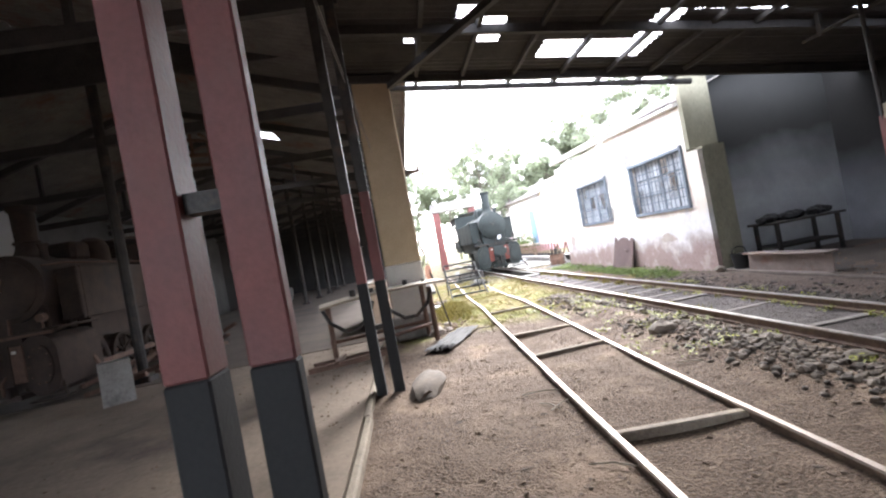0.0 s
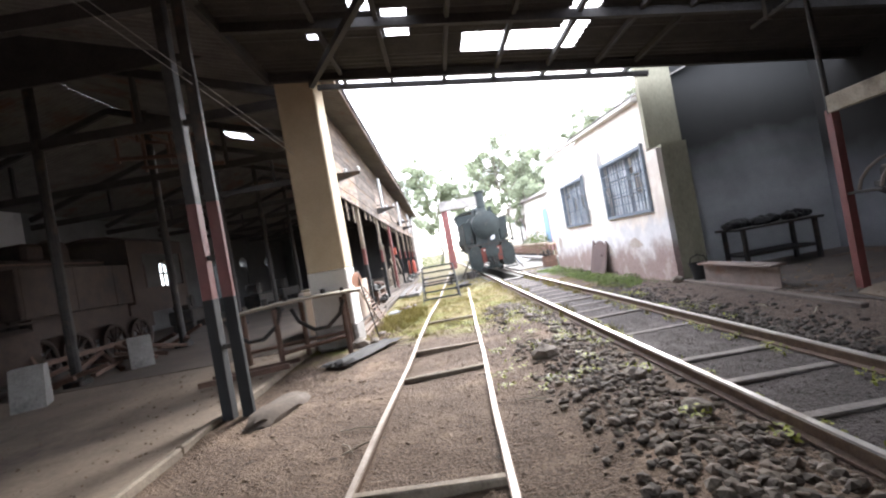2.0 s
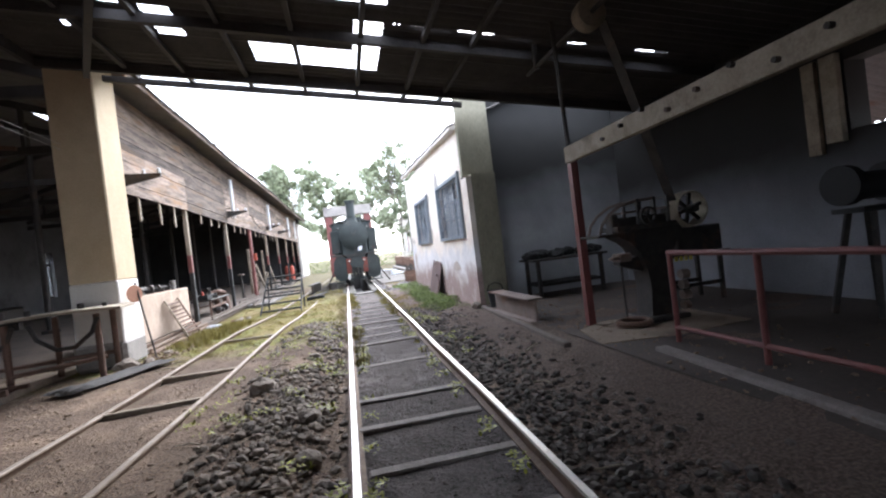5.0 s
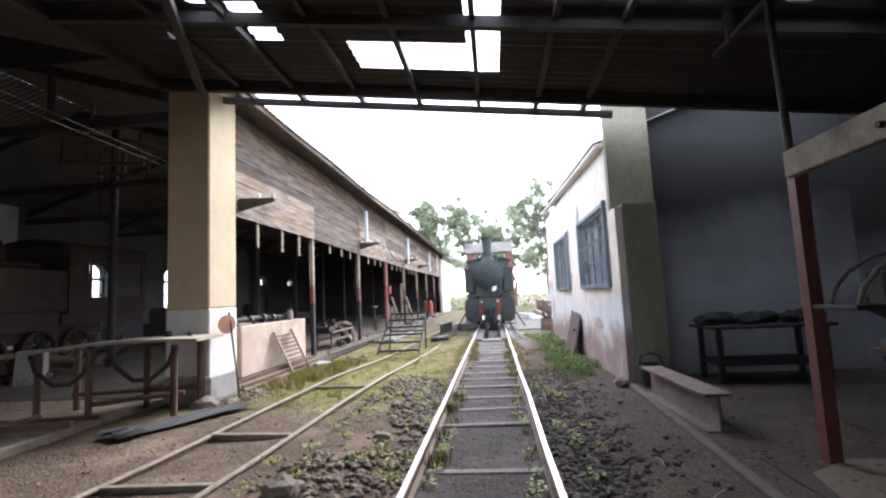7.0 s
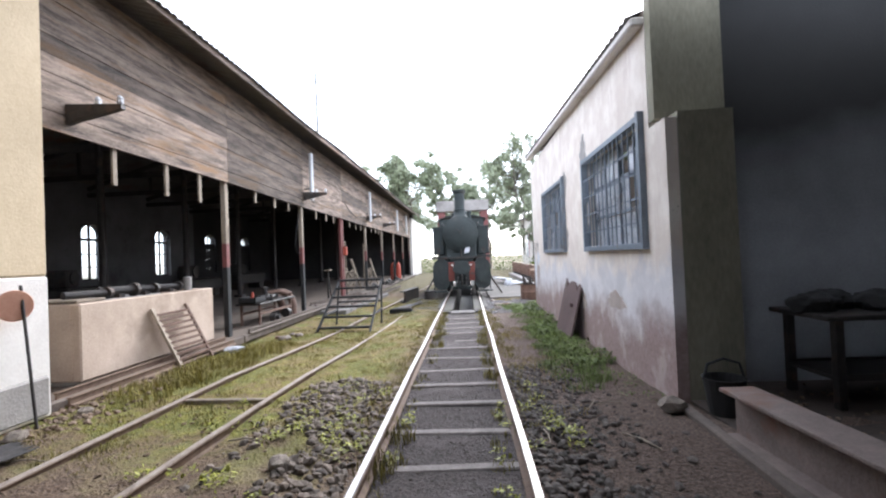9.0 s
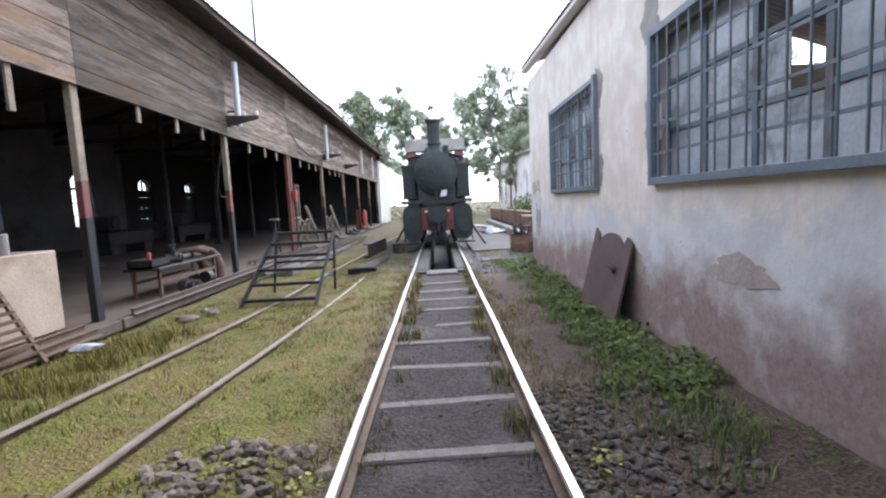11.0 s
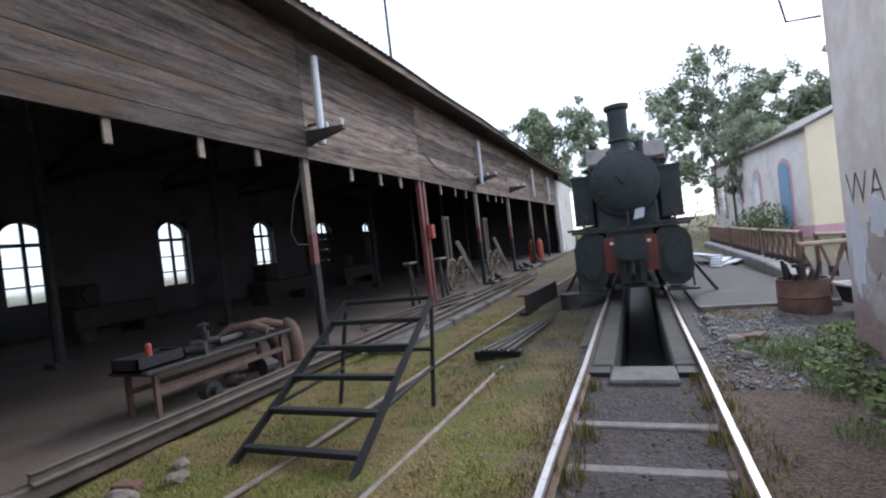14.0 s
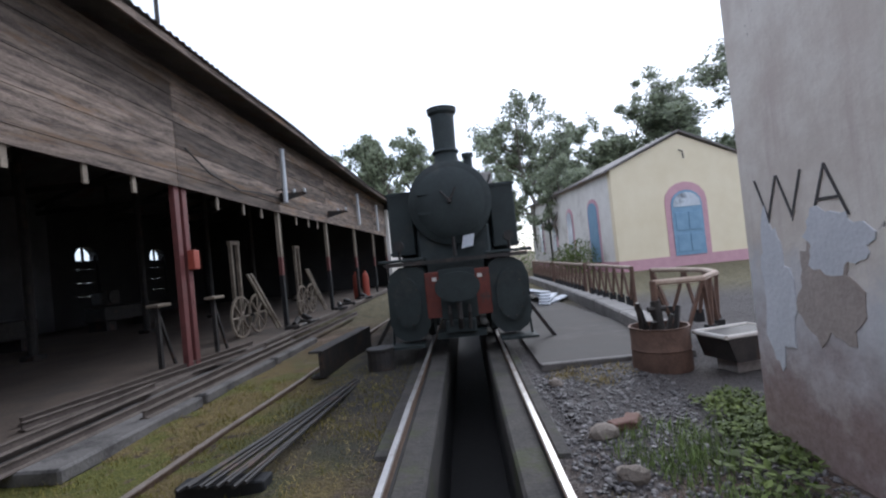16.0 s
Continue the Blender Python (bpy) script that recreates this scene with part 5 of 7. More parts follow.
for k, (x, y, ry) in enumerate(((-12.2, 19.0, 12), (-11.5, 24.5, 0), (-12.0, 30.0, -8))):
    j = thing("old_lathe", (x, y, 0.07), "dark disused machine frame deep in the shed", "machine", "old machines", rz=ry)
    simple("bed", "iron", j, lambda m: box(m, -0.4, 0.4, -1.2, 1.2, 0.3, 0.8, bev=0.04))
    simple("leg", "iron", j, lambda m: box(m, -0.35, 0.35, -1.1, -0.7, 0, 0.3))
    simple("leg", "iron", j, lambda m: box(m, -0.35, 0.35, 0.7, 1.1, 0, 0.3))
    simple("headstock", "iron", j, lambda m: (box(m, -0.3, 0.3, -1.0, -0.4, 0.8, 1.35, bev=0.06), rod(m, (-0.35, -0.7, 1.1), (0.35, -0.7, 1.1), 0.22, n=18)))

# white wedge blocks and lumber in the workshop
for k, (x, y) in enumerate(((-8.75, 7.7), (-8.7, 10.3))):
    w = thing("wedge_block", (x, y, 0.06), "whitewashed concrete buffer block on the floor", "block", "buffer blocks", rz=5 * k)
    simple("body", "concrete", w, lambda m: prism(m, [(-0.25, 0), (0.3, 0), (0.1, 0.62), (-0.22, 0.62)], 0.42, Matrix.Rotation(radians(-60), 4, "Z")))
for k in range(16):
    j = thing("scrap_beam", (-9.35 + 0.4 * math.sin(k * 2.1), 8.6 + 0.3 * k, 0.06), "rusty scrap beam lying in a heap", "scrap", "scrap heap", rz=23 * k)
    simple("beam", "rust", j, lambda m: bar(m, (-0.5, 0, 0.05 + 0.06 * (k % 3)), (0.5, 0.1, 0.2 + 0.09 * (k % 4)), 0.1, 0.08, bev=0.01))
hs = thing("hoist_frame", (-8.1, 11.0, 0), "iron hoist frame hung under the roof", "hoist")
for y in (0, 1.0):
    simple("truss_bar", "rust", hs, lambda m: (bar(m, (-0.9, y, 4.62), (1.1, y, 4.4), 0.07, 0.08), bar(m, (-0.8, y, 5.25), (0.9, y, 4.9), 0.06, 0.06), *[bar(m, (x, y, 4.5), (x, y, 5.2 - 0.15 * (x + 0.8)), 0.05, 0.05) for x in (-0.8, -0.2, 0.4)]) and None)
for x, z in ((-0.8, 5.25), (0.0, 5.0), (0.9, 4.9)):
    simple("cross_bar", "rust", hs, lambda m: bar(m, (x, 0, z), (x, 1, z), 0.06, 0.06))
for x, z in ((-0.6, 6.1), (0.6, 5.8)):
    simple("hanger", "rust", hs, lambda m: bar(m, (x, 0.5, z - 1.0), (x, 0.5, z), 0.05, 0.05))

# wires to the pillar
wr = thing("overhead_wires", (0, 0, 0), "two thin overhead wires running to the pillar", "wires")
for k in range(2):
    simple("wire", "concrete", wr, lambda m: tube(m, [(-4.5, -4.0, 3.9 - 0.1 * k), (-4.42, 2.0, 3.55 - 0.1 * k), (-4.3, 8.22, 3.4 - 0.08 * k)], 0.0045, 5))


cb = thing("slack_cable", (0, 0, 0), "dark slack cable slung along the fascia", "cable")
simple("cable", "black_paint", cb, lambda m: tube(m, [(-4.05, 20.95, 3.45), (-4.03, 21.6, 3.16), (-4.03, 22.6, 3.02), (-4.03, 23.6, 3.1), (-4.05, 24.7, 3.12)], 0.014, 6))
cl = thing("cable_loop", (FX, 16.8, 0), "loose dark cable looped beside a front post", "cable")
simple("cable", "black_paint", cl, lambda m: tube(m, [(-0.075, 0.055, 2.7), (-0.08, -0.2, 2.2), (-0.1, -0.3, 1.8), (-0.08, -0.22, 1.62), (-0.075, 0.055, 1.6)], 0.01, 6))
for k, (x, y, r_) in enumerate(((1.1, 17.25, 20), (1.18, 17.3, 65), (-3.45, 13.55, 12))):
    bk_ = thing("brick", (x, y, ground_z(x, y)), "broken red brick lying on the gravel", "brick", "loose bricks", r_)
    simple("body", "brick_red", bk_, lambda m: box(m, -0.1, 0.1, -0.05, 0.05, 0, 0.06, bev=0.008))

# ---- machine bay ----
rp = thing("post", (2.42, 5.67, 0.05), "slim post of red angle iron carrying a timber beam", "post")
simple("shaft", "red", rp, lambda m: (box(m, -0.045, 0.045, -0.045, -0.033, 0, 2.05), box(m, -0.045, -0.033, -0.033, 0.045, 0, 2.05)))
simple("pipe", "iron", rp, lambda m: rod(m, (-0.02, 0, 2.0), (-0.06, 0, 3.75), 0.028))
tbm = thing("timber_beam", (2.25, 1.7, 2.06), "long pale timber beam with bolt holes", "beam")
simple("beam", "timber_pale", tbm, lambda m: bar(m, (0.05, 3.85, 0.08), (0.22, -4.6, 0.16), 0.07, 0.19, bev=0.008))
simple("bolt", "iron", tbm, lambda m: [rod(m, (0.0, 3.0 - 0.33 * k, 0.07 + 0.05 * (k % 3)), (0.04, 3.0 - 0.33 * k, 0.07 + 0.05 * (k % 3)), 0.02, n=8) for k in range(16)])
rp2 = thing("post", (2.45, 0.6, 0.05), "slim post of red angle iron carrying a timber beam", "post")
simple("shaft", "red", rp2, lambda m: box(m, -0.045, 0.045, -0.045, 0.045, 0, 2.05))
rp3 = thing("post", (2.45, -2.9, 0.05), "slim post of red angle iron carrying a timber beam", "post")
simple("shaft", "red", rp3, lambda m: box(m, -0.045, 0.045, -0.045, 0.045, 0, 2.05))
ib = thing("steel_beam", (2.0, 7.2, 0.045), "thick grey-brown steel beam lying on the kerb", "beam", rz=2)
simple("top_flange", "girder", ib, lambda m: box(m, -0.12, 0.12, -0.8, 0.8, 0.31, 0.335, bev=0.004))
simple("bottom_flange", "girder", ib, lambda m: box(m, -0.12, 0.12, -0.8, 0.8, 0.0, 0.025, bev=0.004))
simple("web", "girder", ib, lambda m: box(m, -0.012, 0.012, -0.8, 0.8, 0.025, 0.31))
bk = thing("bucket", (2.1, 8.4, 0.06), "black rubber bucket with a handle", "bucket")
simple("body", "black_paint", bk, lambda m: spin(m, [(0.11, 0), (0.15, 0.27), (0.16, 0.28), (0.145, 0.28), (0.105, 0.02)], 18))
simple("handle", "black_paint", bk, lambda m: tube(m, [(-0.15, 0, 0.27), (-0.12, 0.0, 0.38), (0, 0.0, 0.42), (0.12, 0, 0.38), (0.15, 0, 0.27)], 0.01))
t2 = table_like("dark_bench", (3.6, 8.7, 0.06), 0, 1.5, 0.7, 0.72, "iron", "iron", "dark greasy workbench piled with rags", "bench", 0.06)
simple("shelf", "iron", t2, lambda m: box(m, -0.66, 0.66, -0.28, 0.28, 0.22, 0.25))
for k in range(9):
    j = part("rag", rock_mesh(20 + k, (1, 0.7, 0.55), 3), "black_paint")
    j.matrix_basis = pose(2.95 + 0.17 * k, 8.66 + 0.1 * (k % 3), 0.84, 0, 0, 40 * k) @ Matrix.Scale(0.17, 4)
    tagged(j, "dark heap of greasy rags on the bench", "rags", "rags")

mc = thing("shaping_machine", (3.16, 5.42, 0.06), "heavy old cast-iron belt-driven machine tool", "machine")
simple("base", "iron", mc, lambda m: box(m, -0.3, 0.28, -0.26, 0.26, 0, 0.07, bev=0.02))
simple("column", "iron", mc, lambda m: prism(m, [(-0.16, 0.07), (0.18, 0.07), (0.15, 0.2), (0.14, 0.5), (0.18, 0.72), (0.27, 0.9), (0.36, 1.0), (0.36, 1.1), (-0.46, 1.1), (-0.48, 1.04), (-0.33, 0.96), (-0.22, 0.82), (-0.15, 0.6), (-0.13, 0.4), (-0.15, 0.2)], 0.3, Matrix()), smooth=True)
simple("slide", "iron", mc, lambda m: (box(m, -0.5, 0.42, -0.17, -0.06, 1.1, 1.16, bev=0.01), box(m, -0.5, 0.42, 0.06, 0.17, 1.1, 1.16, bev=0.01)))
simple("ram", "iron", mc, lambda m: (box(m, -0.42, 0.3, -0.055, 0.055, 1.12, 1.26, bev=0.015), box(m, -0.5, -0.41, -0.08, 0.08, 1.06, 1.3, bev=0.015)))
simple("table", "iron", mc, lambda m: box(m, -0.78, -0.4, -0.22, 0.2, 1.055, 1.085, bev=0.006))
for y in (-0.13, 0.13):
    simple("arch_bar", "girder", mc, lambda m: tube(m, [(-0.7, y, 1.09), (-0.66, y, 1.2), (-0.56, y, 1.31), (-0.4, y, 1.4), (-0.2, y, 1.44), (0.05, y, 1.45)], 0.018))
    simple("tie_rod", "girder", mc, lambda m: rod(m, (-0.4, y, 1.31), (0.4, y, 1.33), 0.012))
for x in (-0.2, 0.02, 0.2):
    simple("standard", "iron", mc, lambda m: (bar(m, (x, -0.14, 1.15), (x + 0.01, -0.14, 1.46), 0.035, 0.03), bar(m, (x, 0.14, 1.15), (x + 0.01, 0.14, 1.46), 0.035, 0.03), bar(m, (x + 0.01, -0.15, 1.45), (x + 0.01, 0.15, 1.45), 0.03, 0.03)))
simple("gear", "iron", mc, lambda m: (spin(m, [(0.085, -0.02), (0.105, -0.02), (0.105, 0.02), (0.085, 0.02)], 24, Matrix.Translation((-0.1, -0.19, 1.25)) @ Matrix.Rotation(radians(90), 4, "X"), True), *[bar(m, (-0.1, -0.19, 1.25), (-0.1 + 0.09 * math.cos(a), -0.19, 1.25 + 0.09 * math.sin(a)), 0.02, 0.02) for a in [2 * math.pi * k / 5 for k in range(5)]]))
pu = simple("pulley", "timber_pale", mc, lambda m: spin(m, [(0.195, -0.1), (0.21, -0.1), (0.218, 0.0), (0.21, 0.1), (0.195, 0.1)], 28, Matrix.Translation((0.46, -0.14, 1.27)) @ Matrix.Rotation(radians(90), 4, "X"), True), "cream flat belt pulley", True)
for k in range(6):
    simple("spoke", "iron", pu, lambda m: bar(m, (0.46, -0.16, 1.27), (0.46 + 0.198 * math.cos(k * math.pi / 3 + 0.3), -0.16, 1.27 + 0.198 * math.sin(k * math.pi / 3 + 0.3)), 0.04, 0.03, up=(0, 1, 0)))
simple("hub", "iron", pu, lambda m: rod(m, (0.46, -0.3, 1.27), (0.46, 0.2, 1.27), 0.045, n=12))
simple("bearing", "iron", mc, lambda m: box(m, 0.3, 0.52, 0.02, 0.14, 1.08, 1.33, bev=0.02))
simple("vice", "girder", mc, lambda m: (box(m, -0.46, -0.3, -0.09, 0.09, 0.74, 0.84, bev=0.015), rod(m, (-0.56, -0.06, 0.79), (-0.42, -0.06, 0.79), 0.022), rod(m, (-0.55, -0.13, 0.79), (-0.55, 0.01, 0.79), 0.01)))
simple("knee", "iron", mc, lambda m: prism(m, [(-0.46, 0.7), (-0.16, 0.6), (-0.16, 0.8), (-0.46, 0.74)], 0.14, Matrix()))
simple("screw", "iron", mc, lambda m: rod(m, (-0.4, 0, 0.0), (-0.4, 0, 0.7), 0.014))
for k in range(4):
    simple("cone_step", "girder", mc, lambda m: rod(m, (0.2, -0.23, 0.16 + 0.12 * k), (0.27 + 0.03 * (k % 2), -0.23, 0.16 + 0.12 * k), 0.055, n=14))
pad = thing("concrete_pad", (2.55, 5.15, 0.0), "pale worn concrete pad under the machine", "slab")
simple("slab", "floor_in", pad, lambda m: prism(m, [(-0.55, -0.45), (0.2, -0.6), (1.2, -0.5), (1.2, 0.5), (0.0, 0.55), (-0.4, 0.3)], 0.12, Matrix.Translation((0, 0, 0.01)) @ Matrix.Rotation(radians(-90), 4, "X")))
ty = thing("tyre", (2.72, 5.22, 0.075), "old rubber ring lying on the pad", "tyre")
def ring(m, R, r, n=22, k=8):
    g = [[m.verts.new(((R + r * math.cos(2 * math.pi * j / k)) * math.cos(2 * math.pi * i / n), (R + r * math.cos(2 * math.pi * j / k)) * math.sin(2 * math.pi * i / n), r + r * math.sin(2 * math.pi * j / k))) for j in range(k)] for i in range(n)]
    for i in range(n):
        for j in range(k):
            m.faces.new((g[i][j], g[(i + 1) % n][j], g[(i + 1) % n][(j + 1) % k], g[i][(j + 1) % k]))
simple("ring", "rust", ty, lambda m: ring(m, 0.17, 0.035), smooth=True)

tp = thing("timber_plank", (2.3, 4.2, 0.06), "pale worn timber plank lying along the railing", "plank")
simple("board", "sleeper", tp, lambda m: bar(m, (0.0, 0.0, -0.01), (-0.2, -3.2, -0.01), 0.12, 0.09, bev=0.01))
wj = thing("window_jamb", (5.3, 4.7, 1.88), "pale timber post and sill framing the hole in the wall", "window frame", kind="structure")
simple("upright", "timber_pale", wj, lambda m: box(m, -0.09, -0.003, -0.07, 0.12, 0, 1.0, bev=0.006))
simple("upright", "timber", wj, lambda m: box(m, -0.07, -0.003, 0.2, 0.36, -0.1, 1.0, bev=0.006))
rl = thing("railing", (2.6, 4.33, 0.0), "red painted pipe railing round the machines", "railing")
for k in range(5):
    simple("post", "red", rl, lambda m: rod(m, (0.0, -0.98 * k, -0.06), (0.0, -0.98 * k, 0.92), 0.026))
simple("top_rail", "red", rl, lambda m: rod(m, (0, 0.02, 0.92), (0, -3.95, 0.92), 0.026))
simple("mid_rail", "red", rl, lambda m: rod(m, (0, 0.02, 0.2), (0, -3.95, 0.2), 0.024))
gr = thing("bench_grinder", (4.75, 4.1, 0.06), "black pedestal grinder on splayed legs", "grinder")
for x, y in ((-0.2, -0.15), (0.2, -0.15), (-0.2, 0.15), (0.2, 0.15)):
    simple("leg", "iron", gr, lambda m: bar(m, (x * 1.5, y * 1.5, 0), (x * 0.6, y * 0.8, 1.02), 0.05, 0.05))
simple("body", "black_paint", gr, lambda m: (box(m, -0.28, 0.28, -0.16, 0.16, 1.02, 1.07), rod(m, (-0.2, 0, 1.28), (0.2, 0, 1.28), 0.14, n=18)), smooth=True)
for x in (-0.3, 0.28):
    simple("wheel_guard", "black_paint", gr, lambda m: rod(m, (x - 0.05, 0, 1.3), (x + 0.05, 0, 1.3), 0.2, n=20))
ct = table_like("machine_table", (4.2, 6.2, 0.06), 0, 1.1, 0.6, 0.68, "iron", "iron", "dark iron table with a yellow painted mark", "table", 0.05)
M["mustard"] = material("mustard_paint", (0.45, 0.36, 0.05), (0.55, 0.46, 0.1), 8, 0.7, 0, 0.1, 50)
simple("mark", "mustard", ct, lambda m: [box(m, -0.42 + 0.075 * k, -0.37 + 0.075 * k, -0.305, -0.301, 0.6, 0.66) for k in range(5)], "worn yellow painted bars")
bx = thing("tool_chest", (4.35, 6.2, 0.745), "dark wooden chest on the machine table", "chest")
simple("body", "iron", bx, lambda m: box(m, -0.35, 0.35, -0.22, 0.22, 0, 0.35, bev=0.015))
# line shaft
ls = thing("line_shaft", (2.4, 5.0, 3.5), "overhead line shaft with dusty cream pulleys and a belt", "line shaft")
simple("shaft", "iron", ls, lambda m: rod(m, (0, -3.4, 0.0), (0, 1.6, 0.0), 0.028))
for y, r in ((-1.1, 0.23), (-0.1, 0.16)):
    simple("pulley", "timber", ls, lambda m: spin(m, [(0.04, -0.08), (r, -0.08), (r + 0.01, 0), (r, 0.08), (0.04, 0.08)], 22, Matrix.Translation((0, y, 0)) @ Matrix.Rotation(radians(90), 4, "X")))
for y in (-3.0, -0.6, 1.3):
    simple("hanger", "iron", ls, lambda m: bar(m, (0, y, -0.04), (0, y, 0.3), 0.06, 0.06))
simple("belt", "iron", ls, lambda m: bar(m, (0.12, -0.08, 0.08), (1.02, 0.26, -2.05), 0.11, 0.012), "slack dark leather belt")


# ---- white building: windows, plate, graffiti ----
def barred_window(y0, y1):
    w = thing("window_2", (WX, 0, 0), "grey-blue barred steel window with dusty broken panes", "window", "barred windows", kind="structure")
    z0, z1 = 1.37, 2.59
    def fr(m):
        box(m, -0.06, 0.03, y0, y1, z0 - 0.03, z0 + 0.03, bev=0.004)
        box(m, -0.06, 0.03, y0, y1, z1 - 0.03, z1 + 0.03, bev=0.004)
        box(m, -0.062, 0.03, y0 - 0.01, y0 + 0.05, z0 - 0.032, z1 + 0.06, bev=0.004)
        box(m, -0.062, 0.03, y1 - 0.05, y1 + 0.01, z0 - 0.032, z1 + 0.032, bev=0.004)
    simple("window_frame", "window_blue", w, fr)
    n = 14
    for k in range(1, n):
        y = y0 + (y1 - y0) * k / n
        simple("grille_bar", "window_blue", w, lambda m: rod(m, (-0.045, y, z0), (-0.045, y, z1), 0.008, n=6))
    for z in (1.6, 1.84, 2.08, 2.32):
        simple("grille_rail", "window_blue", w, lambda m: bar(m, (-0.035, y0, z), (-0.035, y1, z), 0.012, 0.02))
    def sash(m):
        for k in range(5):
            y = y0 + (y1 - y0) * k / 4
            box(m, 0.11, 0.15, y - 0.025, y + 0.025, z0, z1)
        for z in (z0 + 0.02, z0 + 0.42, z0 + 0.82, z1 - 0.02):
            box(m, 0.115, 0.145, y0, y1, z - 0.018, z + 0.018)
    simple("sash", "window_blue", w, sash)
    rp_ = random.Random(int(y0 * 10))
    for a in range(8):
        for b in range(3):
            if rp_.random() < 0.16:
                continue
            ya, yb = y0 + (y1 - y0) * a / 8, y0 + (y1 - y0) * (a + 1) / 8
            za = z0 + 0.4 * b
            simple("pane", "pane_dusty" if rp_.random() < 0.8 else "curtain", w, lambda m: box(m, 0.128, 0.133, ya + 0.004, yb - 0.004, za + 0.02, min(za + 0.4, z1) - 0.01))


M["pane_dusty"] = material("dusty_pane", (0.38, 0.41, 0.46), (0.62, 0.65, 0.7), 2.5, 0.2, 0, 0.05, 30, c3=(0.12, 0.13, 0.15))
for y0, y1 in WIN_W:
    barred_window(y0, y1)

pl = thing("steel_plate", (1.665, 12.4, -0.03), "brown rusted steel door plate leaning on the wall", "plate")
tilt = Matrix.Rotation(radians(14), 4, "Y") @ Matrix.Rotation(radians(-90), 4, "Z")
M["plate_brown"] = material("brown_rusted_plate", (0.085, 0.055, 0.052), (0.15, 0.10, 0.095), 3, 0.75, 0.2, 0.2, 50, c3=(0.17, 0.12, 0.11))
simple("plate", "plate_brown", pl, lambda m: prism(m, [(-0.55, 0.0), (0.55, 0.0), (0.55, 0.84), (0.4, 0.9)] + [(0.36 * math.cos(a) - 0.02, 0.72 + 0.2 * math.sin(a)) for a in [math.pi * k / 10 for k in range(1, 10)]] + [(-0.4, 0.88), (-0.55, 0.95)], 0.025, tilt))
simple("handle", "plate_brown", pl, lambda m: (rod(m, tilt @ Vector((0.28, 0.05, 0.55)), tilt @ Vector((0.28, -0.05, 0.55)), 0.03), bar(m, tilt @ Vector((0.12, -0.045, 0.57)), tilt @ Vector((0.3, -0.045, 0.55)), 0.02, 0.035)))
ck = part("corner_rock", rock_mesh(31, (1, 0.8, 0.7)), "rock")
ck.matrix_basis = pose(1.75, 8.5, 0.1) @ Matrix.Scale(0.1, 4)
tagged(ck, "rough lump of masonry by the pier", "stone")


def stain(name, mat, outline, y, z, x=WX - 0.003, label="patch of bare render on the white wall"):
    bm = bmesh.new()
    prism(bm, outline, 0.006, Matrix.Translation((x, y, z)) @ Matrix.Rotation(radians(-90), 4, "Z"))
    tagged(part(name, bm, mat), label, "patch", kind="structure")


def blob(rx, rz_, seed, n=36):
    q = random.Random(seed)
    ph = [q.uniform(0, 6.28) for _ in range(4)]
    out = []
    for k in range(n):
        a = 2 * math.pi * k / n
        f = 1 + 0.16 * math.sin(3 * a + ph[0]) + 0.1 * math.sin(7 * a + ph[1]) + 0.07 * math.sin(13 * a + ph[2])
        out.append((rx * f * math.cos(a), rz_ * f * math.sin(a)))
    return out


M["render_patch"] = material("grey_render_patch", (0.26, 0.245, 0.235), (0.38, 0.355, 0.335), 7, 0.95, 0, 0.5, 50)
stain("render_patch", "render_patch", blob(0.12, 0.22, 1), 12.84, 2.5)
stain("render_patch", "render_patch", blob(0.10, 0.17, 2), 12.83, 1.58)
stain("render_patch", "render_patch", blob(0.17, 0.26, 3), 11.48, 1.85)
stain("render_patch", "render_patch", blob(0.16, 0.22, 5), 11.52, 2.75)

M["flake_white"] = material("pale_blue_limewash", (0.60, 0.61, 0.65), (0.74, 0.74, 0.78), 3, 0.9, 0, 0.4, 40)
M["render_tan"] = material("tan_bare_render", (0.36, 0.30, 0.27), (0.5, 0.43, 0.39), 5, 0.95, 0, 0.5, 45)
stain("limewash_patch", "flake_white", blob(0.13, 0.42, 7), 16.66, 0.93, label="pale limewash left on the flaking wall")
stain("limewash_patch", "flake_white", blob(0.2, 0.16, 8), 16.2, 1.22, WX - 0.0025, "pale limewash left on the flaking wall")
stain("render_patch", "render_tan", blob(0.2, 0.3, 9), 16.28, 0.98, WX - 0.002, "tan bare render where plaster has fallen")
stain("render_patch", "render_tan", blob(0.22, 0.12, 10), 11.9, 0.62, WX - 0.0025, "tan bare render where plaster has fallen")
stain("render_patch", "render_tan", blob(0.3, 0.1, 11), 10.3, 0.75, WX - 0.0025, "tan bare render where plaster has fallen")
M["charcoal"] = material("charcoal_mark", (0.05, 0.045, 0.045), (0.12, 0.11, 0.11), 20, 0.95, 0, 0.1, 90)
gf = bpy.data.curves.new("graffiti", "FONT")
gf.body = "WA"
gf.size = 0.42
gf.extrude = 0.001
gf.offset = -0.011
gfo = new("graffiti", gf)
gfo.matrix_basis = pose(WX - 0.004, 16.78, 1.33, 90, 0, -90)
gf.materials.append(M["charcoal"])
tagged(gfo, "charcoal letters scrawled on the white wall", "graffiti", kind="structure")

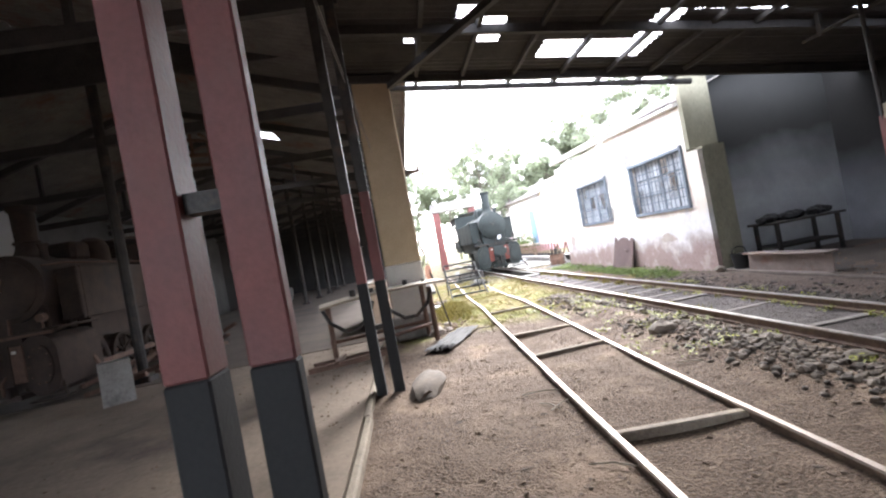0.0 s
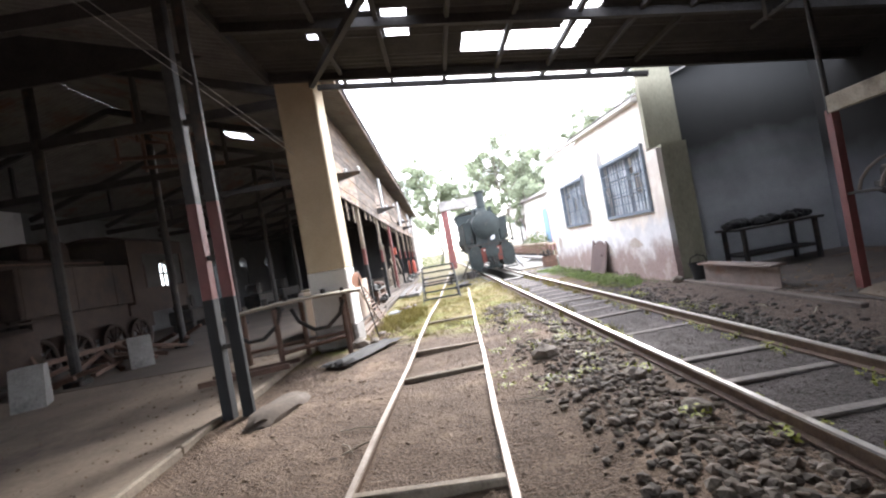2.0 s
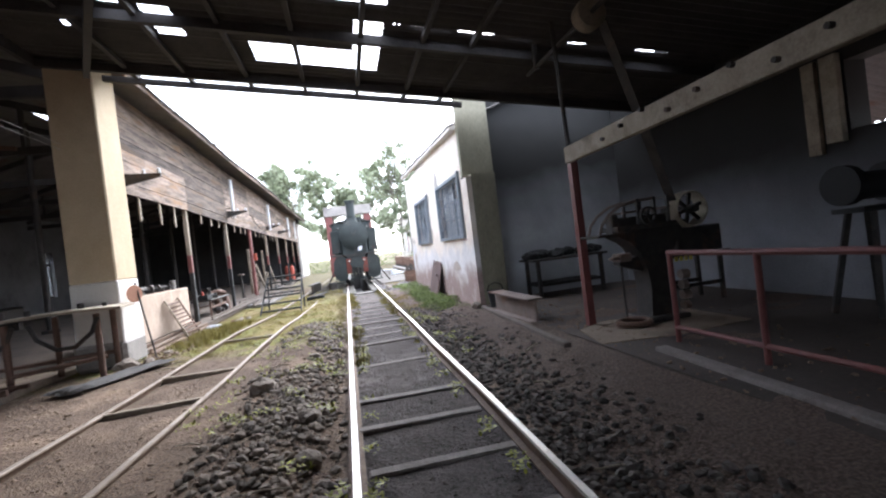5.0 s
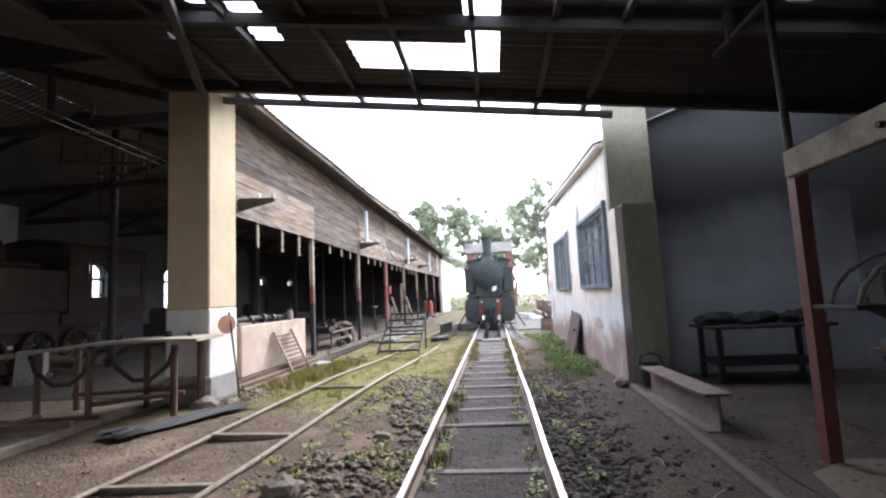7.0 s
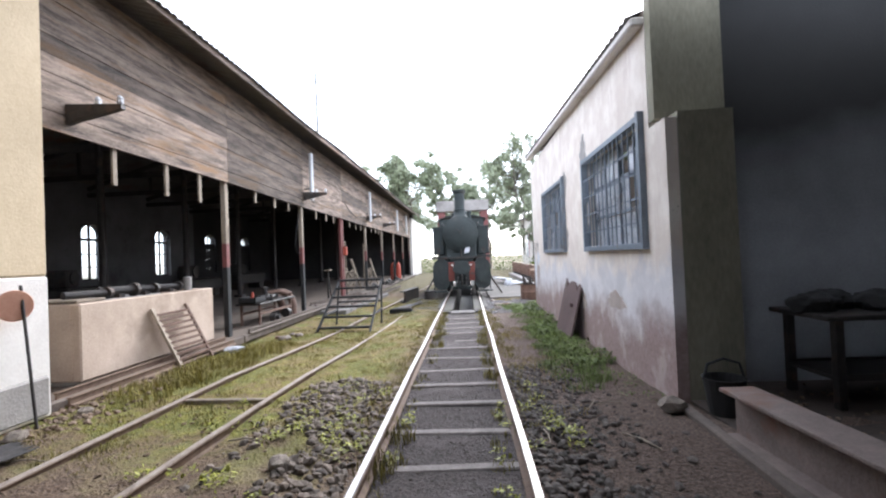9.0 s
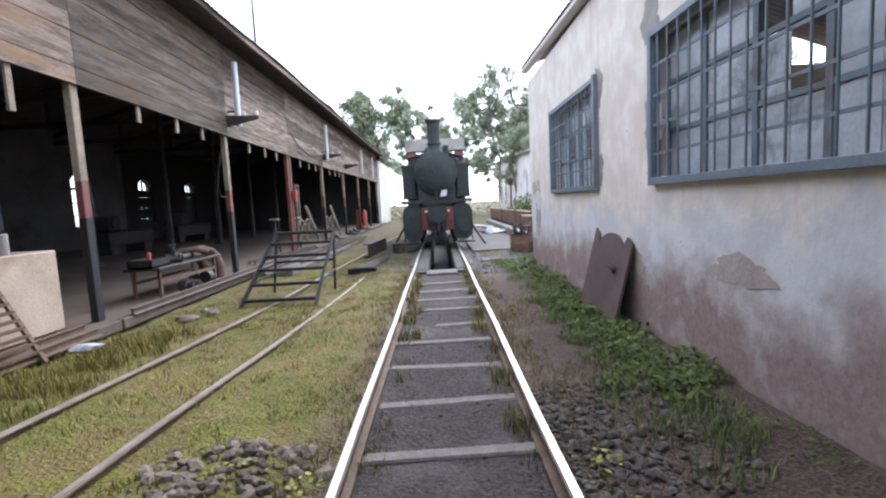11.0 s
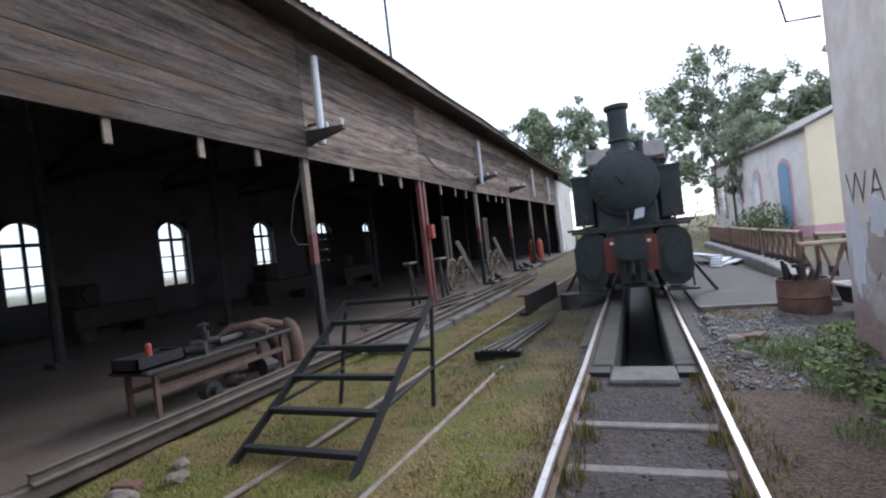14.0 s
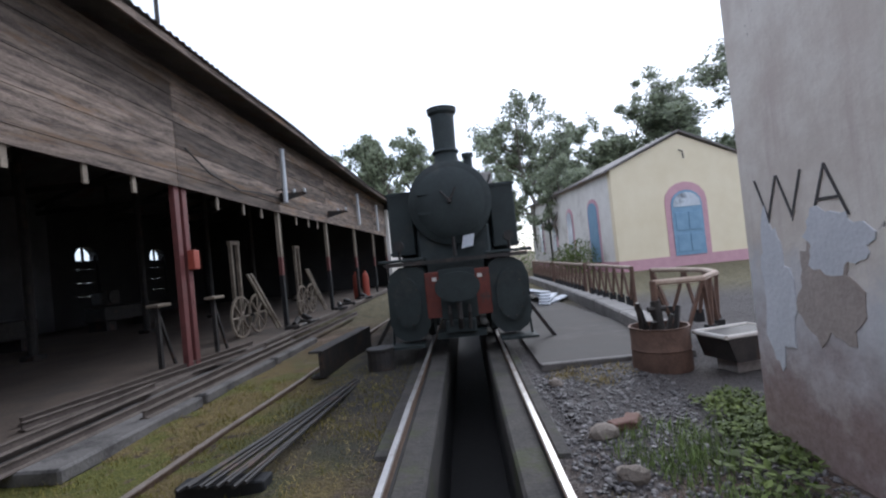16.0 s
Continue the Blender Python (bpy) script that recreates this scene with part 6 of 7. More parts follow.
# ---- yard beyond ----
yd = thing("concrete_yard", (0, 0, 0), "dark smooth concrete apron with a pale edge", "slab", kind="structure")
M["apron"] = material("dark_apron", (0.032, 0.027, 0.025), (0.075, 0.064, 0.058), 1.5, 0.85, 0, 0.2, 40, c3=(0.1, 0.088, 0.082))
simple("slab", "apron", yd, lambda m: prism(m, [(0.82, 19.1), (2.3, 19.15), (2.5, 20.8), (2.35, 23), (2.1, 26.5), (1.9, 34), (0.82, 34)], 0.08, Matrix(((1, 0, 0, 0), (0, 0, 1, 0), (0, 1, 0, 0.01), (0, 0, 0, 1)))))
simple("edge", "pit_end", yd, lambda m: bar(m, (0.82, 19.05, 0.03), (2.5, 19.1, 0.03), 0.1, 0.08, bev=0.01))
kw = thing("low_wall", (0, 0, 0), "low broken concrete kerb wall under the fence", "kerb", kind="structure")
fpts = [(2.62, 19.6), (2.75, 21.4), (2.85, 23.2), (2.9, 25.0), (2.92, 27.4), (2.95, 30.0), (2.95, 33.5)]
for (xa, ya), (xb, yb) in zip(fpts, fpts[1:]):
    simple("block", "concrete", kw, lambda m: bar(m, (xa - 0.12, ya + 0.02, 0.06), (xb - 0.12, yb - 0.02, 0.06), 0.35, 0.34, bev=0.03))


def fence_run(pts, label):
    f = thing("lattice_fence", (*pts[0], 0.2), label, "fence", "lattice fences")
    o = Vector((*pts[0], 0))
    loc = [Vector((*p, 0)) - o for p in pts]
    simple("top_rail", "rust_pale", f, lambda m: tube(m, [p + Vector((0, 0, 0.66)) for p in loc], 0.032))
    L = 0.0
    for p, q in zip(loc, loc[1:]):
        d = q - p
        k = max(1, round(d.length / 0.42))
        for i in range(k):
            u, v, w = p + d * (i / k), p + d * ((i + 0.5) / k), p + d * ((i + 1) / k)
            simple("lattice_bar", "rust", f, lambda m: (bar(m, u + Vector((0, 0, 0.65)), v + Vector((0, 0, 0.02)), 0.035, 0.03), bar(m, v + Vector((0, 0, 0.02)), w + Vector((0, 0, 0.65)), 0.035, 0.03)))
            simple("foot", "black_paint", f, lambda m: box(m, v.x - 0.05, v.x + 0.05, v.y - 0.05, v.y + 0.05, 0, 0.16))
    for p in (loc[0], loc[-1]):
        simple("post", "rust", f, lambda m: rod(m, p + Vector((0, 0, -0.05)), p + Vector((0, 0, 0.68)), 0.035))


M["rust_pale"] = material("worn_pale_rail", (0.34, 0.24, 0.18), (0.55, 0.45, 0.37), 6, 0.7, 0.1, 0.3, 60)
fence_run([(2.86, 21.8), (2.86, 23.2), (2.85, 24.5)], "rusty lattice fence with a worn pale top rail")
fence_run([(2.86, 24.9), (2.87, 27.0), (2.88, 28.6)], "rusty lattice fence with a worn pale top rail")
fence_run([(2.9, 29.0), (2.9, 31.2), (2.92, 33.4)], "rusty lattice fence with a worn pale top rail")
fence_run([(2.78, 20.75), (2.98, 20.2), (3.02, 19.75), (2.9, 19.25), (2.5, 18.75), (2.0, 18.75)], "curved end of the rusty lattice fence")

dm = thing("oil_drum", (1.99, 18.7, 0.0), "cut-down rusty oil drum full of scrap", "drum")
simple("body", "rust", dm, lambda m: spin(m, [(0.28, 0), (0.285, 0.02), (0.28, 0.2), (0.29, 0.215), (0.28, 0.23), (0.28, 0.42), (0.292, 0.435), (0.27, 0.435), (0.265, 0.25)], 28), smooth=True)
for k in range(7):
    a = 0.9 * k
    simple("scrap", "iron", dm, lambda m: bar(m, (0.15 * math.cos(a), 0.15 * math.sin(a), 0.25), (0.2 * math.cos(a + 0.6), 0.18 * math.sin(a + 0.6), 0.5 + 0.06 * (k % 4)), 0.04 + 0.02 * (k % 3), 0.03))
simple("fitting", "iron", dm, lambda m: (rod(m, (0.02, 0, 0.3), (0.0, 0.02, 0.68), 0.05, n=10), rod(m, (-0.09, 0, 0.6), (0.09, 0, 0.6), 0.03, n=8)))
bs = thing("wash_basin", (2.62, 18.45, 0.1), "old dark basin with a pale chipped rim", "basin", rz=15)
simple("bowl", "iron", bs, lambda m: prism(m, [(-0.3, 0.26), (-0.22, 0.02), (0.22, 0.02), (0.3, 0.26)], 0.4, Matrix()))
simple("rim", "plaster_white", bs, lambda m: tube(m, [(-0.31, -0.2, 0.26), (0.31, -0.2, 0.26), (0.31, 0.2, 0.26), (-0.31, 0.2, 0.26), (-0.31, -0.2, 0.26)], 0.022), "pale enamel rim")
simple("block", "concrete", bs, lambda m: box(m, -0.15, 0.15, -0.12, 0.12, -0.1, 0.02))
for k in range(5):
    p = thing("plank", (2.2 - 0.12 * k, 25.3 + 0.2 * k, 0.06 + 0.05 * k), "pale bare plank on a loose pile", "plank", "plank pile", rz=-28 + 11 * k)
    simple("board", "curtain", p, lambda m: box(m, -0.13, 0.13, -0.9, 0.9, 0, 0.035, bev=0.004))
for k, (x, y) in enumerate(((2.95, 18.9), (3.15, 19.2), (2.35, 19.3))):
    j = thing("paint_tin", (x, y, 0.02), "dark rusty tin standing by the fence", "tin", "tins by the fence")
    simple("body", "iron", j, lambda m: spin(m, [(0.1, 0), (0.1, 0.24), (0.09, 0.25)], 14))


# yellow house
HR = 6.4
hm = pose(6.55, 33.8, 0, 0, 0, HR)
hs_ = thing("house", (6.55, 33.8, 0.0), "low gabled house, yellow front and whitewashed side", "house", rz=HR)
simple("wall", "house_yellow", hs_, lambda m: prism(m, [(0, 0.45), (6.2, 0.45), (6.2, 4.3), (3.1, 5.6), (0, 4.3)], 0.3, Matrix.Translation((0, 0.15, 0))), "faded yellow plaster")
simple("wall", "plaster_white", hs_, lambda m: box(m, -0.004, 0.3, 0.3, 13.2, 0.45, 4.3), "whitewashed side wall")
simple("wall", "plaster_white", hs_, lambda m: (box(m, 5.9, 6.2, 0.3, 13.2, 0, 4.3), box(m, 0.3, 5.9, 12.9, 13.2, 0, 4.3)))
simple("plinth", "pink_trim", hs_, lambda m: (box(m, -0.03, 6.23, -0.03, 0.3, -0.2, 0.45), box(m, -0.03, 0.3, 0.3, 13.2, -0.2, 0.45)), "pink painted plinth")
def roof2(m):
    for a, b in (((-0.3, 4.2), (3.1, 5.68)), ((3.1, 5.68), (6.5, 4.2))):
        prism(m, [a, b, (b[0], b[1] + 0.08), (a[0], a[1] + 0.08)], 13.7, Matrix.Translation((0, 6.7, 0)))
simple("roof", "roof_out", hs_, roof2)
dd = simple("door", "blue_door", hs_, lambda m: (arched(m, 1.35, 2.75, 0.6, 0.1, Matrix.Translation((3.15, -0.02, 0.45)))), "blue arched double door")
simple("door_frame", "pink_trim", dd, lambda m: arched(m, 1.85, 3.1, 0.8, 0.06, Matrix.Translation((3.15, 0.0, 0.45))), "pink surround")
simple("fanlight", "pane_dusty", dd, lambda m: arched(m, 1.2, 0.6, 0.5, 0.04, Matrix.Translation((3.15, -0.07, 2.5))))
simple("door_panel", "blue_door", dd, lambda m: [box(m, 2.6 + 0.58 * i, 3.1 + 0.58 * i, -0.1, -0.065, 0.6 + 0.9 * j, 1.35 + 0.9 * j, bev=0.01) for i in range(2) for j in range(2)])
side_m = Matrix.Rotation(radians(90), 4, "Z")
for k, (y, w, h, z, mt) in enumerate(((2.2, 1.0, 2.75, 0.45, "blue_door"), (5.4, 0.7, 2.0, 1.1, "pane_dusty"), (8.2, 0.6, 2.0, 1.1, "pane_dusty"), (10.9, 0.6, 2.0, 1.1, "pane_dusty"))):
    wn_ = simple("side_window" if k else "side_door", mt, hs_, lambda m: arched(m, w, h, 0.4, 0.1, Matrix.Translation((-0.02, y, z)) @ side_m))
    simple("surround", "pink_trim", wn_, lambda m: arched(m, w + 0.3, h + 0.2, 0.5, 0.06, Matrix.Translation((0.0, y, z - 0.02)) @ side_m))
simple("lamp_hook", "iron", hs_, lambda m: tube(m, [(3.1, -0.02, 4.9), (3.1, -0.25, 4.8), (3.12, -0.25, 4.5)], 0.03))
simple("drainpipe", "iron", hs_, lambda m: rod(m, (-0.08, 8.9, 0.5), (-0.08, 8.9, 4.2), 0.05))

# red gantry
ga = thing("gantry", (0.0, 33.8, 0), "red concrete gantry with a grey cross beam over the track", "gantry")
for x in (-1.3, 1.3):
    simple("column", "red", ga, lambda m: box(m, x - 0.24, x + 0.24, -0.3, 0.3, -0.1, 4.1, bev=0.03), "orange-red column")
simple("beam", "concrete", ga, lambda m: box(m, -1.6, 1.6, -0.4, 0.4, 4.1, 4.75, bev=0.03), "grey concrete cross beam")
# mast
ms = thing("mast", (-5.5, 22.9, 4.9), "thin steel mast standing on the shed roof", "mast")
simple("pole", "iron", ms, lambda m: rod(m, (0, 0, 0), (0, 0, 3.9), 0.05, 0.035))
simple("cross_arm", "iron", ms, lambda m: (rod(m, (-0.4, 0, 3.55), (0.4, 0, 3.55), 0.02), rod(m, (-0.35, 0, 3.55), (-0.35, 0, 3.75), 0.015), rod(m, (0.35, 0, 3.55), (0.35, 0, 3.75), 0.015)))
gp = thing("gutter_hook", (1.72, 16.85, 3.1), "bent iron rain hook at the wall's corner", "hook")
simple("rod", "iron", gp, lambda m: tube(m, [(0.15, 0, 0.0), (-0.12, 0, 0.02), (-0.17, 0.02, 0.35)], 0.012, 6))


# ---- trees ----
M["bark"] = material("grey_bark", (0.10, 0.085, 0.07), (0.22, 0.19, 0.165), 4, 0.9, 0, 0.4, 30)
M["leaf"] = island_vary(material("dull_leaf", (0.17, 0.20, 0.12), (0.28, 0.31, 0.20), 0.5, 0.65, 0, 0.0, 8), 0.45, 1.5)


def tree(x, y, h, spread, seed, dense=1.0, label="tall gum tree with an open ragged crown"):
    q = random.Random(seed)
    t = thing("tree", (x, y, -0.1), label, "tree", "trees behind the yard")
    limbs = []
    def tr_(m):
        p = Vector((0, 0, 0))
        pts = [p.copy()]
        for k in range(6):
            p = p + Vector((q.uniform(-0.05, 0.05) * h, q.uniform(-0.05, 0.05) * h, h * 0.14))
            pts.append(p.copy())
        for k in range(6):
            rod(m, pts[k], pts[k + 1], 0.022 * h * (1 - k / 7.5), 0.022 * h * (1 - (k + 1) / 7.5), 7, False)
        for k in range(15):
            a = pts[q.randint(2, 6)].lerp(pts[q.randint(2, 6)], 0.3)
            ang = q.uniform(0, 6.28)
            b = a + Vector((math.cos(ang), math.sin(ang), 0)) * spread * q.uniform(0.3, 1.0) + Vector((0, 0, h * q.uniform(0.04, 0.3)))
            mid = a.lerp(b, 0.5) + Vector((0, 0, -0.03 * h))
            rod(m, a, mid, 0.006 * h, 0.004 * h, 5, False)
            rod(m, mid, b, 0.004 * h, 0.0015 * h, 5, False)
            limbs.extend([mid.lerp(b, 0.4), b, b])
        limbs.append(pts[-1])
    simple("trunk", "bark", t, tr_)
    verts, faces = [], []
    for c in limbs:
        for s in range(q.randint(2, 4)):
            cc = c + Vector((q.gauss(0, 1), q.gauss(0, 1), q.gauss(0, 0.8))) * 0.05 * h
            R = h * q.uniform(0.03, 0.065)
            for k in range(int(85 * dense)):
                d = Vector((q.gauss(0, 1), q.gauss(0, 1), q.gauss(0, 0.8)))
                o = cc + d.normalized() * R * (q.random() ** 0.5)
                u = Vector((q.gauss(0, 1), q.gauss(0, 1), q.gauss(0, 1))).normalized()
                w = u.orthogonal().normalized()
                ln, wd = h * q.uniform(0.011, 0.022), h * q.uniform(0.004, 0.008)
                i = len(verts)
                verts += [o - u * ln, o + w * wd, o + u * ln, o - w * wd]
                faces.append((i, i + 1, i + 2, i + 3))
    me = bpy.data.meshes.new("crown")
    me.from_pydata(verts, [], faces)
    me.materials.append(M["leaf"])
    o = new("crown", me)
    o.parent = t


tree(-5.0, 50, 11, 3.0, 1)
tree(-2.0, 58, 10, 3.2, 2)
tree(2.6, 55, 9, 3.0, 12)
tree(5.6, 46, 10.6, 2.6, 3, 0.8)
tree(9.0, 54, 11.5, 3.6, 4)
tree(13.5, 50, 12.5, 4.0, 5, 1.2)
tree(17.5, 49, 12.5, 4.0, 6, 1.2)
tree(22.5, 46, 14.5, 4.0, 7)
tree(6.2, 41, 6.5, 2.0, 8, 1.2, "dense young tree beside the house")
tree(-8.5, 62, 11, 3.5, 9)
tree(27, 50, 13, 4.0, 10)


def bush(x, y, r, h, seed, label="leafy green shrub beside the house"):
    q = random.Random(seed)
    verts, faces = [], []
    for k in range(900):
        a, e = q.uniform(0, 6.28), q.random()
        o = Vector((math.cos(a) * r * e ** 0.5, math.sin(a) * r * e ** 0.5, h * q.random() * (1.1 - e * 0.6)))
        u = Vector((q.gauss(0, 1), q.gauss(0, 1), q.gauss(0.5, 1))).normalized()
        w = u.orthogonal().normalized()
        ln = 0.06 + 0.05 * q.random()
        i = len(verts)
        verts += [o - u * ln, o + w * ln * 0.4, o + u * ln, o - w * ln * 0.4]
        faces.append((i, i + 1, i + 2, i + 3))
    me = bpy.data.meshes.new("bush")
    me.from_pydata(verts, [], faces)
    me.materials.append(M["green_leaf"])
    o = new("bush", me)
    o.location = (x, y, -0.05)
    tagged(o, label, "shrub", "shrubs")


M["green_leaf"] = island_vary(material("fresh_leaf", (0.05, 0.075, 0.015), (0.115, 0.145, 0.03), 3, 0.85, 0, 0.0, 20), 0.5, 1.6)
M["bright_leaf"] = island_vary(material("yellow_green_leaf", (0.16, 0.17, 0.012), (0.29, 0.29, 0.03), 3, 0.6, 0, 0.0, 20), 0.6, 1.5)
M["dry_leaf"] = island_vary(material("dry_grass_blade", (0.23, 0.175, 0.055), (0.38, 0.295, 0.11), 3, 0.8, 0, 0.0, 20), 0.5, 1.5)
M["wall_blade"] = island_vary(material("lush_blade", (0.11, 0.16, 0.04), (0.2, 0.26, 0.08), 3, 0.7, 0, 0.0, 20), 0.5, 1.6)
M["grass_leaf"] = island_vary(material("grass_blade", (0.135, 0.12, 0.02), (0.255, 0.212, 0.046), 3, 0.75, 0, 0.0, 20), 0.5, 1.5)
for k, (x, y, r, h) in enumerate(((5.7, 36.2, 1.0, 1.6), (5.4, 38.5, 0.9, 1.4), (4.2, 45, 2.0, 3.4), (2.5, 47, 2.2, 3.6), (6.4, 49, 2.5, 4.0), (-3.0, 48, 1.4, 1.6))):
    bush(x, y, r, h, k)


# ---- ground cover ----
def blades(name, mat, spots, hgt, wid, label, seed, lean_=0.5):
    """Loose grass blades about the spots (x, y, radius, count)."""
    q = random.Random(seed)
    verts, faces = [], []
    for x, y, r, n in spots:
        for k in range(n):
            a, e = q.uniform(0, 6.28), r * q.random() ** 0.5
            px, py = x + math.cos(a) * e, y + math.sin(a) * e
            if PIT[0] < px < PIT[1] and py > PIT[2]:
                continue
            z = ground_z(px, py) - 0.01
            h = hgt * q.uniform(0.35, 1.1)
            b = q.uniform(0, 6.28)
            dx, dy = math.cos(b), math.sin(b)
            l = h * q.uniform(0.1, lean_)
            w = wid * q.uniform(0.6, 1.3)
            i = len(verts)
            verts += [(px - dy * w, py + dx * w, z), (px + dy * w, py - dx * w, z), (px + dx * l * 0.4 + dy * w * 0.7, py + dy * l * 0.4 - dx * w * 0.7, z + h * 0.6), (px + dx * l * 0.4 - dy * w * 0.7, py + dy * l * 0.4 + dx * w * 0.7, z + h * 0.6), (px + dx * l, py + dy * l, z + h)]
            faces += [(i, i + 1, i + 2, i + 3), (i + 3, i + 2, i + 4)]
    me = bpy.data.meshes.new(name)
    me.from_pydata(verts, [], faces)
    me.materials.append(M[mat])
    tagged(new(name, me), label, "grass", kind="stuff")


q = random.Random(11)
spots = []
for k in range(800):
    y = q.uniform(7.8, 20.0)
    x = q.uniform(-3.7, -0.65)
    if noise.noise((x * 0.8, y * 0.5, 2.0)) > -0.15 or y > 9 and q.random() < 0.3:
        spots.append((x, y, q.uniform(0.08, 0.25), q.randint(25, 60)))
blades("short_grass", "grass_leaf", spots, 0.055, 0.003, "short green grass on the side track", 1)
spots = [(q.uniform(-3.7, -0.6), q.uniform(8.2, 19.5), q.uniform(0.1, 0.35), 45) for k in range(420)]
blades("dry_grass", "dry_leaf", spots, 0.035, 0.003, "trampled dry grass and straw", 2, 2.5)
spots = [(-3.3 + q.uniform(-0.35, 0.45), q.uniform(9.2, 12.8), 0.16, 70) for k in range(60)] + [(-0.42 + q.uniform(-0.12, 0.1), y, 0.12, 90) for y in (7.6, 7.75, 8.2, 11.8, 12.4, 12.9, 13.5, 14.1, 14.6, 15.1, 15.6, 6.6, 5.9)] + [(0.42 + q.uniform(-0.06, 0.1), y, 0.1, 80) for y in (9.9, 10.6, 11.3, 12.0, 12.6, 13.2, 13.9, 14.6, 15.2, 15.8)]
blades("tuft_grass", "grass_leaf", spots, 0.14, 0.004, "tufts of green grass along the rails", 3, 0.7)
spots = []
for k in range(150):
    y = q.uniform(9.3, 17.2)
    spots.append((1.62 + q.uniform(-0.42, 0.2) - 0.06 * abs(y - 13), y, 0.13, 55))
blades("wall_grass", "wall_blade", spots, 0.10, 0.0035, "lush green grass along the foot of the wall", 4, 0.8)
blades("yard_grass", "dry_leaf", [(q.uniform(0.8, 1.6), q.uniform(18.3, 19.0), 0.15, 60) for k in range(16)] + [(q.uniform(0.7, 1.3), q.uniform(8.6, 13.5), 0.16, 40) for k in range(40)], 0.06, 0.003, "thin dry grass on the yard", 6, 0.8)
blades("yard_grass", "green_leaf", [(2.0 + q.uniform(-0.25, 0.1), 16.95 + q.uniform(-0.1, 0.6), 0.12, 80) for k in range(8)], 0.09, 0.003, "green weeds at the wall's corner", 7, 0.6)


def weeds(name, spots, size, label, seed, mat="green_leaf"):
    """Broad-leaved weeds: small oval leaves on short stems."""
    w = random.Random(seed)
    verts, faces = [], []
    for x, y, r, n in spots:
        for k in range(n):
            a, e = w.uniform(0, 6.28), r * w.random() ** 0.5
            px, py = x + math.cos(a) * e, y + math.sin(a) * e
            o = Vector((px, py, ground_z(px, py) + w.uniform(0.01, size * 3.2)))
            u = Vector((w.gauss(0, 1), w.gauss(0, 1), w.gauss(0.2, 0.5))).normalized()
            v = u.cross(Vector((0, 0, 1))).normalized()
            s = size * w.uniform(0.5, 1.2)
            i = len(verts)
            verts += [o - u * s, o - u * s * 0.3 + v * s * 0.5, o + u * s * 0.5 + v * s * 0.42, o + u * s, o + u * s * 0.5 - v * s * 0.42, o - u * s * 0.3 - v * s * 0.5]
            faces.append(tuple(range(i, i + 6)))
    me = bpy.data.meshes.new(name)
    me.from_pydata(verts, [], faces)
    me.materials.append(M[mat])
    tagged(new(name, me), label, "weeds", kind="stuff")


weeds("wall_weeds", [(1.55 + q.uniform(-0.4, 0.25), q.uniform(10.3, 13.6), 0.13, 110) for k in range(60)] + [(1.75 + q.uniform(-0.2, 0.1), q.uniform(8.9, 16.8), 0.1, 25) for k in range(30)], 0.017, "broad-leaved green weeds at the wall's foot", 8)
weeds("wall_weeds", [(1.6 + q.uniform(-0.25, 0.2), q.uniform(9.8, 16.6), 0.16, 26) for k in range(60)], 0.034, "taller leafy weeds against the wall", 18)
weeds("track_weeds", [(-0.75, 4.4, 0.12, 55), (-0.85, 3.3, 0.1, 40), (-1.5, 6.9, 0.12, 40), (-1.35, 7.4, 0.1, 40), (-0.7, 5.6, 0.08, 30), (-0.9, 6.2, 0.09, 30), (-1.75, 5.9, 0.1, 40), (-0.65, 7.1, 0.09, 30), (0.72, 7.0, 0.08, 25), (0.8, 6.3, 0.07, 25), (0.38, 7.2, 0.06, 18), (-0.6, 2.9, 0.08, 30), (0.8, 8.2, 0.08, 25), (-0.62, 6.0, 0.07, 25)], 0.022, "small bright green weeds among the stones", 9, "bright_leaf")
blades("rail_grass", "grass_leaf", [(sx * q.uniform(0.33, 0.45), y, 0.08, q.randint(10, 40)) for sx in (-1, 1) for y in [6.0 + 0.17 * i for i in range(58)] if q.random() < 0.6] + [(sx * q.uniform(0.56, 0.75), y, 0.1, q.randint(15, 50)) for sx in (-1, 1) for y in [8.4 + 0.2 * i for i in range(40)]], 0.075, 0.0035, "thin green grass growing along both rails", 31, 0.8)
weeds("hall_weeds", [(q.choice((-1, 1)) * q.uniform(0.32, 0.44), q.uniform(2.5, 9.5), 0.06, q.randint(14, 30)) for k in range(40)] + [(q.uniform(-2.2, -0.6), q.uniform(4.2, 9.5), 0.1, q.randint(15, 45)) for k in range(56)] + [(q.uniform(0.6, 1.0), q.uniform(5.0, 9.5), 0.08, 28) for k in range(16)], 0.018, "small yellow-green weeds scattered along the track", 33, "bright_leaf")
weeds("corner_weeds", [(2.0 + q.uniform(-0.3, 0.15), 16.9 + q.uniform(-0.5, 0.8), 0.14, 110) for k in range(24)], 0.022, "bright weeds at the corner of the white building", 10)


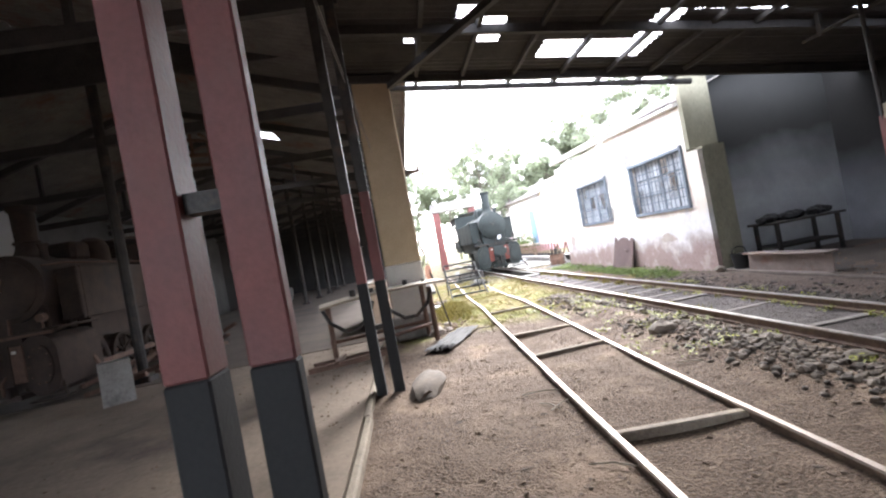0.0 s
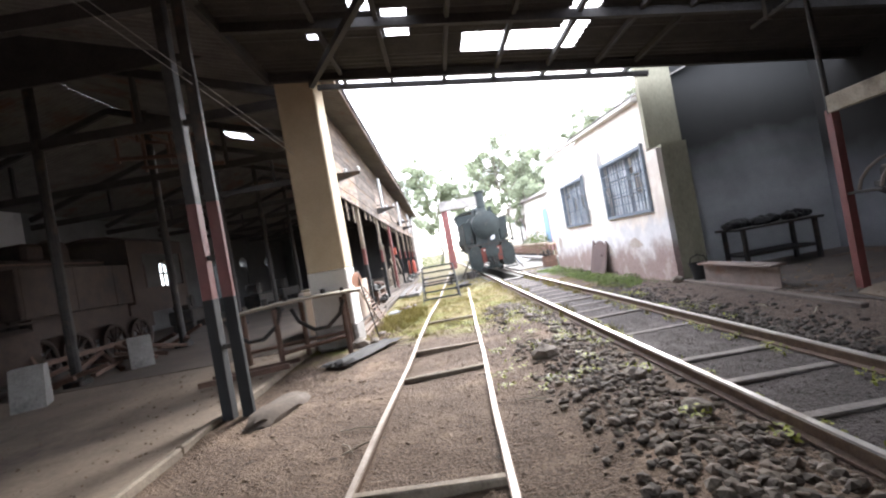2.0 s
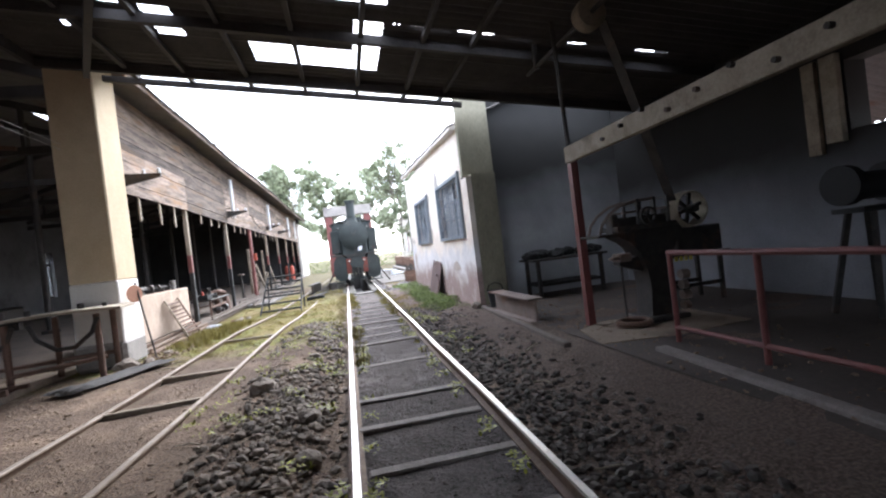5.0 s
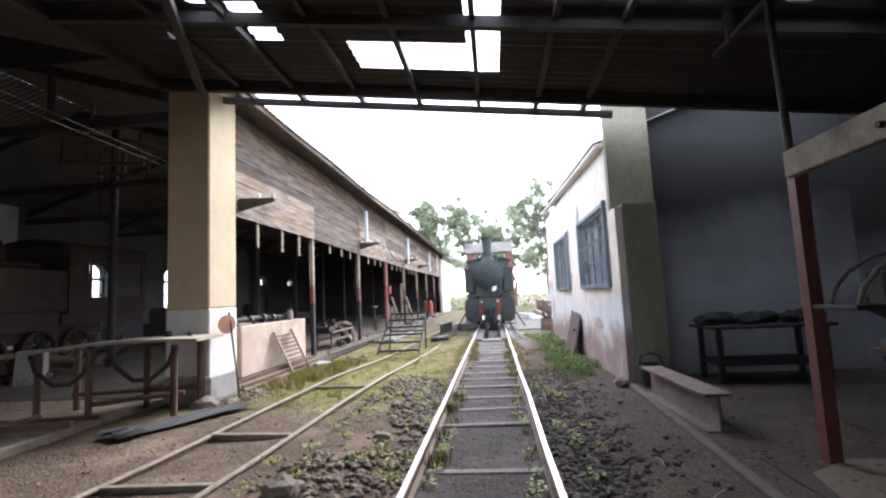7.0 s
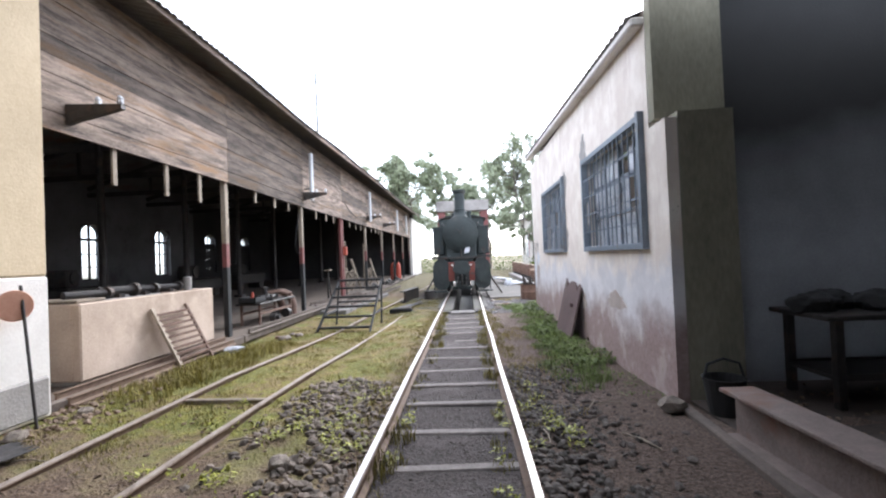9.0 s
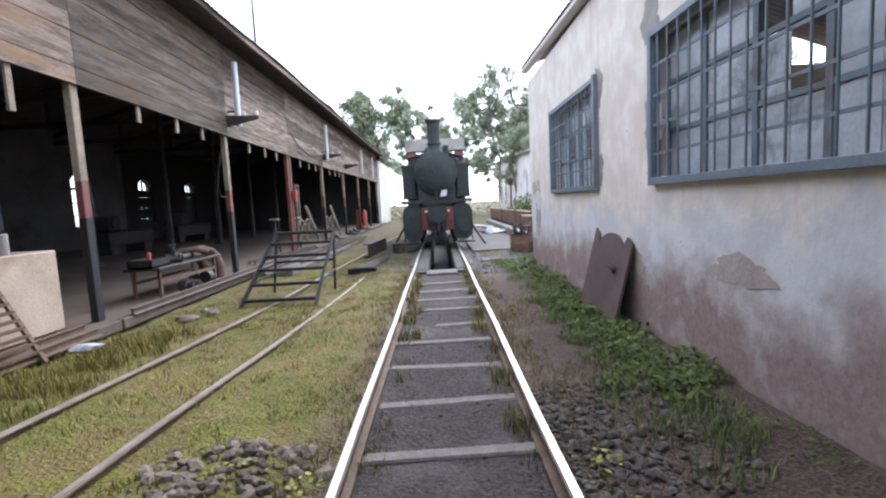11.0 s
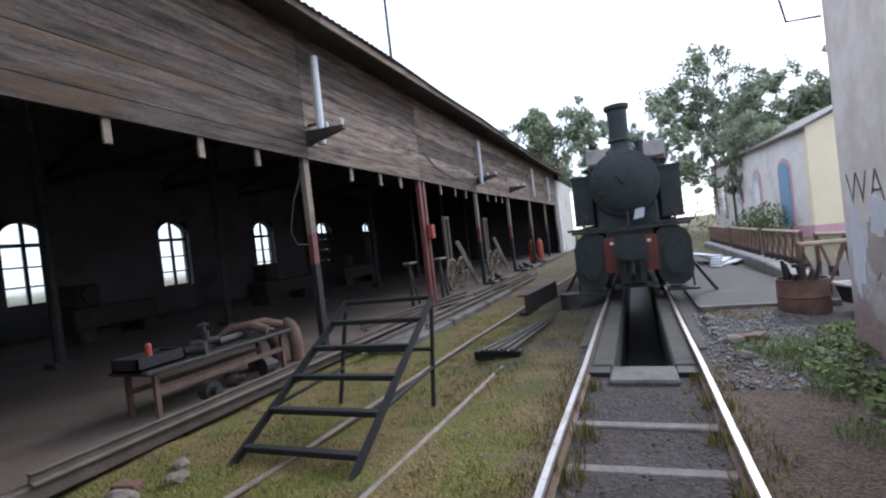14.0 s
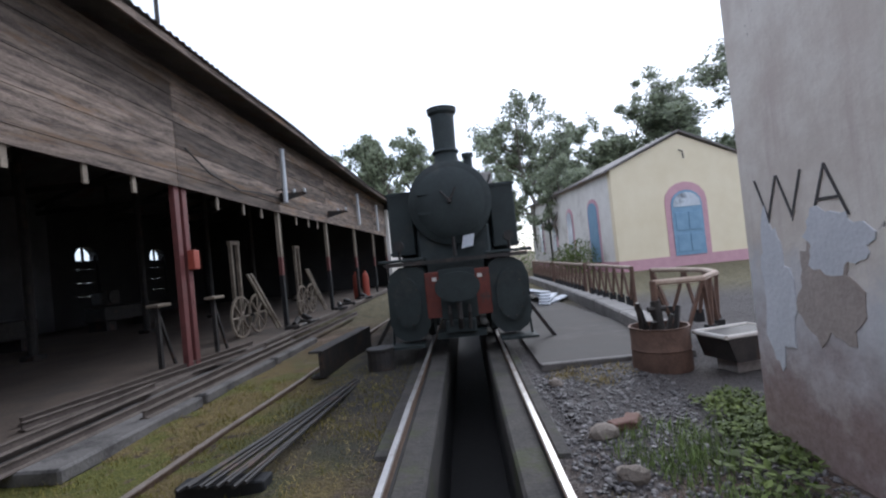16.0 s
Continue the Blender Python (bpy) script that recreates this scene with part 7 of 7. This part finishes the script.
def scatter(name, mat, n, where, smin, smax, label, seed, flat=0.6, level=None):
    """Loose stones: squashed rough polyhedra joined in one sheet."""
    w = random.Random(seed)
    base = []
    for k in range(7):
        b = rock_mesh(50 + k, (1, 0.8, flat), 1)
        base.append(([v.co.copy() for v in b.verts], [[v.index for v in f.verts] for f in b.faces]))
        b.free()
    verts, faces = [], []
    for k in range(n):
        p = where(w)
        if p is None:
            continue
        x, y = p
        s = smin + (smax - smin) * w.random() ** 2.2
        rot = Euler((w.uniform(-0.5, 0.5), w.uniform(-0.5, 0.5), w.uniform(0, 6.28))).to_matrix()
        o = Vector((x, y, (ground_z(x, y) if level is None else level) + s * 0.2 * flat))
        vs, fs = base[w.randint(0, 6)]
        i = len(verts)
        verts += [o + rot @ (v * s) for v in vs]
        faces += [[i + j for j in f] for f in fs]
    me = bpy.data.meshes.new(name)
    me.from_pydata(verts, [], faces)
    me.materials.append(M[mat])
    tagged(new(name, me), label, "stones", kind="stuff")


M["clod"] = island_vary(material("earth_clod", (0.12, 0.082, 0.056), (0.23, 0.163, 0.117), 12, 0.95, 0, 0.4, 50), 0.7, 1.25)
M["cinder"] = island_vary(material("dark_cinder", (0.045, 0.037, 0.032), (0.12, 0.1, 0.088), 12, 0.9, 0, 0.4, 50), 0.5, 1.6)
M["gravel"] = island_vary(material("grey_gravel", (0.05, 0.045, 0.045), (0.17, 0.155, 0.155), 12, 0.55, 0, 0.3, 50), 0.45, 1.5)


def ballast(w):
    y = w.uniform(1.5, 9.8)
    x = w.gauss(-1.0, 0.27)
    return (x, y) if -1.62 < x < -0.57 and noise.noise((x * 1.2, y * 0.7, 9)) > -0.35 else None


def right_side(w):
    y = w.uniform(1.0, 10.5)
    x = 0.57 + abs(w.gauss(0, 0.36))
    return (x, y) if x < 1.65 else None


scatter("ballast", "stone", 4800, ballast, 0.008, 0.055, "grey broken ballast stones beside the rails", 21)
scatter("cinders", "cinder", 5500, right_side, 0.006, 0.045, "dark cinders and broken stones beside the track", 22)
scatter("clods", "clod", 2600, lambda w: (w.uniform(-4.5, -1.0), w.uniform(0.8, 9.5)), 0.003, 0.026, "clods of brown earth and small stones", 23, 0.42)
scatter("gravel", "gravel", 4200, lambda w: (0.62 + w.random() * 1.25, 15.6 + 3.3 * w.random()), 0.008, 0.028, "loose grey gravel in the yard", 24)
scatter("track_grit", "cinder", 1500, lambda w: (w.uniform(-0.45, 0.45), w.uniform(1.0, 15.8)), 0.004, 0.016, "fine grit between the rails", 25)
scatter("rubble", "clod", 420, lambda w: (w.gauss(-3.65, 0.2), w.uniform(8.2, 11.0)), 0.012, 0.05, "brown rubble at the foot of the tank", 26)
scatter("bay_debris", "clod", 700, lambda w: (2.02 + abs(w.gauss(0, 0.9)), w.uniform(1.0, 9.1)), 0.005, 0.03, "crumbs of earth and scrap on the bay floor", 27, 0.6, 0.06)
scatter("floor_debris", "clod", 900, lambda w: (-4.75 - abs(w.gauss(0, 1.4)), w.uniform(0.5, 8.5)), 0.004, 0.022, "crumbs of earth on the workshop floor", 28, 0.6, 0.06)
q = random.Random(77)
for k in range(26):
    x, y, a, l = q.choice((q.uniform(-3.9, -2.9), q.uniform(-1.9, -0.7), q.uniform(0.7, 1.5))), q.uniform(2.2, 9.0), q.uniform(0, 3.14), q.uniform(0.12, 0.34)
    st = thing("stick", (x, y, ground_z(x, y) + 0.012), "pale dry stick lying on the earth", "stick", "loose sticks")
    simple("stick", "timber_pale", st, lambda m: tube(m, [(-l * math.cos(a) / 2, -l * math.sin(a) / 2, 0), (0.012, 0.01, 0.012), (l * math.cos(a) / 2, l * math.sin(a) / 2, 0.004)], 0.006, 5))
